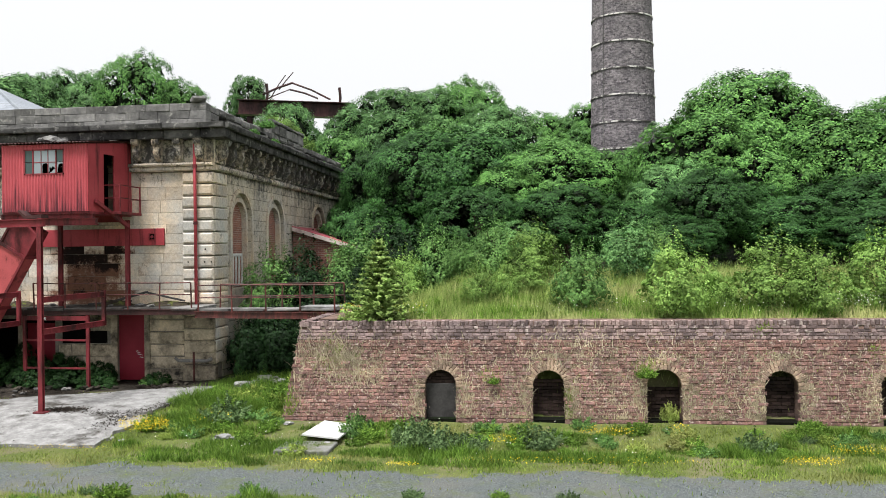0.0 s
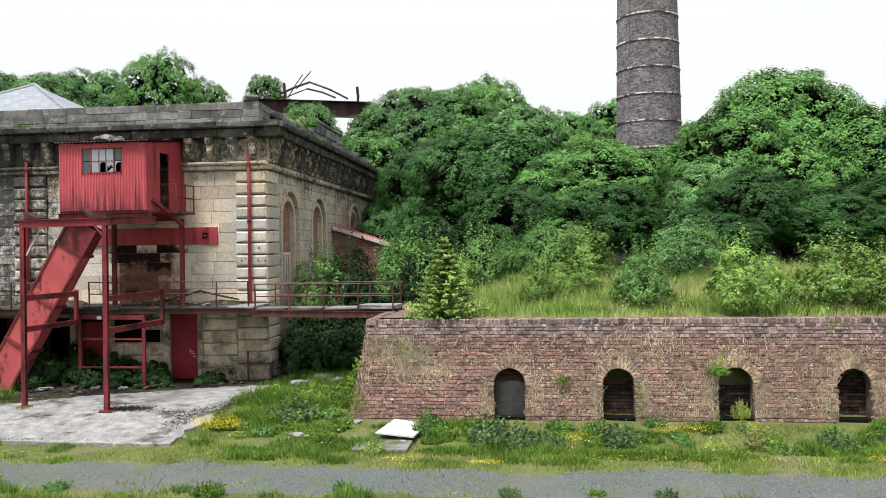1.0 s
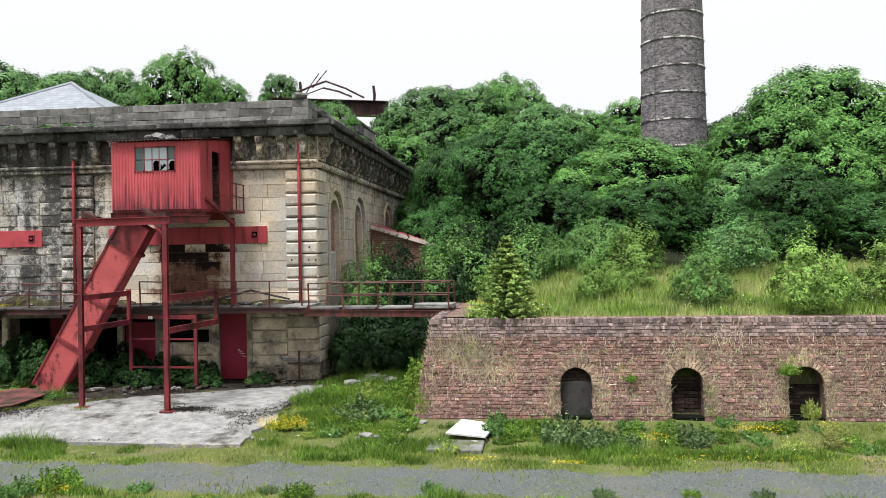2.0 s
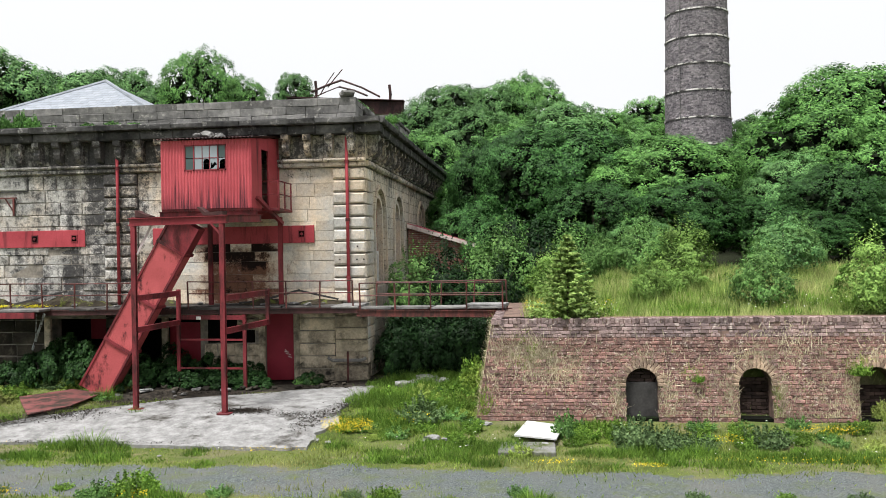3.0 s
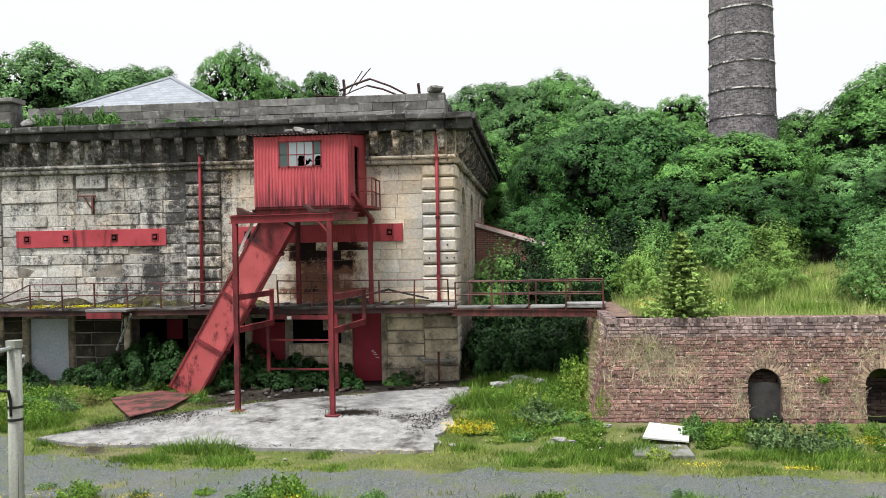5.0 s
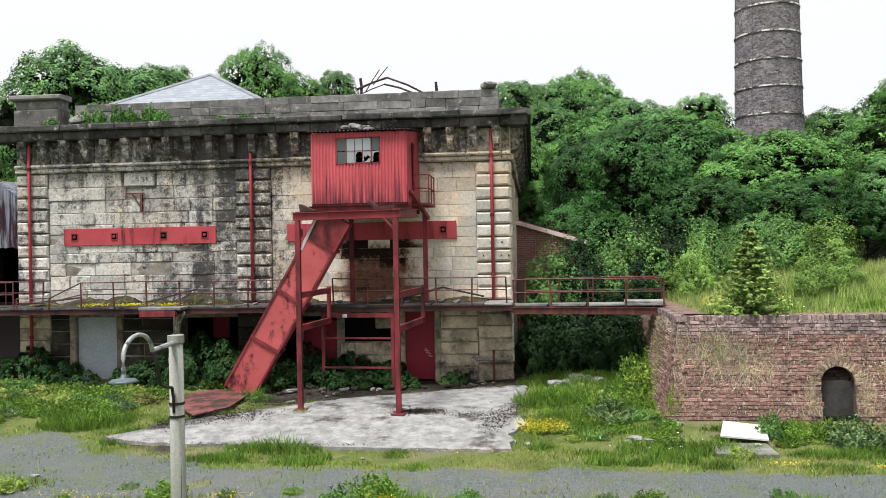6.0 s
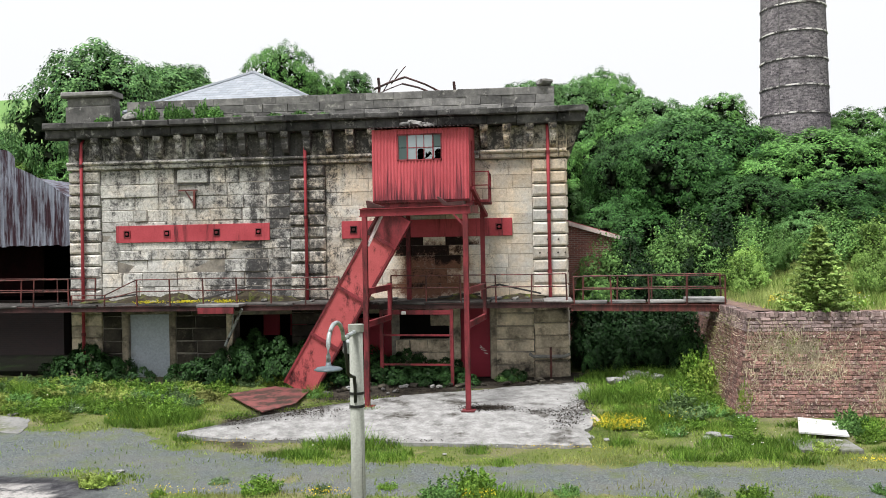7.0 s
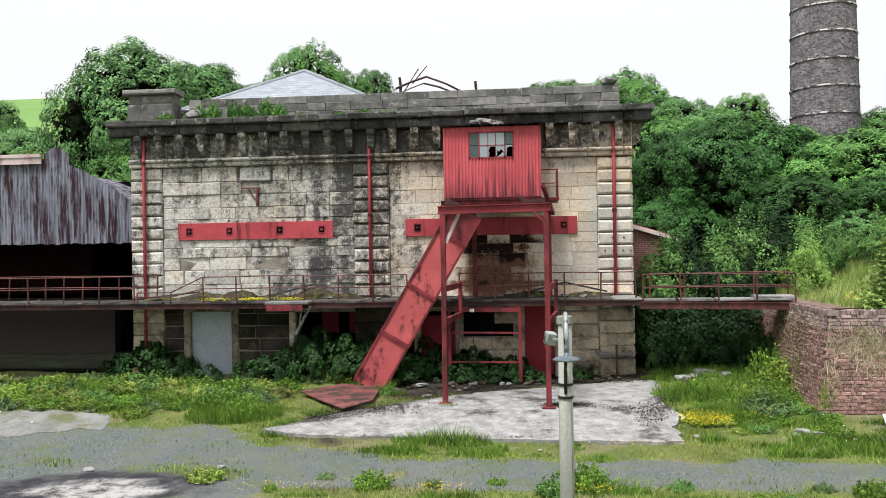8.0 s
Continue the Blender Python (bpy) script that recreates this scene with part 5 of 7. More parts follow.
for c, r in KARCH:
    kiln_slab(bm, x, c - r, -0.3, -0.3)
    n = 14
    for i in range(n):
        a, b = math.pi * i / n, math.pi * (i + 1) / n
        kiln_slab(bm, c - r * math.cos(a), c - r * math.cos(b), SPRING + r * math.sin(a), SPRING + r * math.sin(b))
    x = c + r
kiln_slab(bm, x, KX1, -0.3, -0.3)
# the west return, battered as well
vs = [bm.verts.new(c) for c in ((kiln_x(-0.3) + 0.022, kiln_y(-0.3) + 0.022, -0.3), (kiln_x(KTOP) + 0.022, kiln_y(KTOP) + 0.022, KTOP), (kiln_x(KTOP) + 0.022, KBACK, KTOP), (kiln_x(-0.3) + 0.022, KBACK, -0.3),
                                (-7.9, kiln_y(-0.3) + 0.022, -0.3), (-6.9, kiln_y(KTOP) + 0.022, KTOP), (-6.9, KBACK, KTOP), (-6.9, KBACK, -0.3))]
for f in ((0, 1, 2, 3), (4, 7, 6, 5), (0, 4, 5, 1), (1, 5, 6, 2), (2, 6, 7, 3)):
    bm.faces.new([vs[k] for k in f])
bmesh.ops.remove_doubles(bm, verts=bm.verts[:], dist=0.001)
kiln_wall = part("wall", bm, M_BRICK_MORTAR, kiln, "weathered red-brown brickwork with straw-coloured weeds")

COURSE_B, BRICK_L = 0.0845, 0.232
LEAN_B = -math.atan(0.46 / KTOP)
brick_meshes = [mesh_of("brick", *block_data(BRICK_L - 0.012, COURSE_B - 0.012, 0.03, 0.008, 0.006, rnd), M_BRICK) for _ in range(6)]
half_meshes = [mesh_of("brick", *block_data(BRICK_L / 2 - 0.012, COURSE_B - 0.012, 0.03, 0.008, 0.006, rnd), M_BRICK) for _ in range(4)]


class Joined:
    """Collects many small pieces into one mesh."""

    def __init__(self):
        self.v, self.f = [], []

    def add(self, data, m):
        k = len(self.v)
        self.v += [tuple(m @ Vector(c)) for c in data[0]]
        self.f += [tuple(i + k for i in f) for f in data[1]]


def in_arch(x, z, grow):
    for c, r in KARCH:
        if abs(x - c) < r + grow and (z < SPRING or math.hypot(x - c, z - SPRING) < r + grow):
            return True
    return False


rest, rest_top, count = Joined(), Joined(), 0
for row in range(-2, 26):
    z = COURSE_B * (row + 0.5)
    header = row % 4 == 2
    x = kiln_x(z) + 0.01 - (0.06 if row % 2 else 0)
    while x < KX1:
        L = BRICK_L / 2 if header or rnd.random() < 0.4 else BRICK_L
        cx = x + L / 2
        x += L
        if in_arch(cx, z, 0.05) or rnd.random() < 0.006 or cx - L / 2 < kiln_x(z) - 0.02:
            continue
        out = rnd.gauss(0, 0.012)
        top = row >= 22
        if not top and L == BRICK_L and -8.4 < cx < 2.2 and 3 <= row < 18 and count < 290:
            stone("brick", kiln_wall, cx, kiln_y(z) + 0.028 + out, z, 0, 0, 0, M_BRICK, lean=LEAN_B, data=rnd.choice(brick_meshes))
            count += 1
        else:
            (rest_top if top else rest).add(block_data(L - 0.012, COURSE_B - 0.012, 0.03, 0.008, 0.007, rnd),
                                            Matrix.Translation((cx, kiln_y(z) + 0.028 + out, z)) @ Euler((LEAN_B, 0, rnd.gauss(0, 0.01))).to_matrix().to_4x4())
# courses of the west return
side_lean = math.atan(0.40 / KTOP)
for row in range(-2, 26):
    z = COURSE_B * (row + 0.5)
    y = kiln_y(z) - 0.02 + (0.11 if row % 2 else 0)
    while y < KBACK - 0.2:
        m = Matrix.Translation((kiln_x(z) + 0.028, y + BRICK_L / DEPTH / 2, z)) @ Euler((0, side_lean, 0)).to_matrix().to_4x4() @ Euler((0, 0, -math.pi / 2)).to_matrix().to_4x4()
        (rest_top if row >= 22 else rest).add(block_data(BRICK_L / DEPTH - 0.016, COURSE_B - 0.012, 0.03, 0.006, 0.005, rnd), m)
        y += BRICK_L / DEPTH
# coping of headers set on edge
x = kiln_x(KTOP)
while x < KX1:
    rest_top.add(block_data(0.085, 0.12, 0.25, 0.010, 0.008, rnd), Matrix.Translation((x + 0.05, kiln_y(KTOP) + 0.22, 2.255 + rnd.gauss(0, 0.006))) @ Euler((0, rnd.gauss(0, 0.03), rnd.gauss(0, 0.03))).to_matrix().to_4x4())
    x += 0.098
y = kiln_y(KTOP)
while y < KBACK:
    rest_top.add(block_data(0.085, 0.12, 0.25, 0.010, 0.008, rnd), Matrix.Translation((kiln_x(KTOP) + 0.22, y, 2.255 + rnd.gauss(0, 0.008))) @ Euler((0, 0, -math.pi / 2)).to_matrix().to_4x4())
    y += 0.098
for nm, jn, mat in (("brickwork", rest, M_BRICK), ("coping_brickwork", rest_top, M_BRICK_TOP)):
    hang(tagged(new(nm, mesh_of(nm, jn.v, jn.f, mat)), kind="stuff"), kiln)
# arches: two rings of bricks, jambs, and what closes each opening
vous = [mesh_of("arch_brick", *block_data(0.072, 0.125, 0.07, 0.008, 0.006, rnd), M_BRICK_ARCH) for _ in range(5)]
for k, (c, r) in enumerate(KARCH):
    arch = part("arch", boxes((c - r - 0.02, c + r + 0.02, kiln_y(0) + 1.42, kiln_y(0) + 1.47, -0.3, 1.4)), M_BRICK_MORTAR, kiln, "small round brick arch")
    part("floor", boxes((c - r, c + r, kiln_y(0) + 0.05, kiln_y(0) + 1.4, -0.3, -0.02)), M_EARTH, arch)
    for ring in range(2):
        rr = r + 0.055 + 0.115 * ring
        n = int(math.pi * rr / 0.082)
        for i in range(n + 1):
            a = math.pi * i / n
            x, z = c - rr * math.cos(a), SPRING + rr * math.sin(a)
            ob = stone("arch_brick", arch, x, kiln_y(z) + 0.04 + 0.02 * ring, z, 0, 0, 0, M_BRICK_ARCH, data=rnd.choice(vous))
            ob.rotation_euler = (LEAN_B, -(math.pi / 2 - a) + rnd.gauss(0, 0.04), 0)
    if k == 0:
        part("board", boxes((c - r, c + r, kiln_y(0) + 0.35, kiln_y(0) + 0.39, -0.1, 0.80, 0.006)), M_BOARD, arch, "weathered grey board closing the arch")
        depth, z1 = 0.42, 1.2
    else:
        depth, z1 = 0.62, (1.2, 0.88, 0.72, 0.95, 0.9)[k]
    jn = Joined()
    for row in range(int((z1 + 0.1) / COURSE_B)):
        x = c - r - (0.1 if row % 2 else 0)
        while x < c + r + 0.1:
            jn.add(block_data(BRICK_L - 0.012, COURSE_B - 0.012, 0.10, 0.006, 0.006, rnd), Matrix.Translation((x + BRICK_L / 2, kiln_y(0) + depth + 0.1 + rnd.gauss(0, 0.008), -0.05 + COURSE_B * (row + 0.5))))
            x += BRICK_L
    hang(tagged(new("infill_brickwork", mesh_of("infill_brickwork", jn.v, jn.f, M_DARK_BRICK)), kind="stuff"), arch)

# ---- plants ----
def leaf_cloud(name, pos, nrm, size, material, seed, slim=0.34, corners=4, scatter_dir=0.45):
    """Leaves at pos, facing nrm, each a folded lozenge (or a plain triangle) of its own."""
    g = np.random.default_rng(seed)
    n, q = len(pos), corners
    nrm = nrm + g.normal(0, scatter_dir, (n, 3)) + np.array((0, 0, 0.15))
    nrm /= np.linalg.norm(nrm, axis=1)[:, None] + 1e-9
    t = np.cross(nrm, g.normal(0, 1, (n, 3)))
    t /= np.linalg.norm(t, axis=1)[:, None] + 1e-9
    b = np.cross(nrm, t)
    s = (size * g.uniform(0.6, 1.35, n))[:, None]
    v = np.empty((n, q, 3))
    if q == 4:
        v[:, 0] = pos - t * s * 0.5
        v[:, 1] = pos + b * s * slim + nrm * s * 0.08
        v[:, 2] = pos + t * s * 0.5
        v[:, 3] = pos - b * s * slim + nrm * s * 0.08
    else:
        v[:, 0] = pos - t * s * 0.5
        v[:, 1] = pos + b * s * 0.42 + t * s * 0.2
        v[:, 2] = pos - b * s * 0.36 + t * s * 0.5
    me = bpy.data.meshes.new(name)
    me.vertices.add(q * n)
    me.vertices.foreach_set("co", v.ravel())
    me.loops.add(q * n)
    me.loops.foreach_set("vertex_index", np.arange(q * n, dtype=np.int32))
    me.polygons.add(n)
    me.polygons.foreach_set("loop_start", np.arange(0, q * n, q, dtype=np.int32))
    me.polygons.foreach_set("loop_total", np.full(n, q, dtype=np.int32))
    me.materials.append(material)
    me.update(calc_edges=True)
    return me


def crown_cloud(seed, R, H, lobes, leaves, base=0.12, rough=0.4):
    """Leaves of a crown R wide and H high: boughs round the stem, small leafy sprays on every bough."""
    g = np.random.default_rng(seed)

    def unit(n):
        v = g.normal(0, 1, (n, 3))
        return v / np.linalg.norm(v, axis=1)[:, None]

    nb = max(9, lobes // 11)
    hz = H * (1 - base) / 2
    mid = np.array((0, 0, H * base + hz))
    # boughs spread evenly over a dome, none pointing straight down
    k = np.arange(nb) + 0.5
    up, a = 1.0 - 1.55 * k / nb, 2.39996 * k + g.normal(0, 0.25, nb)
    ring = np.sqrt(1 - up ** 2)
    bd = np.stack((ring * np.cos(a), ring * np.sin(a), up), 1)
    if base < 0.05:
        # a shrub is widest near the ground
        bd[:, 2] = np.abs(bd[:, 2])
        mid, hz = np.array((0, 0, H * 0.16)), H * 0.8
    bc = bd * g.uniform(0.56, 0.76, (nb, 1)) * np.array((R, R, hz)) + mid
    br = R * g.uniform(0.22, 0.36, nb)
    own = g.integers(0, nb, lobes * 3)
    sd = unit(lobes * 3) + 0.75 * bd[own] + np.array((0, 0, 0.25))
    sd /= np.linalg.norm(sd, axis=1)[:, None]
    c = bc[own] + sd * (br[own] * g.uniform(0.80, 1.05, lobes * 3))[:, None]
    hidden = np.zeros(len(c), bool)
    for k in range(nb):
        hidden |= (np.linalg.norm(c - bc[k], axis=1) < 0.80 * br[k]) & (own != k)
    ok = ~hidden & (c[:, 2] > 0.02 * H)
    c, sd = c[ok], sd[ok]
    r = R * g.uniform(0.045, 0.085, len(c))
    per = np.maximum(5, (leaves * r ** 2 / np.sum(r ** 2)).astype(int))
    idx = np.repeat(np.arange(len(c)), per)
    u = unit(len(idx)) + 0.5 * sd[idx] + np.array((0, 0, 0.14))
    u /= np.linalg.norm(u, axis=1)[:, None]
    p = c[idx] + u * (r[idx] * (1 + rough * (1.6 * g.random(len(idx)) ** 2 - 0.75)))[:, None]
    ok = p[:, 2] > 0.0
    # large filler pieces deep inside, so that no light leaks through
    m = max(24, leaves // 24)
    k = g.integers(0, nb, m)
    w = unit(m)
    out = (p - mid) / np.array((R, R, hz))
    return p[ok], (0.55 * u + 0.4 * sd[idx] + 0.95 * out)[ok], bc[k] + w * (br[k] * g.uniform(0.25, 0.72, m))[:, None], w


def shoot_cloud(seed, R, H, stems, per):
    """Leaves along upright shoots that fan out from one root, as on a young self-sown bush."""
    g = np.random.default_rng(seed)
    a = g.uniform(0, 2 * np.pi, stems)
    r = np.sqrt(g.random(stems))
    h = H * (1.02 - 0.62 * r ** 2.2) * g.uniform(0.72, 1.08, stems)
    s = g.random((stems, per)) ** 0.75
    bend = s ** 1.25
    x = np.cos(a)[:, None] * r[:, None] * R * (0.25 + 0.75 * bend)
    y = np.sin(a)[:, None] * r[:, None] * R * (0.25 + 0.75 * bend)
    w = 0.10 * R * (1.15 - s)
    p = np.stack((x + g.normal(0, 1, s.shape) * w, y + g.normal(0, 1, s.shape) * w, h[:, None] * s + g.normal(0, 0.03, s.shape)), 2)
    n = np.stack((np.cos(a)[:, None] * r[:, None] + 0 * s, np.sin(a)[:, None] * r[:, None] + 0 * s, 0.6 + 0 * s), 2)
    p, n = p.reshape(-1, 3), n.reshape(-1, 3)
    ok = p[:, 2] > 0
    return p[ok], n[ok]


def tree_proto(name, seed, R, H, lobes, leaves, leaf, material, label, category, base=0.12, trunk=0.16, slim=0.34, corners=3):
    t = thing(name, (0, 0, 0), label, category, "trees of the wooded bank" if category == "tree" else "")
    p, u, p2, u2 = crown_cloud(seed, R, H, lobes, leaves, base)
    if category == "shrub":
        q, w = shoot_cloud(seed, R * 1.05, H, 130, leaves // 220)
        p, u = np.concatenate((p[::2], q)), np.concatenate((u[::2], w))
    t["tall"] = float(np.percentile(p[:, 2], 99.7))
    ob = new("crown", leaf_cloud("crown", p, u, leaf, material, seed + 1, slim, corners, 0.30))
    ob.parent = t
    ob = new("inner_growth", leaf_cloud("inner_growth", p2, u2, (0.13 if category == "tree" else 0.06) * R, M_CROWN_SHADE if category == "tree" else material, seed + 2, 0.3, 3))
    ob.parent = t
    ob["label"], ob["kind"] = "filler that blocks light inside the crown", "stuff"
    g = random.Random(seed)
    bm = bmesh.new()
    tube(bm, [(0, 0, -0.9 * H if category == "tree" else -0.5), (0.05 * R, 0, H * 0.25), (0, 0.05 * R, H * 0.5), (0, 0, H * 0.8)], [trunk * 1.1, trunk * 0.8, trunk * 0.55, trunk * 0.15], 7)
    for k in range(7):
        a = g.uniform(0, 6.28)
        z = H * g.uniform(0.2, 0.55)
        e = Vector((math.cos(a) * R * 0.6, math.sin(a) * R * 0.6, z + H * g.uniform(0.12, 0.3)))
        tube(bm, [(0, 0, z), (e.x * 0.5, e.y * 0.5, z + (e.z - z) * 0.35), e], [trunk * 0.5, trunk * 0.33, trunk * 0.1], 5)
    ob = part("trunk", bm, M_BARK, t)
    return t


LABELS = ("dense broadleaf tree in full dark green summer leaf", "dense broadleaf tree in full mid-green summer leaf", "broadleaf tree with greyish blue-green leaves", "broadleaf tree with fresh light green leaves", "low tree with shade-darkened leaves at the foot of the wooded bank")
TREES, FAR_TREES = [], []
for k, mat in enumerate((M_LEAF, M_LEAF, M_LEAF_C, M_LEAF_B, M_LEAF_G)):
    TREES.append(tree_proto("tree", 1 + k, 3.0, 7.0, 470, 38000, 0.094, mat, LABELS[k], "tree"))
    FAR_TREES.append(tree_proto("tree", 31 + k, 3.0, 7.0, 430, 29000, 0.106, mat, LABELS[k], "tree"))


def plant(proto, x, y, top, width=1.0, turn=0.0, base=None):
    """A copy of a proto whose crown reaches up to top."""
    z = ground_z(x, y) if base is None else base
    tall = max(0.15, (top - z) / proto["tall"])
    if base is None and tall > 1.3 * width:
        # a tall tree carries its crown on a longer trunk
        tall = 1.3 * width
        z = top - tall * proto["tall"]
    return copy_thing(proto, Matrix.Translation((*site(x, y), z)) @ Euler((0, 0, turn)).to_matrix().to_4x4() @ Matrix.Diagonal((width, width, tall, 1)))


WOOD = [
    # the near row of the bank
    (1, -10.6, 49.0, 8.9, 0.72), (0, -8.8, 49.0, 9.4, 1.0), (1, -6.9, 50.5, 9.7, 1.2), (0, -4.6, 48.5, 8.0, 0.85), (1, -2.6, 49.5, 8.8, 1.15), (2, 1.9, 48.0, 7.9, 0.8),
    (1, 6.2, 56.5, 12.7, 1.5), (0, 3.6, 52.5, 10.2, 1.25), (1, 9.3, 53.0, 10.4, 1.35), (0, 12.3, 51.0, 9.5, 1.3), (1, 15.5, 52.0, 9.4, 1.2), (1, 5.4, 50.0, 8.9, 0.95),
    (0, -6.0, 45.0, 6.7, 0.8), (1, -2.4, 45.0, 6.6, 0.85), (0, 3.2, 46.0, 7.2, 0.85), (1, 10.0, 46.5, 6.9, 1.0), (0, 13.0, 46.0, 6.6, 1.0),
    (2, -4.2, 43.0, 5.2, 0.5), (0, 9.0, 43.0, 5.3, 0.7), (1, 2.0, 43.0, 5.3, 0.6),
    (1, -10.2, 46.2, 5.6, 0.75), (0, -11.4, 47.6, 6.2, 0.75), (2, -12.0, 52.5, 6.8, 0.8), (0, -12.4, 55.5, 7.5, 0.9), (1, -6.0, 54.0, 8.2, 1.0),
    (0, 0.3, 46.0, 6.0, 0.75), (0, 6.3, 45.5, 6.0, 0.85), (0, 5.0, 47.0, 6.6, 0.9), (1, 8.6, 46.5, 6.6, 0.9),
    # rows up the hill
    (2, -17.5, 74.0, 13.8, 1.2), (2, -17.0, 82.0, 16.3, 1.3), (2, -14.3, 84.0, 16.4, 1.25), (0, -11.7, 86.0, 17.7, 1.1), (2, -9.0, 80.0, 14.6, 1.1), (0, -6.5, 85.0, 14.6, 1.0), (2, -4.2, 95.0, 15.2, 1.0), (0, -2.6, 95.0, 16.6, 1.0),
    (2, -13.6, 66.0, 12.4, 1.1), (0, -14.8, 60.0, 10.6, 0.9), (1, -10.5, 60.0, 11.0, 1.0), (2, -7.5, 64.0, 11.6, 1.05), (0, -4.0, 60.0, 10.1, 1.0), (0, 4.2, 76.0, 12.9, 1.1), (1, 9.0, 72.0, 13.0, 1.2), (0, 14.5, 66.0, 12.5, 1.3), (2, 19.0, 60.0, 12.0, 1.3),
    (3, -16.6, 53.5, 9.6, 0.75), (0, 0.6, 60.0, 9.6, 1.0), (2, 18.5, 53.0, 9.2, 1.2),
    # west of the engine house
    (1, -33.7, 75.0, 18.5, 1.10), (1, -31.6, 77.0, 16.9, 0.75), (2, -42.0, 75.0, 17.3, 1.1), (2, -39.0, 80.0, 16.6, 1.2), (2, -46.5, 78.0, 17.5, 1.2), (2, -35.3, 103.0, 21.2, 0.75), (2, -51.0, 100.0, 21.8, 1.4), (2, -55.5, 100.0, 21.4, 1.3), (2, -59.5, 98.0, 20.4, 1.2), (2, -47.3, 98.0, 19.4, 1.0), (2, -25.0, 82.0, 15.5, 1.0), (3, -22.0, 70.0, 13.0, 0.8),
    (1, -34.5, 56.0, 9.2, 1.1), (1, -32.3, 58.0, 9.6, 1.1), (2, -37.6, 56.0, 10.0, 1.15), (1, -30.5, 60.0, 9.6, 1.1),
    (2, -39.2, 58.5, 15.6, 1.5), (2, -40.6, 60.5, 14.2, 0.9), (1, -36.6, 60.5, 14.0, 1.2), (2, -37.2, 62.5, 15.0, 1.5), (2, -55.0, 72.0, 14.8, 0.55), (2, -47.0, 62.0, 11.2, 1.1), (3, -43.5, 56.0, 9.6, 0.95), (2, -50.0, 66.0, 12.2, 1.0), (3, -40.0, 53.0, 8.0, 0.7), (1, -37.0, 52.0, 9.0, 0.8), (2, -56.0, 66.0, 11.5, 1.2),
]
# the lower front rows take the leaves with shade in their green
for k, (v, x, y, top, w) in enumerate(WOOD):
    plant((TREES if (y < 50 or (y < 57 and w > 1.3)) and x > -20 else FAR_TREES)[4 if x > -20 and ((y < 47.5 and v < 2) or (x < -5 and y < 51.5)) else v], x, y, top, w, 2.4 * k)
for k, t in enumerate(TREES + FAR_TREES):
    t.matrix_basis = Matrix.Translation((*site(18 + 4 * k, 58), ground_z(18 + 4 * k, 58))) @ Matrix.Diagonal((1.2, 1.2, 1.2, 1))

# shrubs on the bank and in the gap beside the house
SHRUBS = [
    tree_proto("shrub", 21, 1.0, 2.0, 150, 9500, 0.058, M_LEAF_B, "bushy self-sown shrub with fresh yellow-green leaves", "shrub", 0.02, 0.03),
    tree_proto("shrub", 22, 1.0, 2.0, 150, 9500, 0.058, M_LEAF_E, "bushy self-sown shrub with mid-green leaves", "shrub", 0.02, 0.03),
    tree_proto("shrub", 23, 1.0, 2.0, 130, 7000, 0.065, M_LEAF_C, "loose willow shrub with greyish green leaves", "shrub", 0.02, 0.03, 0.22),
    tree_proto("shrub", 24, 1.0, 2.0, 150, 7500, 0.068, M_LEAF_F, "bush with shade-darkened leaves in the gap beside the stone wall", "shrub", 0.02, 0.03),
]
SHRUB_LIST = [
    (0, 1.3, 28.85, 4.35, 0.92), (0, 3.67, 30.1, 4.4, 1.05), (0, 4.7, 29.4, 4.1, 0.85), (1, -1.2, 30.6, 4.28, 0.85), (1, -4.25, 37.0, 5.15, 0.95), (0, -3.0, 36.1, 4.9, 1.0), (2, 0.1, 36.2, 5.2, 1.0), (0, -4.1, 32.0, 3.75, 0.55), (0, -3.6, 32.6, 3.5, 0.5),
    (0, -7.1, 35.7, 4.1, 0.75), (0, 6.6, 30.6, 4.5, 1.0), (1, -5.6, 38.0, 4.7, 0.55), (0, 8.4, 33.0, 4.7, 1.2), (1, 10.4, 37.0, 5.0, 1.4), (0, -2.9, 34.0, 3.5, 0.6), (0, 2.4, 31.0, 3.6, 0.5), (1, 1.0, 38.5, 5.0, 0.8),
    (1, -8.7, 37.6, 5.0, 1.1), (3, -7.5, 39.0, 5.2, 1.2), (1, -6.5, 38.6, 5.0, 1.0), (3, -8.6, 40.0, 5.4, 1.2),
    (1, -11.4, 35.4, 4.3, 0.95), (3, -10.6, 36.5, 4.5, 1.1), (1, -9.5, 37.5, 4.5, 1.0), (3, -8.8, 36.6, 3.8, 0.8), (3, -9.6, 36.5, 3.5, 0.9), (3, -10.8, 34.3, 2.6, 0.95), (3, -9.4, 34.0, 2.5, 0.95), (3, -9.7, 33.4, 1.7, 0.6), (3, -11.6, 38.0, 3.4, 1.0), (3, -10.0, 39.5, 3.4, 0.9), (3, -9.9, 41.0, 3.8, 0.9), (3, -11.8, 40.3, 3.2, 0.7), (3, -9.7, 35.4, 2.7, 0.8), (3, -9.8, 38.0, 3.2, 0.9), (3, -11.7, 34.2, 2.5, 0.8), (3, -10.2, 35.3, 3.2, 1.0),
]
for k, (v, x, y, top, w) in enumerate(SHRUB_LIST):
    plant(SHRUBS[v], x, y, top, w * 1.18, 1.7 * k)
for k, s in enumerate(SHRUBS):
    s.matrix_basis = Matrix.Translation((*site(12.5 + 1.5 * k, 42.0), ground_z(12.5 + 1.5 * k, 42.0))) @ Matrix.Diagonal((1.3, 1.3, 1.3, 1))


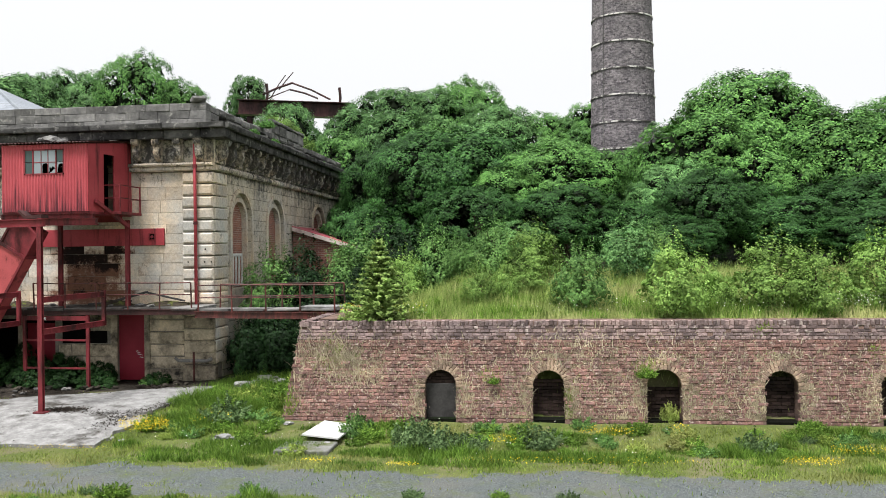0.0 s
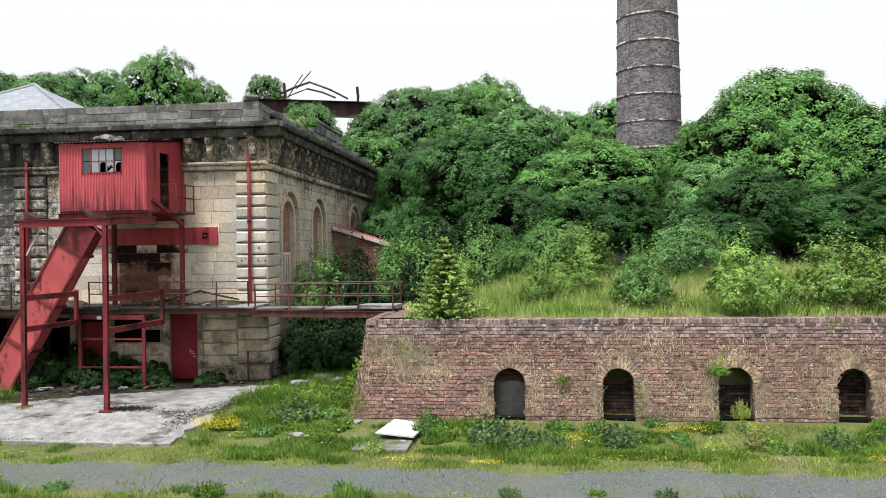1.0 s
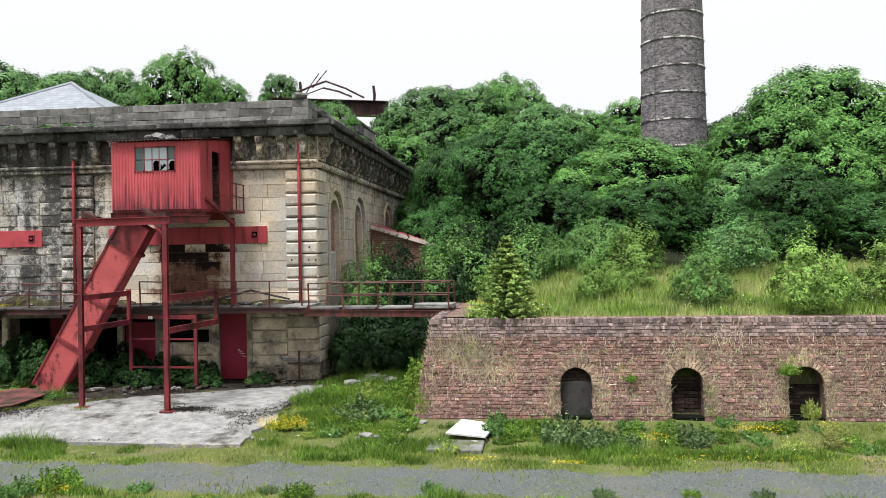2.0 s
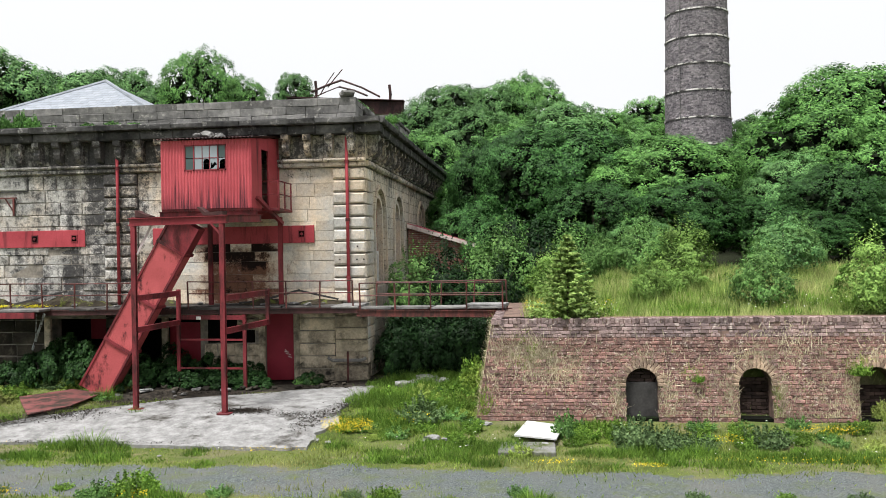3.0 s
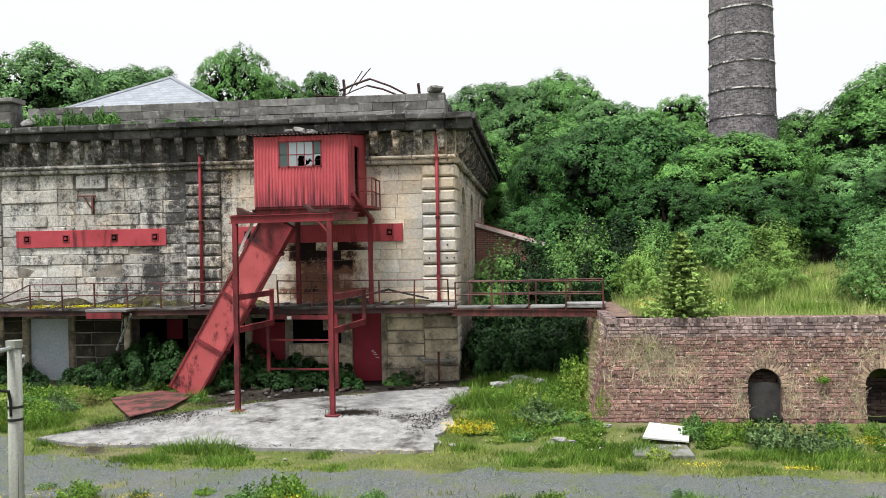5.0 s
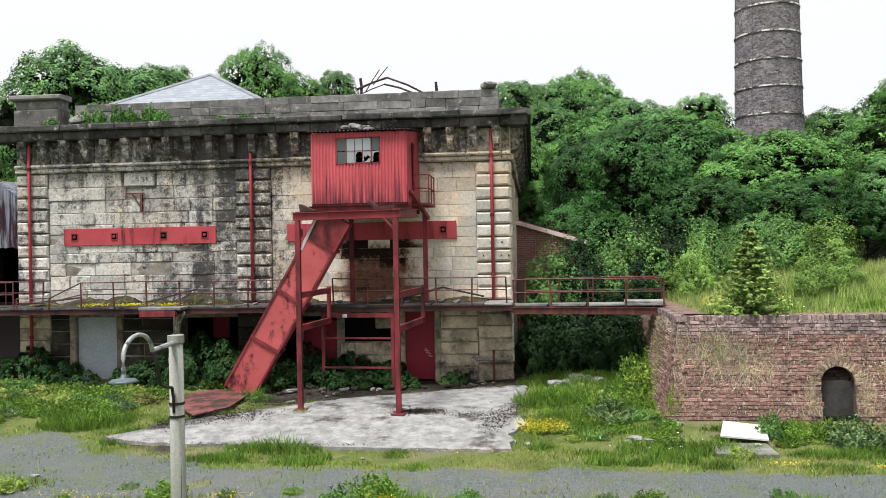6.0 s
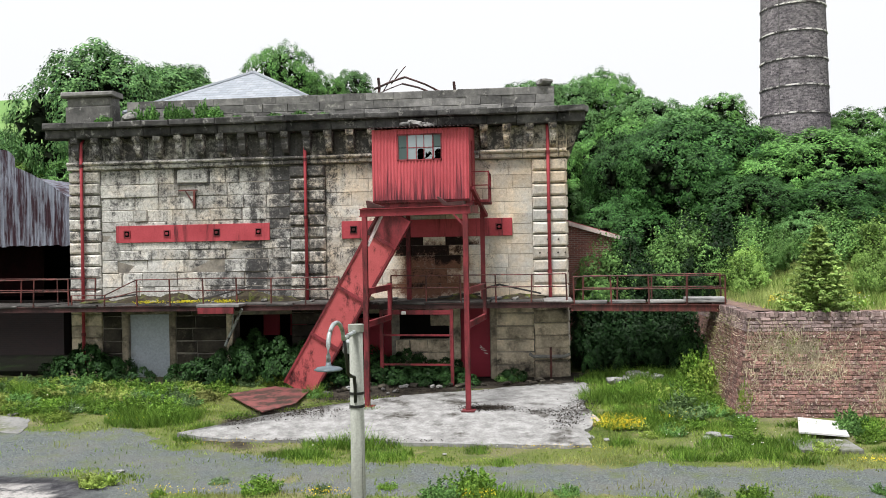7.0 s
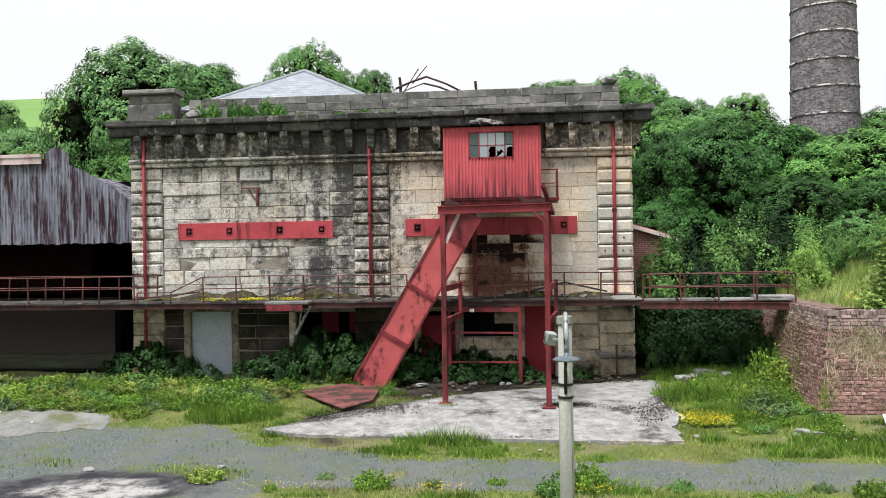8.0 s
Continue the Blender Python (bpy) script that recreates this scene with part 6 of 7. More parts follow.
def blades(name, spots, h, w, material, seed, label, category, lean=0.35, base_z=None):
    """Grass: one thin bent blade of three points at each spot (x, y)."""
    g = np.random.default_rng(seed)
    n = len(spots)
    a = g.uniform(0, 2 * np.pi, n)
    hh = h * g.uniform(0.45, 1.3, n) * np.array([s[2] if len(s) > 2 else 1.0 for s in spots])
    ww = w * g.uniform(0.6, 1.4, n)
    base = np.array([(*site(s[0], s[1]), (ground_z(s[0], s[1]) if base_z is None else base_z) - 0.01) for s in spots])
    side = np.stack((np.cos(a), np.sin(a), np.zeros(n)), 1) * ww[:, None] / 2
    tip = np.stack((g.normal(0, lean, n) * hh, g.normal(0, lean, n) * hh, hh), 1)
    v = np.empty((n, 3, 3))
    v[:, 0], v[:, 1], v[:, 2] = base - side, base + side, base + tip
    me = bpy.data.meshes.new(name)
    me.vertices.add(3 * n)
    me.vertices.foreach_set("co", v.ravel())
    me.loops.add(3 * n)
    me.loops.foreach_set("vertex_index", np.arange(3 * n, dtype=np.int32))
    me.polygons.add(n)
    me.polygons.foreach_set("loop_start", np.arange(0, 3 * n, 3, dtype=np.int32))
    me.polygons.foreach_set("loop_total", np.full(n, 3, dtype=np.int32))
    me.materials.append(material)
    me.update(calc_edges=True)
    return tagged(new(name, me), label, category, kind="stuff")


def inside_pad(x, y):
    hit, n = False, len(PAD)
    for i in range(n):
        (ax, ay), (bx, by) = PAD[i], PAD[(i + 1) % n]
        if (ay > y) != (by > y) and x < (bx - ax) * (y - ay) / (by - ay) + ax:
            hit = not hit
    return hit


def scatter(n, x0, x1, y0, y1, seed, ok):
    g = random.Random(seed)
    out = []
    while n > 0:
        n -= 1
        x, y = g.uniform(x0, x1), g.uniform(y0, y1)
        k = ok(x, y, g)
        if k:
            out.append((x, y, k))
    return out


def lawn(x, y, g):
    if inside_pad(x, y) or math.hypot((x + 27.35) / 2.6, (y - 24.85) / 1.25) < 0.95 or (y > 26.3 and x > -8.5) or g.random() < gravel_mask(x, y) * 0.965 or burnt_mask(x, y) > 0.3 or soil_mask(x, y) > 0.25 + 0.7 * g.random():
        return 0
    return max(0.35, 0.8 + 1.3 * fbm(x, y, 0.6, 12.0))


blades("meadow_grass", scatter(260000, -32, 9.5, 16.3, 31.5, 3, lawn), 0.085, 0.022, M_GRASS, 5, "short uneven meadow grass beside the gravel track", "grass")
LUSH = [(*yard_spot(x, y), a, b, h) for x, y, a, b, h in [(-10.6, 28.6, 1.5, 1.2, 0.42), (-9.4, 27.2, 0.9, 0.9, 0.30), (-10.2, 25.5, 1.1, 0.9, 0.26), (-16.4, 21.75, 1.1, 0.35, 0.34), (-7.9, 22.2, 1.6, 0.7, 0.24), (-24.5, 27.6, 2.2, 1.2, 0.20), (-27.5, 28.9, 1.8, 1.4, 0.24), (-10.6, 32.6, 1.5, 1.0, 0.30), (-9.3, 33.4, 0.9, 1.0, 0.30), (-11.6, 32.0, 0.7, 0.6, 0.22), (-22.0, 25.3, 1.2, 0.9, 0.34), (-1.0, 21.6, 2.2, 0.6, 0.18), (-23.5, 29.5, 1.4, 1.0, 0.22), (-29.8, 27.4, 1.3, 1.0, 0.22), (-19.1, 29.3, 0.5, 0.4, 0.3), (-17.0, 26.6, 0.35, 0.2, 0.12), (-9.6, 31.5, 1.4, 1.6, 0.35), (-4.5, 21.8, 1.6, 0.6, 0.20), (2.4, 22.4, 1.2, 0.5, 0.22)]]
gl = random.Random(19)
for _ in range(260):
    x, y = gl.uniform(-30, 9), gl.uniform(16.5, 27.0)
    if not (x < -24 and 23.2 < y < 26.3) and not inside_pad(x, y) and gravel_mask(x, y) < 0.3 and burnt_mask(x, y) < 0.1 and not (y > 26 and x > -8.6):
        LUSH.append((x, y, gl.uniform(0.2, 0.7), gl.uniform(0.12, 0.4), gl.uniform(0.10, 0.26)))


def lush(n, seed):
    g, out = random.Random(seed), []
    area = sum(a * b for _, _, a, b, _ in LUSH)
    for x, y, a, b, h in LUSH:
        for _ in range(int(n * a * b / area)):
            u, r = g.uniform(0, 6.283), math.sqrt(g.random())
            px, py = x + a * r * math.cos(u), y + b * r * math.sin(u)
            out.append((px, py, h * (1.15 - 0.6 * r) * (0.7 + 0.8 * max(0, fbm(px, py, 1.6, 3.3) + 0.4))))
    return out


blades("rank_grass", lush(90000, 8), 1.0, 0.020, M_GRASS_LUSH, 9, "lush rank grass growing in uneven clumps", "grass", 0.45)
def herbs(n, seed):
    g, out = random.Random(seed), []
    spots = []
    while len(spots) < 120:
        x, y = g.uniform(-7.0, 11), 28.6 + 9 * g.random() ** 1.4
        if x > bank_edge(y) + 0.9:
            spots.append((x, y, g.uniform(0.25, 0.7), g.uniform(0.28, 0.62)))
    for x, y, r, h in spots:
        for _ in range(n // 120):
            u, q = g.uniform(0, 6.283), math.sqrt(g.random())
            out.append((x + r * q * math.cos(u), y + 0.6 * r * q * math.sin(u), h * (1.1 - 0.5 * q)))
    return out


blades("bank_herbs", herbs(24000, 61), 0.8, 0.030, M_GRASS_LUSH, 62, "fresh green clumps of tall herbs among the bank grass", "grass", 0.33)
blades("bank_grass", scatter(90000, -8.3, 11.5, 27.3, 44, 4, lambda x, y, g: (0.7 + 0.6 * g.random()) * (0.75 + 0.5 * smooth01(28, 31, y) + 0.4 * fbm(x, y, 0.5, 6.0)) if x > bank_edge(y) + 0.35 else 0), 0.30, 0.020, M_GRASS_TALL, 6, "tall seeding grass on top of the brick bank", "grass", 0.28)

# ---- smaller plants ----
def clump_mesh(name, seed, R, H, lobes, leaves, leaf, material, slim=0.34):
    p, u, p2, u2 = crown_cloud(seed, R, H, lobes * 3, leaves, 0.0, 0.6)
    return leaf_cloud(name, p, u, leaf, material, seed + 7, slim)


def stalk_mesh(name, seed, stems, R, H, leaf, material, slim=0.2):
    """Upright leafy stalks that spread from one root."""
    g = np.random.default_rng(seed)
    pos, nrm = [], []
    for _ in range(stems):
        a, r = g.uniform(0, 6.283), R * math.sqrt(g.random())
        h = H * g.uniform(0.45, 1.1) * (1 - 0.5 * r / R)
        bx, by = math.cos(a) * r * 0.7, math.sin(a) * r * 0.7
        tx, ty = math.cos(a) * r * 1.15 + g.normal(0, 0.05), math.sin(a) * r * 1.15 + g.normal(0, 0.05)
        for s in np.linspace(0.08, 1, 13):
            for _ in range(3):
                e = (1.15 - s) * leaf * 1.5
                pos.append((bx + (tx - bx) * s + g.normal(0, e * 0.7), by + (ty - by) * s + g.normal(0, e * 0.7), h * s))
                nrm.append((math.cos(a) * 0.5 + g.normal(0, 0.5), math.sin(a) * 0.5 + g.normal(0, 0.5), 0.4))
    return leaf_cloud(name, np.array(pos), np.array(nrm), leaf, material, seed, slim, 3)


CLUMPS = {
    "weed": [stalk_mesh("weed_clump", 51 + k, 60, 0.42, 0.62, 0.058, m) for k, m in enumerate((M_GRASS, M_GRASS_LUSH, M_LEAF_E, M_GRASS_LUSH))],
    "grey": [stalk_mesh("weed_clump", 61 + k, 70, 0.42, 0.62, 0.055, m, 0.16) for k, m in enumerate((M_MUGWORT, M_MUGWORT))],
    "dark": [stalk_mesh("weed_clump", 81 + k, 60, 0.42, 0.62, 0.075, M_LEAF, 0.18) for k in range(2)],
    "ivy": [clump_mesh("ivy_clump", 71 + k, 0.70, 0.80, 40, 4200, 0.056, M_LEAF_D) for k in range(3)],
}
WORDS = {
    "weed": ("weed_clump", "leafy green weed clump in the rough grass", "weeds", "weeds in the yard"),
    "grey": ("weed_clump", "grey-green mugwort clump in the rough grass", "weeds", "weeds in the yard"),
    "dark": ("weed_clump", "dark green fern tuft rooted in the parapet", "weeds", "weeds on the parapet"),
    "ivy": ("ivy_clump", "dark ivy and bramble mound against the stone wall", "ivy", "ivy along the wall"),
}


def clump(kind, x, y, sx, sz, z=None):
    if z is None:
        x, y = yard_spot(x, y)
    name, label, cat, group = WORDS[kind]
    ob = new(name, rnd.choice(CLUMPS[kind]))
    ob.matrix_basis = Matrix.Translation((*(site(x, y) if y < 32 or z is None else (x, y)), (ground_z(x, y) if z is None else z) - 0.02)) @ Euler((0, 0, rnd.uniform(0, 6.28))).to_matrix().to_4x4() @ Matrix.Diagonal((sx, sx, sz, 1))
    return tagged(ob, label, cat, group)


for x, y, sx, sz in ((-4.6, 23.1, 1.2, 1.25), (-4.0, 22.6, 1.2, 1.0), (-3.4, 22.5, 1.0, 0.8), (-1.9, 23.3, 1.1, 0.9), (-9.6, 26.0, 1.3, 1.1), (2.5, 22.9, 0.9, 0.9)):
    clump("grey", x, y, sx, sz)
for x, y, sx, sz in ((-6.1, 24.3, 0.9, 1.1), (-5.7, 23.8, 0.8, 0.8), (-5.1, 24.1, 0.7, 0.9), (-2.4, 24.0, 0.7, 0.7), (0.2, 22.6, 0.6, 0.5), (1.2, 24.4, 0.7, 0.6), (4.4, 23.5, 0.8, 0.7), (-8.3, 24.8, 0.7, 0.6), (-10.0, 28.4, 1.1, 0.9), (-11.0, 29.3, 1.0, 0.8), (-9.3, 29.4, 1.2, 1.0), (-9.0, 28.0, 0.9, 0.8),
                     (-25.0, 29.0, 1.3, 0.9), (-26.2, 30.1, 1.4, 1.1), (-24.0, 28.0, 1.2, 0.8), (-23.0, 26.6, 1.2, 0.9), (-22.1, 26.2, 1.0, 0.9), (-27.6, 27.6, 1.2, 0.8), (-28.6, 29.6, 1.3, 0.9), (-29.2, 27.6, 1.2, 0.8), (-25.2, 26.8, 1.0, 0.7), (-23.2, 28.8, 1.2, 0.9), (-21.9, 29.4, 1.0, 0.8), (-21.5, 25.4, 0.9, 0.7), (-30.3, 28.2, 1.3, 0.8), (-24.4, 25.2, 0.8, 0.5),
                     (-19.9, 17.9, 0.8, 0.5), (-13.4, 17.6, 1.0, 0.9), (-13.9, 17.2, 0.8, 0.7), (-11.9, 17.6, 0.5, 0.4), (-8.9, 17.4, 0.7, 0.6), (-9.9, 23.7, 0.7, 0.5), (-10.7, 24.6, 0.6, 0.4), (-16.9, 17.5, 0.8, 0.6), (-8.4, 22.9, 0.8, 0.6), (-7.0, 21.7, 0.6, 0.5), (-19.2, 29.2, 0.7, 0.5), (-17.1, 26.7, 0.45, 0.22), (-14.2, 32.1, 0.7, 0.5), (-13.9, 32.3, 0.5, 0.4),
                     (1.0, 26.9, 0.55, 0.95), (4.0, 26.0, 0.8, 0.5), (-1.0, 26.0, 0.6, 0.6), (-8.7, 30.0, 1.2, 1.8), (-8.9, 31.3, 1.2, 2.0), (-8.9, 27.4, 0.6, 0.9)):
    clump("weed", x, y, sx, sz)
gw = random.Random(44)
for x0, x1, y0, y1, n, s0, s1 in ((-31, -20.6, 26.2, 31.0, 150, 0.45, 1.15), (-8.0, 8.0, 22.3, 25.8, 60, 0.35, 0.75), (-11.2, -8.2, 23.0, 33.0, 40, 0.4, 0.9), (-22.0, 3.0, 16.9, 18.4, 26, 0.25, 0.5)):
    for _ in range(n):
        x, y = gw.uniform(x0, x1), gw.uniform(y0, y1)
        if burnt_mask(x, y) < 0.1 and not inside_pad(x, y) and not (-8 < x < -6 and 23 < y < 26) and not (-21.8 < x < -18.6 and 25.2 < y < 30.4):
            s = gw.uniform(s0, s1)
            clump("grey" if gw.random() < 0.15 else "weed", x, y, s, s * gw.uniform(0.5, 0.85))
for x, y, sx, sz in ((-27.0, 31.9, 1.1, 1.2), (-26.3, 32.2, 0.9, 0.9), (-23.6, 31.7, 1.0, 0.9), (-22.9, 31.4, 1.0, 1.1), (-22.2, 31.6, 1.1, 1.4), (-21.5, 31.3, 1.1, 1.5), (-20.9, 31.7, 1.1, 1.5), (-20.6, 31.1, 0.9, 1.1), (-19.4, 31.9, 1.0, 1.0), (-18.8, 31.4, 0.9, 0.9), (-18.1, 31.6, 1.0, 0.9), (-17.5, 31.5, 0.9, 0.8), (-16.9, 31.6, 0.9, 0.7), (-16.3, 31.7, 0.9, 0.7), (-15.8, 31.9, 0.7, 0.6), (-18.4, 32.4, 1.0, 1.3), (-24.9, 30.9, 0.8, 0.7), (-20.2, 32.4, 1.0, 1.6), (-22.0, 32.6, 1.0, 1.7), (-27.4, 32.7, 0.7, 1.4),
                     (-17.3, 32.2, 0.9, 1.1), (-16.6, 32.3, 0.8, 0.9), (-16.0, 32.3, 0.8, 0.9), (-15.5, 31.6, 0.6, 0.5), (-17.2, 30.9, 0.7, 0.45), (-16.2, 31.0, 0.7, 0.4), (-15.2, 31.2, 0.5, 0.35), (-14.0, 32.2, 0.6, 0.5), (-18.9, 30.7, 0.8, 0.6),
                     (-12.0, 34.4, 0.9, 1.4), (-11.9, 35.5, 0.9, 2.2), (-9.0, 32.6, 0.9, 1.6), (-11.2, 33.9, 0.8, 1.4), (-10.2, 34.2, 1.0, 1.6), (-9.4, 33.4, 1.0, 1.7), (-28.6, 33.6, 1.0, 0.7)):
    clump("ivy", x, y, sx * 1.1, sz * 1.2)
# weeds rooted in the parapet and on the cornice
for x, y, z, sx, sz in ((-25.6, 32.85, 8.05, 0.55, 1.3), (-25.2, 32.9, 8.05, 0.55, 1.5), (-24.5, 32.9, 8.05, 0.55, 1.6), (-24.1, 32.85, 8.05, 0.55, 1.4), (-23.5, 32.9, 8.05, 0.55, 1.6), (-23.1, 32.85, 8.05, 0.6, 1.2), (-26.7, 32.8, 8.05, 0.6, 0.7), (-22.4, 32.8, 8.05, 0.5, 0.35), (-21.2, 32.8, 8.05, 0.6, 0.45), (-20.4, 32.85, 8.05, 0.6, 0.55), (-19.7, 32.85, 8.05, 0.5, 0.35), (-12.1, 35.6, 8.05, 0.5, 0.7), (-12.6, 38.5, 8.8, 0.6, 0.9), (-13.2, 34.2, 8.75, 0.6, 0.5), (-13.4, 36.2, 8.6, 0.9, 1.1), (-12.0, 37.5, 8.05, 0.4, 0.5), (-12.2, 45.0, 8.05, 0.4, 0.5)):
    clump("dark", x, y, sx, sz * 0.72, z)
clump("weed", 0.45, 26.62, 0.55, 0.55, 1.02)
clump("weed", -3.15, 26.72, 0.35, 0.35, 0.85)


def conifer(x, y, h, r):
    t = thing("young_spruce", (x, y, ground_z(x, y)), "young self-sown spruce with light green shoots", "spruce")
    g = np.random.default_rng(77)
    pos, nrm = [], []
    for k in range(15):
        f = k / 14
        zz = h * (0.03 + 0.95 * f)
        rr = r * (1 - f) ** 0.9 + 0.03
        for b in range(12):
            a = b * 0.5236 + k * 1.1 + g.uniform(-0.2, 0.2)
            ln = rr * g.uniform(0.75, 1.15)
            for s in np.linspace(0.15, 1, 14):
                for _ in range(4):
                    pos.append((math.cos(a) * ln * s + g.normal(0, 0.035), math.sin(a) * ln * s + g.normal(0, 0.035), zz - 0.10 * s * ln + 0.22 * s * s * ln + g.normal(0, 0.02)))
                    nrm.append((math.cos(a) * 0.3, math.sin(a) * 0.3, 0.9))
    ob = new("needles", leaf_cloud("needles", np.array(pos), np.array(nrm), 0.115, M_SPRUCE, 78, 0.26))
    ob.parent = t
    bm = bmesh.new()
    tube(bm, [(x, y, ground_z(x, y) - 0.2), (x, y, ground_z(x, y) + h)], [0.04, 0.008], 6)
    part("trunk", bm, M_BARK, t)


conifer(-6.2, 28.05, 2.12, 0.98)


def petals(name, patches, material, seed, label, size=0.035):
    g = np.random.default_rng(seed)
    pos = []
    for x, y, a, b, h, n in patches:
        x, y = yard_spot(x, y) if y < 27 else (x, y)
        for _ in range(n):
            u, r = g.uniform(0, 6.283), math.sqrt(g.random())
            px, py = x + a * r * math.cos(u), y + b * r * math.sin(u)
            pos.append((*site(px, py), ground_z(px, py) + h * g.uniform(0.6, 1.2)))
    pos = np.array(pos)
    return tagged(new(name, leaf_cloud(name, pos, np.tile((0, -0.3, 1.0), (len(pos), 1)), size, material, seed, 0.45)), label, "flowers", kind="stuff")


petals("yellow_flowers", [(-11.05, 23.6, 0.6, 0.5, 0.30, 900), (-2.7, 23.0, 0.35, 0.25, 0.2, 170), (-0.4, 24.6, 0.7, 0.3, 0.2, 320), (1.1, 25.0, 0.25, 0.2, 0.2, 90), (3.3, 21.1, 0.6, 0.35, 0.15, 330), (4.4, 22.4, 0.6, 0.3, 0.2, 220), (-0.9, 21.0, 2.4, 0.4, 0.10, 260), (-6.2, 20.7, 0.5, 0.2, 0.10, 120), (-4.4, 20.4, 0.35, 0.15, 0.10, 110), (-6.95, 28.6, 0.55, 0.5, 0.42, 330), (-5.6, 28.4, 0.6, 0.5, 0.42, 160), (-15.6, 21.5, 2.2, 0.35, 0.08, 30), (-19.0, 21.9, 1.0, 0.3, 0.08, 60), (-15.7, 17.3, 0.5, 0.35, 0.12, 150), (-13.3, 17.3, 0.3, 0.2, 0.12, 130), (-17.4, 17.6, 0.7, 0.3, 0.10, 70), (-12.2, 21.5, 1.0, 0.25, 0.1, 120), (-22.6, 24.7, 0.7, 0.3, 0.15, 25), (-18.6, 17.3, 0.8, 0.4, 0.1, 70), (-9.8, 25.2, 0.5, 0.4, 0.25, 70)], M_FLOWER, 91, "yellow buttercups and trefoil in the rough grass", 0.020)
M_DAISY = leafy("white_petals", (0.72, 0.72, 0.66), (0.80, 0.80, 0.74), thin=0.2)
petals("white_flowers", [(6.4, 30.0, 1.6, 1.2, 0.5, 330), (1.0, 29.0, 4.0, 1.2, 0.45, 110), (-6.0, 28.2, 1.2, 0.6, 0.4, 60), (-2.0, 23.8, 5.0, 2.0, 0.15, 90), (-8.5, 23.5, 2.5, 1.8, 0.15, 50), (-26.0, 26.0, 3.5, 2.5, 0.3, 20), (-15.0, 21.6, 3.0, 0.3, 0.06, 12)], M_DAISY, 92, "white daisies scattered in the grass", 0.03)


def wall_straw(patches, seed):
    """Dry stalks that lean out of the brick joints."""
    g = np.random.default_rng(seed)
    v = []
    for x, z, sx, sz, n, h in patches:
        for _ in range(int(1.7 * n)):
            px, pz = x + g.normal(0, sx), min(2.2, max(0.02, z + g.normal(0, sz)))
            if in_arch(px, pz, 0.0) or px < kiln_x(pz):
                continue
            base = Vector((px, kiln_y(pz) + 0.01, pz))
            ln = 0.7 * h * g.uniform(0.3, 1.3)
            tip = base + Vector((g.normal(0, 0.45) * ln, -ln * g.uniform(0.12, 0.4), ln * abs(g.normal(0.5, 0.5))))
            w = 0.006 + 0.007 * g.random()
            side = Vector((w, 0, w * g.normal(0, 0.6)))
            v.append((base - side, base + side, tip))
    verts = [tuple(p) for t in v for p in t]
    faces = [(3 * i, 3 * i + 1, 3 * i + 2) for i in range(len(v))]
    return verts, faces


ST = [(-7.95, 1.0, 0.14, 0.55, 150, 0.26), (-7.7, 0.5, 0.25, 0.3, 100, 0.22), (-7.2, 1.5, 0.45, 0.22, 800, 0.26), (-6.6, 1.2, 0.5, 0.25, 600, 0.26), (-6.4, 0.95, 0.4, 0.2, 260, 0.24), (-5.6, 0.9, 0.8, 0.5, 240, 0.18), (0.2, 1.5, 4.0, 0.25, 900, 0.18), (0.6, 0.9, 4.5, 0.45, 2200, 0.17), (-1.2, 1.55, 0.6, 0.25, 420, 0.24), (1.9, 0.8, 0.7, 0.45, 600, 0.2), (2.4, 0.35, 0.9, 0.25, 500, 0.2), (-3.0, 0.55, 0.6, 0.35, 420, 0.2), (-0.3, 0.6, 0.5, 0.35, 420, 0.2), (5.2, 0.6, 1.0, 0.4, 500, 0.2), (0, 0.06, 5.0, 0.08, 1300, 0.18)]
for c, r in KARCH:
    ST += [(c - r - 0.2, 0.45, 0.10, 0.28, 260, 0.2), (c + r + 0.2, 0.45, 0.12, 0.28, 300, 0.2), (c, 1.42, 0.35, 0.08, 220, 0.15)]
hang(tagged(new("dry_straw", mesh_of("dry_straw", *wall_straw(ST, 5), M_STRAW)), kind="stuff"), kiln)
GR = [(-8.2, 0.25, 0.12, 0.2, 120, 0.3), (-7.1, 1.45, 0.3, 0.25, 260, 0.18), (0.5, 1.2, 0.2, 0.1, 160, 0.2), (3.2, 2.15, 0.12, 0.1, 90, 0.14), (-0.8, 0.5, 3.5, 0.35, 420, 0.12), (-1.35, 0.35, 0.07, 0.25, 220, 0.15), (2.6, 1.2, 3.0, 0.4, 200, 0.1), (-3.3, 1.0, 0.12, 0.08, 120, 0.14), (5.6, 1.6, 0.1, 0.1, 70, 0.12)]
g = np.random.default_rng(15)
for nm, mat, n, y0, y1 in (("dry_straw", M_STRAW, 900, 27.4, 31.5), ("wall_grass", M_GRASS, 1500, 28.4, 33.0)):
    tri = []
    for _ in range(n):
        z = 2.1 * g.random() ** (1.0 if mat is M_STRAW else 1.6)
        y = g.uniform(y0, y1)
        p = Vector((kiln_x(z) - 0.01, y, z))
        ln = 0.30 * g.uniform(0.3, 1.2)
        e = p + Vector((-ln * g.uniform(0.15, 0.5), g.normal(0, 0.5) * ln, ln * abs(g.normal(0.6, 0.5))))
        w = Vector((0, 0.012, 0.004))
        tri += [p - w, p + w, e]
    hang(tagged(new(nm, mesh_of(nm, [tuple(v) for v in tri], [(3 * i, 3 * i + 1, 3 * i + 2) for i in range(n)], mat)), kind="stuff"), kiln)
hang(tagged(new("wall_grass", mesh_of("wall_grass", *wall_straw(GR, 6), M_GRASS)), kind="stuff"), kiln)

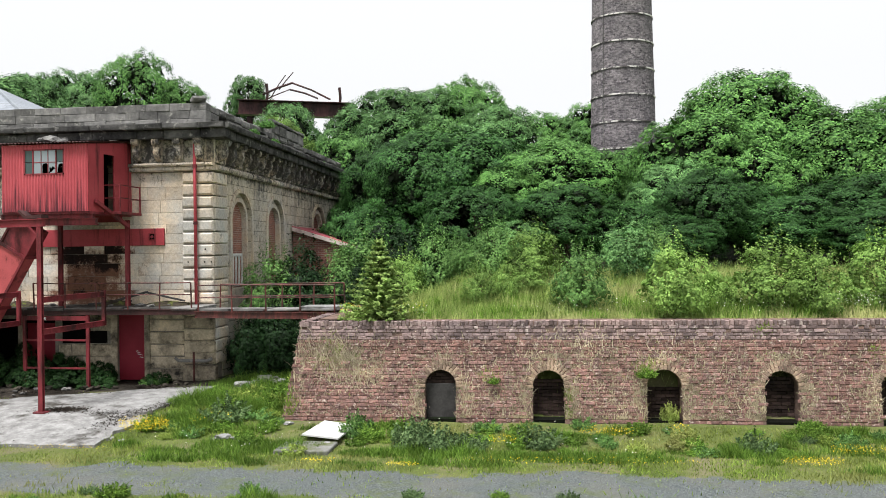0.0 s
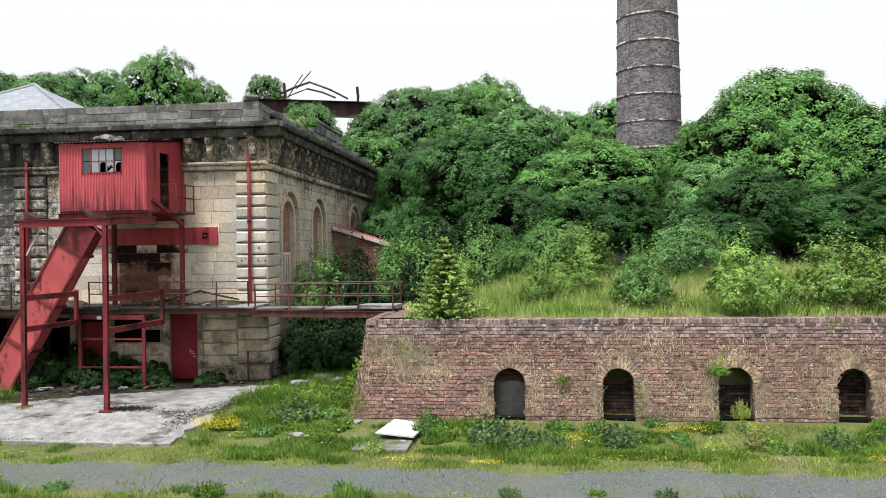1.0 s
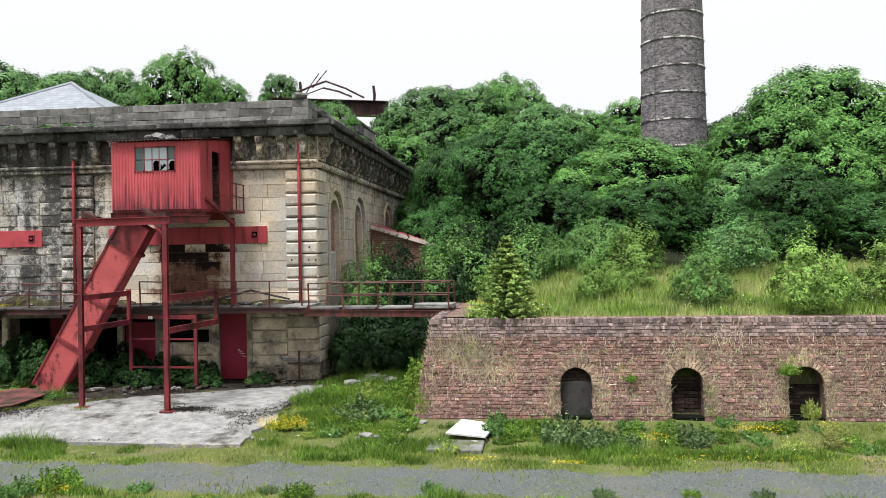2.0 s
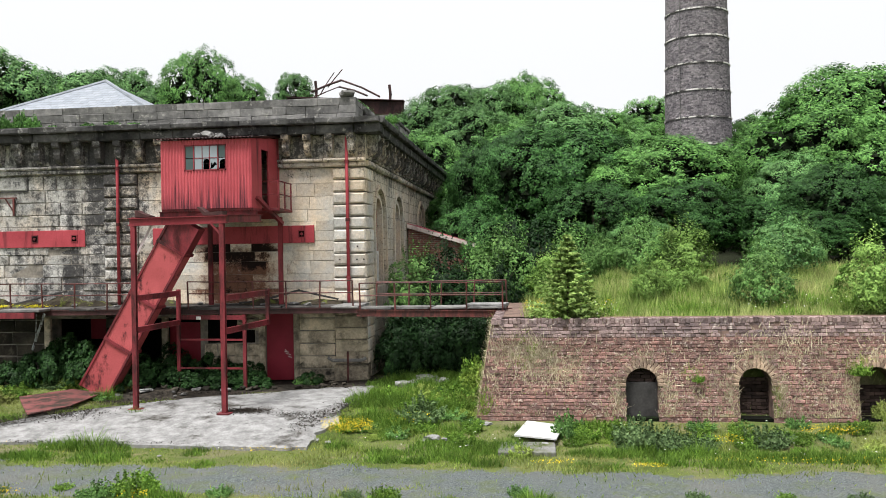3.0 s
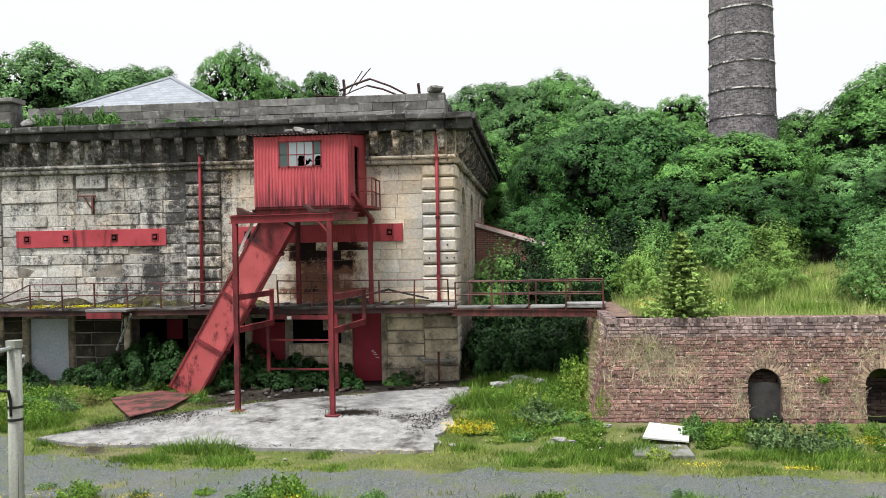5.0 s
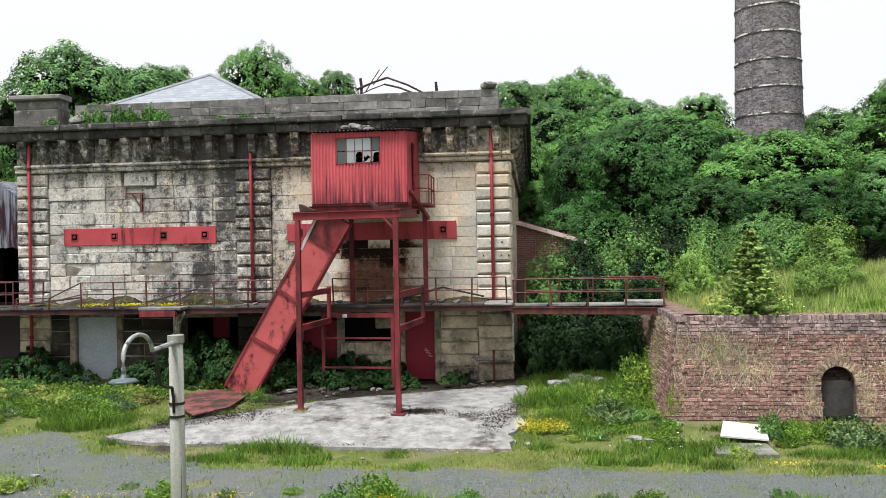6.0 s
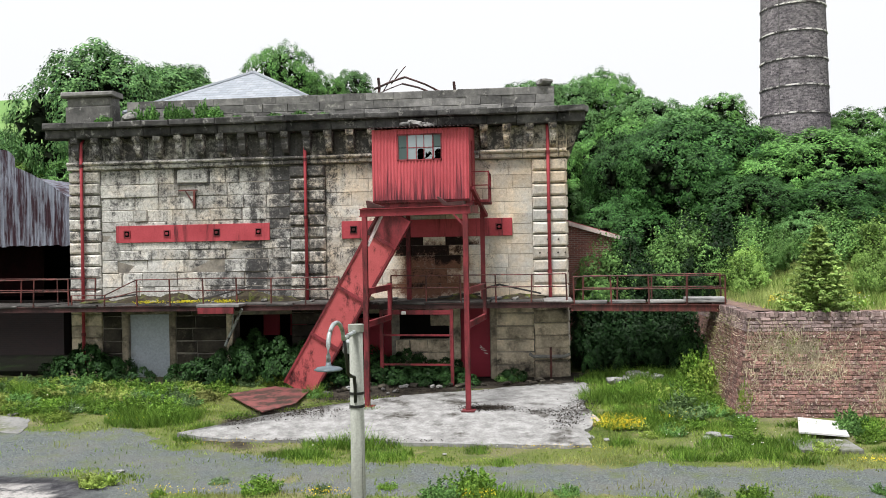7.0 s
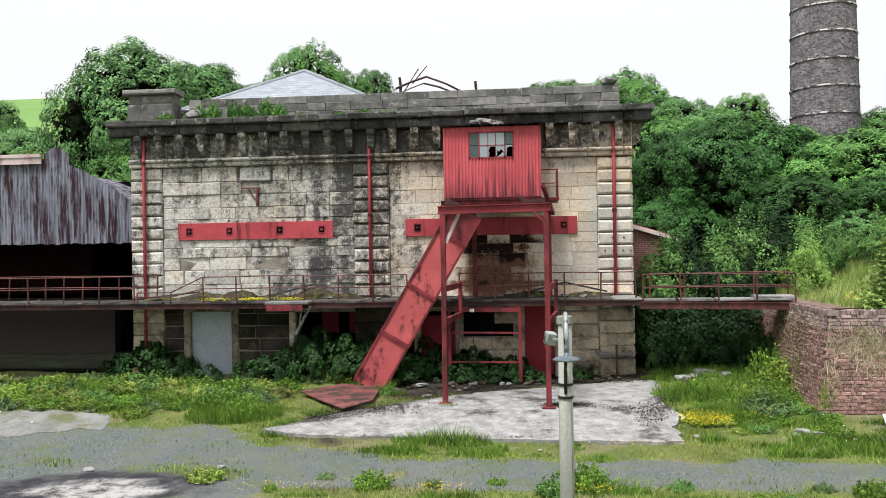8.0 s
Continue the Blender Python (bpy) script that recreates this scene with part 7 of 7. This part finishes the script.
# ---- telegraph pole with a swan-neck lamp ----
pole = thing("telegraph_pole", (-13.4, 10.05, 0.0), "weathered grey timber pole with a swan-neck lamp bracket", "pole")
px, py, pz = -13.4, 10.05, 3.18
bm = bmesh.new()
tube(bm, [(px, py, -0.4), (px, py, 1.5), (px, py, pz)], [0.074, 0.069, 0.064], 14)
part("shaft", bm, M_WOODPOLE, pole, "", True)
bm = bmesh.new()
tube(bm, [(px, py, pz - 0.035), (px, py, pz + 0.035)], 0.076, 14)
part("cap", bm, M_WOODPOLE, pole)
ux, uy = -0.022, -0.727


def along(s, z, side=0.0):
    return (px + ux * s - uy * side, py + uy * s + ux * side, z)


bm = bmesh.new()
tube(bm, [along(0.0, pz - 0.03), along(0.62, pz - 0.05)], 0.022, 8)
arm = part("bracket_arm", bm, M_GALV, pole)
bm = bmesh.new()
cs = [along(0.95 - 0.33 * math.cos(a), pz - 0.06 + 0.17 * math.sin(a)) for a in [math.pi * k / 12 for k in range(13)]]
tube(bm, cs + [along(1.28, pz - 0.14), along(1.28, pz - 0.20)], 0.019, 8)
part("swan_neck", bm, M_GALV, pole, "flaking white swan-neck tube", True)
bm = bmesh.new()
prof = [(pz - 0.19, 0.020), (pz - 0.215, 0.024), (pz - 0.225, 0.034), (pz - 0.232, 0.095), (pz - 0.250, 0.120), (pz - 0.256, 0.110)]
tube(bm, [along(1.28, z) for z, _ in prof], [r for _, r in prof], 16)
part("lamp_shade", bm, M_LAMP, pole, "blue-grey enamel lamp shade", True)
bm = bmesh.new()
tube(bm, [along(0.58, pz - 0.07), along(0.50, pz - 0.22), along(0.42, pz - 0.38), along(0.26, pz - 0.42), along(0.13, pz - 0.44), along(0.09, pz - 0.55), along(0.085, pz - 0.68)], 0.016, 6)
part("cable", bm, M_BLACK, pole, "black drooping cable", True)
bm = bmesh.new()
tube(bm, [along(0.05, pz - 0.5, 0.055), along(0.055, 1.4, 0.065), along(0.06, 0.0, 0.07)], 0.009, 5)
part("cable", bm, M_BLACK, pole, "black cable down the pole")
for z in (pz - 0.60, pz - 0.72):
    bm = bmesh.new()
    tube(bm, [(px, py, z - 0.012), (px, py, z + 0.012)], 0.073, 14)
    part("strap", bm, M_BLACK, pole)
bm = bmesh.new()
box(bm, -0.05, 0.05, -0.05, 0.05, -0.06, 0.06, 0.008, Matrix.Translation((px - 0.13, py + 0.25, pz - 0.20)) @ Euler((0.2, 0.15, 0.3)).to_matrix().to_4x4())
beam(bm, (px - 0.11, py + 0.22, pz - 0.2), (px - 0.01, py, pz - 0.2), 0.02, 0.02)
part("floodlight", bm, M_GALV, pole, "small pale floodlight box")


# ---- loose things ----
def rock(name, x, y, z, s, material, label, category, group="", flat=0.6):
    bm = bmesh.new()
    bmesh.ops.create_icosphere(bm, subdivisions=2, radius=1.0)
    o = Vector((x * 3.1, y * 2.7, s * 9))
    for v in bm.verts:
        k = 1 + 0.35 * noise.noise(v.co * 1.1 + o) + 0.12 * noise.noise(v.co * 3.0 + o)
        v.co = Vector((max(-0.8, min(0.8, v.co.x)) * k * s * 1.2, max(-0.8, min(0.8, v.co.y)) * k * s, max(-0.7, min(0.7, v.co.z)) * k * s * flat))
    bmesh.ops.transform(bm, matrix=Matrix.Translation((x, y, z)) @ Euler((rnd.gauss(0, 0.15), rnd.gauss(0, 0.15), rnd.uniform(0, 6.28))).to_matrix().to_4x4(), verts=bm.verts)
    return single(name, bm, material, label, category, group)


for k in range(16):
    a = rnd.uniform(0, 6.28)
    x, y = -10.45 + 0.75 * math.cos(a) * rnd.random() ** 0.5, 31.7 + 0.7 * math.sin(a) * rnd.random() ** 0.5
    rock("rubble_stone", x, y, ground_z(x, y) + 0.08 + 0.14 * rnd.random(), rnd.uniform(0.10, 0.26), M_CONCRETE if k % 2 else M_PARAPET, "broken pale stone lying in the rank grass", "stone", "rubble heap")
for k in range(34):
    x, y = rnd.uniform(-19.0, -12.6), 0
    y = 30.2 + 1.4 * smooth01(-18, -13, x) + rnd.gauss(0, 0.35)
    rock("rubble_stone", x, y, ground_z(x, y) + 0.05, rnd.uniform(0.04, 0.13), M_SOOTY_SHADE_BASE if k % 5 else M_PARAPET, "small broken stone at the foot of the wall", "stone", "rubble along the wall")
for x, y, s in ((-11.63, 22.84, 0.10), (-11.3, 22.6, 0.07), (-9.05, 23.3, 0.20), (-8.7, 23.1, 0.14), (-9.2, 22.9, 0.09), (-8.05, 26.0, 0.13), (-24.6, 29.9, 0.15), (-27.6, 26.2, 0.14), (-29.0, 29.0, 0.2), (-25.9, 25.9, 0.12), (-14.4, 20.9, 0.05), (-20.0, 19.0, 0.08), (-22.3, 18.5, 0.1), (-6.6, 22.6, 0.22), (-7.3, 22.6, 0.18), (-6.9, 22.9, 0.2), (-17.9, 28.6, 0.14), (-18.3, 30.2, 0.2)):
    x, y = yard_spot(x, y)
    rock("loose_stone", x, y, ground_z(x, y) + 0.03, s, M_CONCRETE, "pale loose stone lying in the yard", "stone", "loose stones", 0.35)
for x, y, z, s in ((-16.75, 30.6, 7.42, 0.17), (-16.45, 30.4, 7.40, 0.20), (-16.1, 30.5, 7.38, 0.15), (-16.6, 30.9, 7.52, 0.20), (-16.25, 30.8, 7.47, 0.13)):
    rock("fallen_stone", x, y, z, s, M_PARAPET, "fallen cornice stone lying on the cabin roof", "stone", "stones on the cabin roof")
rock("parapet_boulder", -13.06, 33.35, 8.88, 0.24, M_PARAPET, "rough stone lying on the parapet", "stone")
rock("parapet_boulder", -25.8, 32.75, 8.20, 0.32, M_PARAPET, "fallen stone block lying on the cornice", "stone")
for k in range(26):
    x, y = rnd.uniform(-36, -12.6), rnd.uniform(31.3, 32.7)
    rock("rubble_stone", x, y, 2.52, rnd.uniform(0.04, 0.12), M_PARAPET, "broken stone lying on the walkway flags", "stone", "rubble on the walkway", 0.5)
M_MOSS = leafy("yellow_moss", (0.45, 0.40, 0.02), (0.62, 0.55, 0.04))
for x in (-24.9, -23.7, -22.5):
    g = np.random.default_rng(int(-x * 10))
    pts = np.stack((x + g.normal(0, 0.22, 260), 31.9 + g.normal(0, 0.2, 260), 2.51 + 0.06 * g.random(260)), 1)
    tagged(new("moss_cushion", leaf_cloud("moss_cushion", pts, np.tile((0, 0, 1.0), (260, 1)), 0.05, M_MOSS, 3)), "yellow-green moss cushion on the walkway flags", "moss", "moss on the walkway", "stuff")
# planks and bars slumped against the wall above the walkway
for a, b in (((-26.6, 31.4, 2.62), (-25.3, 31.8, 2.75)), ((-23.2, 31.9, 2.6), (-21.9, 32.5, 2.95)), ((-15.6, 32.5, 2.6), (-14.4, 32.4, 2.9)), ((-16.2, 32.2, 2.55), (-15.0, 32.6, 2.62)), ((-14.4, 32.3, 2.9), (-13.2, 32.4, 2.62))):
    bm = bmesh.new()
    beam(bm, a, b, 0.10, 0.05, 0.006)
    single("broken_plank", bm, M_BOARD, "broken grey plank lying on the walkway", "plank", "planks on the walkway")

# bracketed shelf below the walkway edge with a leaning stick
shelf = thing("ledge_canopy", (-22.15, 30.6, 2.3), "small stone-topped steel canopy on the walkway edge", "canopy", lay="square")
part("slab", boxes((-22.8, -21.55, 30.15, 30.92, 2.42, 2.50, 0.012)), M_PARAPET, shelf)
part("edge_angle", boxes((-22.75, -21.7, 30.12, 30.20, 2.24, 2.41)), M_RED_OLD, shelf)
bm = bmesh.new()
beam(bm, (-21.55, 30.5, 2.35), (-22.25, 31.15, 1.25), 0.05, 0.07)
part("prop", bm, M_GALV, shelf, "pale leaning timber prop")
bm = bmesh.new()
beam(bm, (-21.75, 30.4, 2.35), (-21.95, 30.75, 1.7), 0.025, 0.025)
part("bar", bm, M_GALV, shelf)
single("lamp_box", boxes((-17.03, -16.90, 30.84, 30.90, 2.13, 2.22, 0.008)), M_WHITE, "small white fitting on the gantry bar", "fitting")

# iron pipe and bracket at the plinth
pipe = thing("standpipe", (-13.0, 32.6, 0.0), "rusty standpipe at the foot of the wall", "pipe", lay=None)
bm = bmesh.new()
tube(bm, [(-13.0, 32.62, 0.0), (-13.0, 32.62, 1.05)], 0.035, 8)
part("riser", bm, M_RAIL, pipe)
bm = bmesh.new()
tube(bm, [(-13.62, 32.68, 0.86), (-13.5, 32.66, 0.78), (-12.6, 32.66, 0.78), (-12.45, 32.68, 0.84)], 0.05, 8)
part("crosspipe", bm, M_PARAPET, pipe)

# tilted white sheet near the bank
bm = bmesh.new()
f = bm.faces.new([bm.verts.new(c) for c in ((-7.30, 24.70, -0.09), (-6.38, 24.40, -0.10), (-6.18, 25.35, -0.01), (-7.02, 25.65, 0.03))])
ex = bmesh.ops.extrude_face_region(bm, geom=[f])
for v in ex["geom"]:
    if isinstance(v, bmesh.types.BMVert):
        v.co.z -= 0.035
single("white_slab", bm, surface("white_fibre_sheet", (0.52, 0.52, 0.51), (0.40, 0.40, 0.39), 2, 0.6, 0.2, 0.003), "white rigid sheet propped in the grass", "sheet")
bm = boxes((-7.5, -6.3, 23.2, 24.1, -0.45, -0.19, 0.02))
single("paving_slab", bm, M_SLAB, "cracked grey stone slab sunk in the grass", "slab")

# dead leaves and grit swept over the pad
g = np.random.default_rng(41)
pts = []
for x, y, a, b, n in ((-14.15, 26.75, 0.5, 0.3, 1600), (-18.6, 26.2, 0.8, 0.7, 1100), (-18.0, 28.2, 0.8, 0.6, 700), (-12.2, 25.5, 0.35, 1.0, 700), (-11.9, 27.5, 0.3, 1.4, 500), (-16.5, 29.9, 1.5, 0.4, 900), (-14.0, 31.2, 1.2, 0.25, 800), (-12.9, 26.3, 0.5, 0.3, 240), (-19.6, 24.8, 0.5, 0.6, 500), (-16.5, 22.02, 2.0, 0.06, 400)):
    x, y = yard_spot(x, y)
    py_ = y + b * g.normal(0, 0.6, n)
    pts.append(np.stack((x + a * g.normal(0, 0.6, n), py_, np.array([pad_z(v) for v in py_]) + 0.01 + 0.035 * g.random(n) ** 2), 1))
pts = np.concatenate(pts)
pts[:, 0], pts[:, 1] = site(pts[:, 0], pts[:, 1])
M_LITTER = leafy("dead_leaves", (0.014, 0.012, 0.010), (0.045, 0.036, 0.028), thin=0.05)
tagged(new("leaf_litter", leaf_cloud("leaf_litter", pts, np.tile((0, 0, 1.0), (len(pts), 1)), 0.040, M_LITTER, 42)), "dark dead leaves and grit on the concrete", "leaf litter", kind="stuff")

# rusting conveyor frame behind the house
frame_ob = thing("conveyor_frame", (-24.0, 80.0, 8.0), "rusty brown steel box girder with twisted bars behind the roof", "steel frame", lay=None)
bm = bmesh.new()
channel(bm, (-29.4, 80.0, 17.45), (-18.7, 80.0, 16.75), 1.0, 1.35, 0.06)
part("girder", bm, M_RUST, frame_ob)
for x in (-28.4, -19.6):
    bm = bmesh.new()
    channel(bm, (x, 80.1, 6.0), (x, 80.1, 16.6), 0.4, 0.4)
    part("leg", bm, M_RUST, frame_ob)
for a, b, r in (((-26.75, 80, 17.6), (-26.75, 80, 19.5), 0.13), ((-20.0, 80, 17.0), (-20.0, 80, 18.9), 0.13), ((-26.3, 80, 18.3), (-25.1, 80.4, 20.3), 0.05), ((-25.6, 80, 18.9), (-24.3, 80.2, 20.5), 0.05), ((-27.1, 79.9, 18.5), (-24.3, 80, 19.5), 0.10), ((-24.4, 80, 19.5), (-20.9, 80.2, 17.9), 0.09), ((-24.6, 80, 18.9), (-22.0, 80, 18.0), 0.09), ((-27.2, 80, 17.9), (-24.6, 80, 18.9), 0.05)):
    bm = bmesh.new()
    tube(bm, [a, ((a[0] + b[0]) / 2 + 0.08, a[1], (a[2] + b[2]) / 2 + 0.08), b], r, 6)
    part("twisted_bar", bm, M_RUST, frame_ob)


# heaps of crumbled earth and moss on the walkway flags against the wall
def earth_heap(x, y, z, sx, sy, h, seed):
    bm = bmesh.new()
    rings, n = [], 18
    for i, f in enumerate((1.0, 0.75, 0.45, 0.15)):
        ring = []
        for k in range(n):
            a = 2 * math.pi * k / n
            w = 1 + 0.35 * noise.noise(Vector((math.cos(a) * 1.5, math.sin(a) * 1.5, seed + i)))
            ring.append(bm.verts.new((x + sx * f * w * math.cos(a), y + sy * f * w * math.sin(a), z + h * (1 - f * f) * (1 + 0.5 * noise.noise(Vector((a, i, seed * 3.1)))))))
        rings.append(ring)
    for p, q in zip(rings, rings[1:]):
        for k in range(n):
            bm.faces.new((p[k], p[(k + 1) % n], q[(k + 1) % n], q[k]))
    bm.faces.new(rings[-1])
    bm.faces.new(rings[0][::-1])
    single("earth_mound", bm, M_HEAP, "low mound of crumbled earth and moss on the walkway", "earth mound", "earth on the walkway")


M_HEAP = surface("crumbled_earth", (0.055, 0.045, 0.033), (0.028, 0.024, 0.018), 3.0, 0.95, 0.9, 0.03, (0.12, 0.14, 0.035), 4.0, 0.52, 0.66)
for x, y, sx, h, s in ((-25.4, 32.45, 0.95, 0.20, 1), (-24.3, 32.4, 0.8, 0.26, 2), (-23.2, 32.5, 0.7, 0.16, 3), (-21.9, 32.4, 1.0, 0.30, 4), (-20.9, 32.5, 0.5, 0.16, 5), (-18.6, 32.4, 0.6, 0.14, 6), (-15.5, 32.45, 0.7, 0.15, 7), (-13.8, 32.45, 0.8, 0.12, 8), (-26.8, 32.4, 0.6, 0.12, 9)):
    earth_heap(x, y, 2.49, sx, 0.36, h, s)
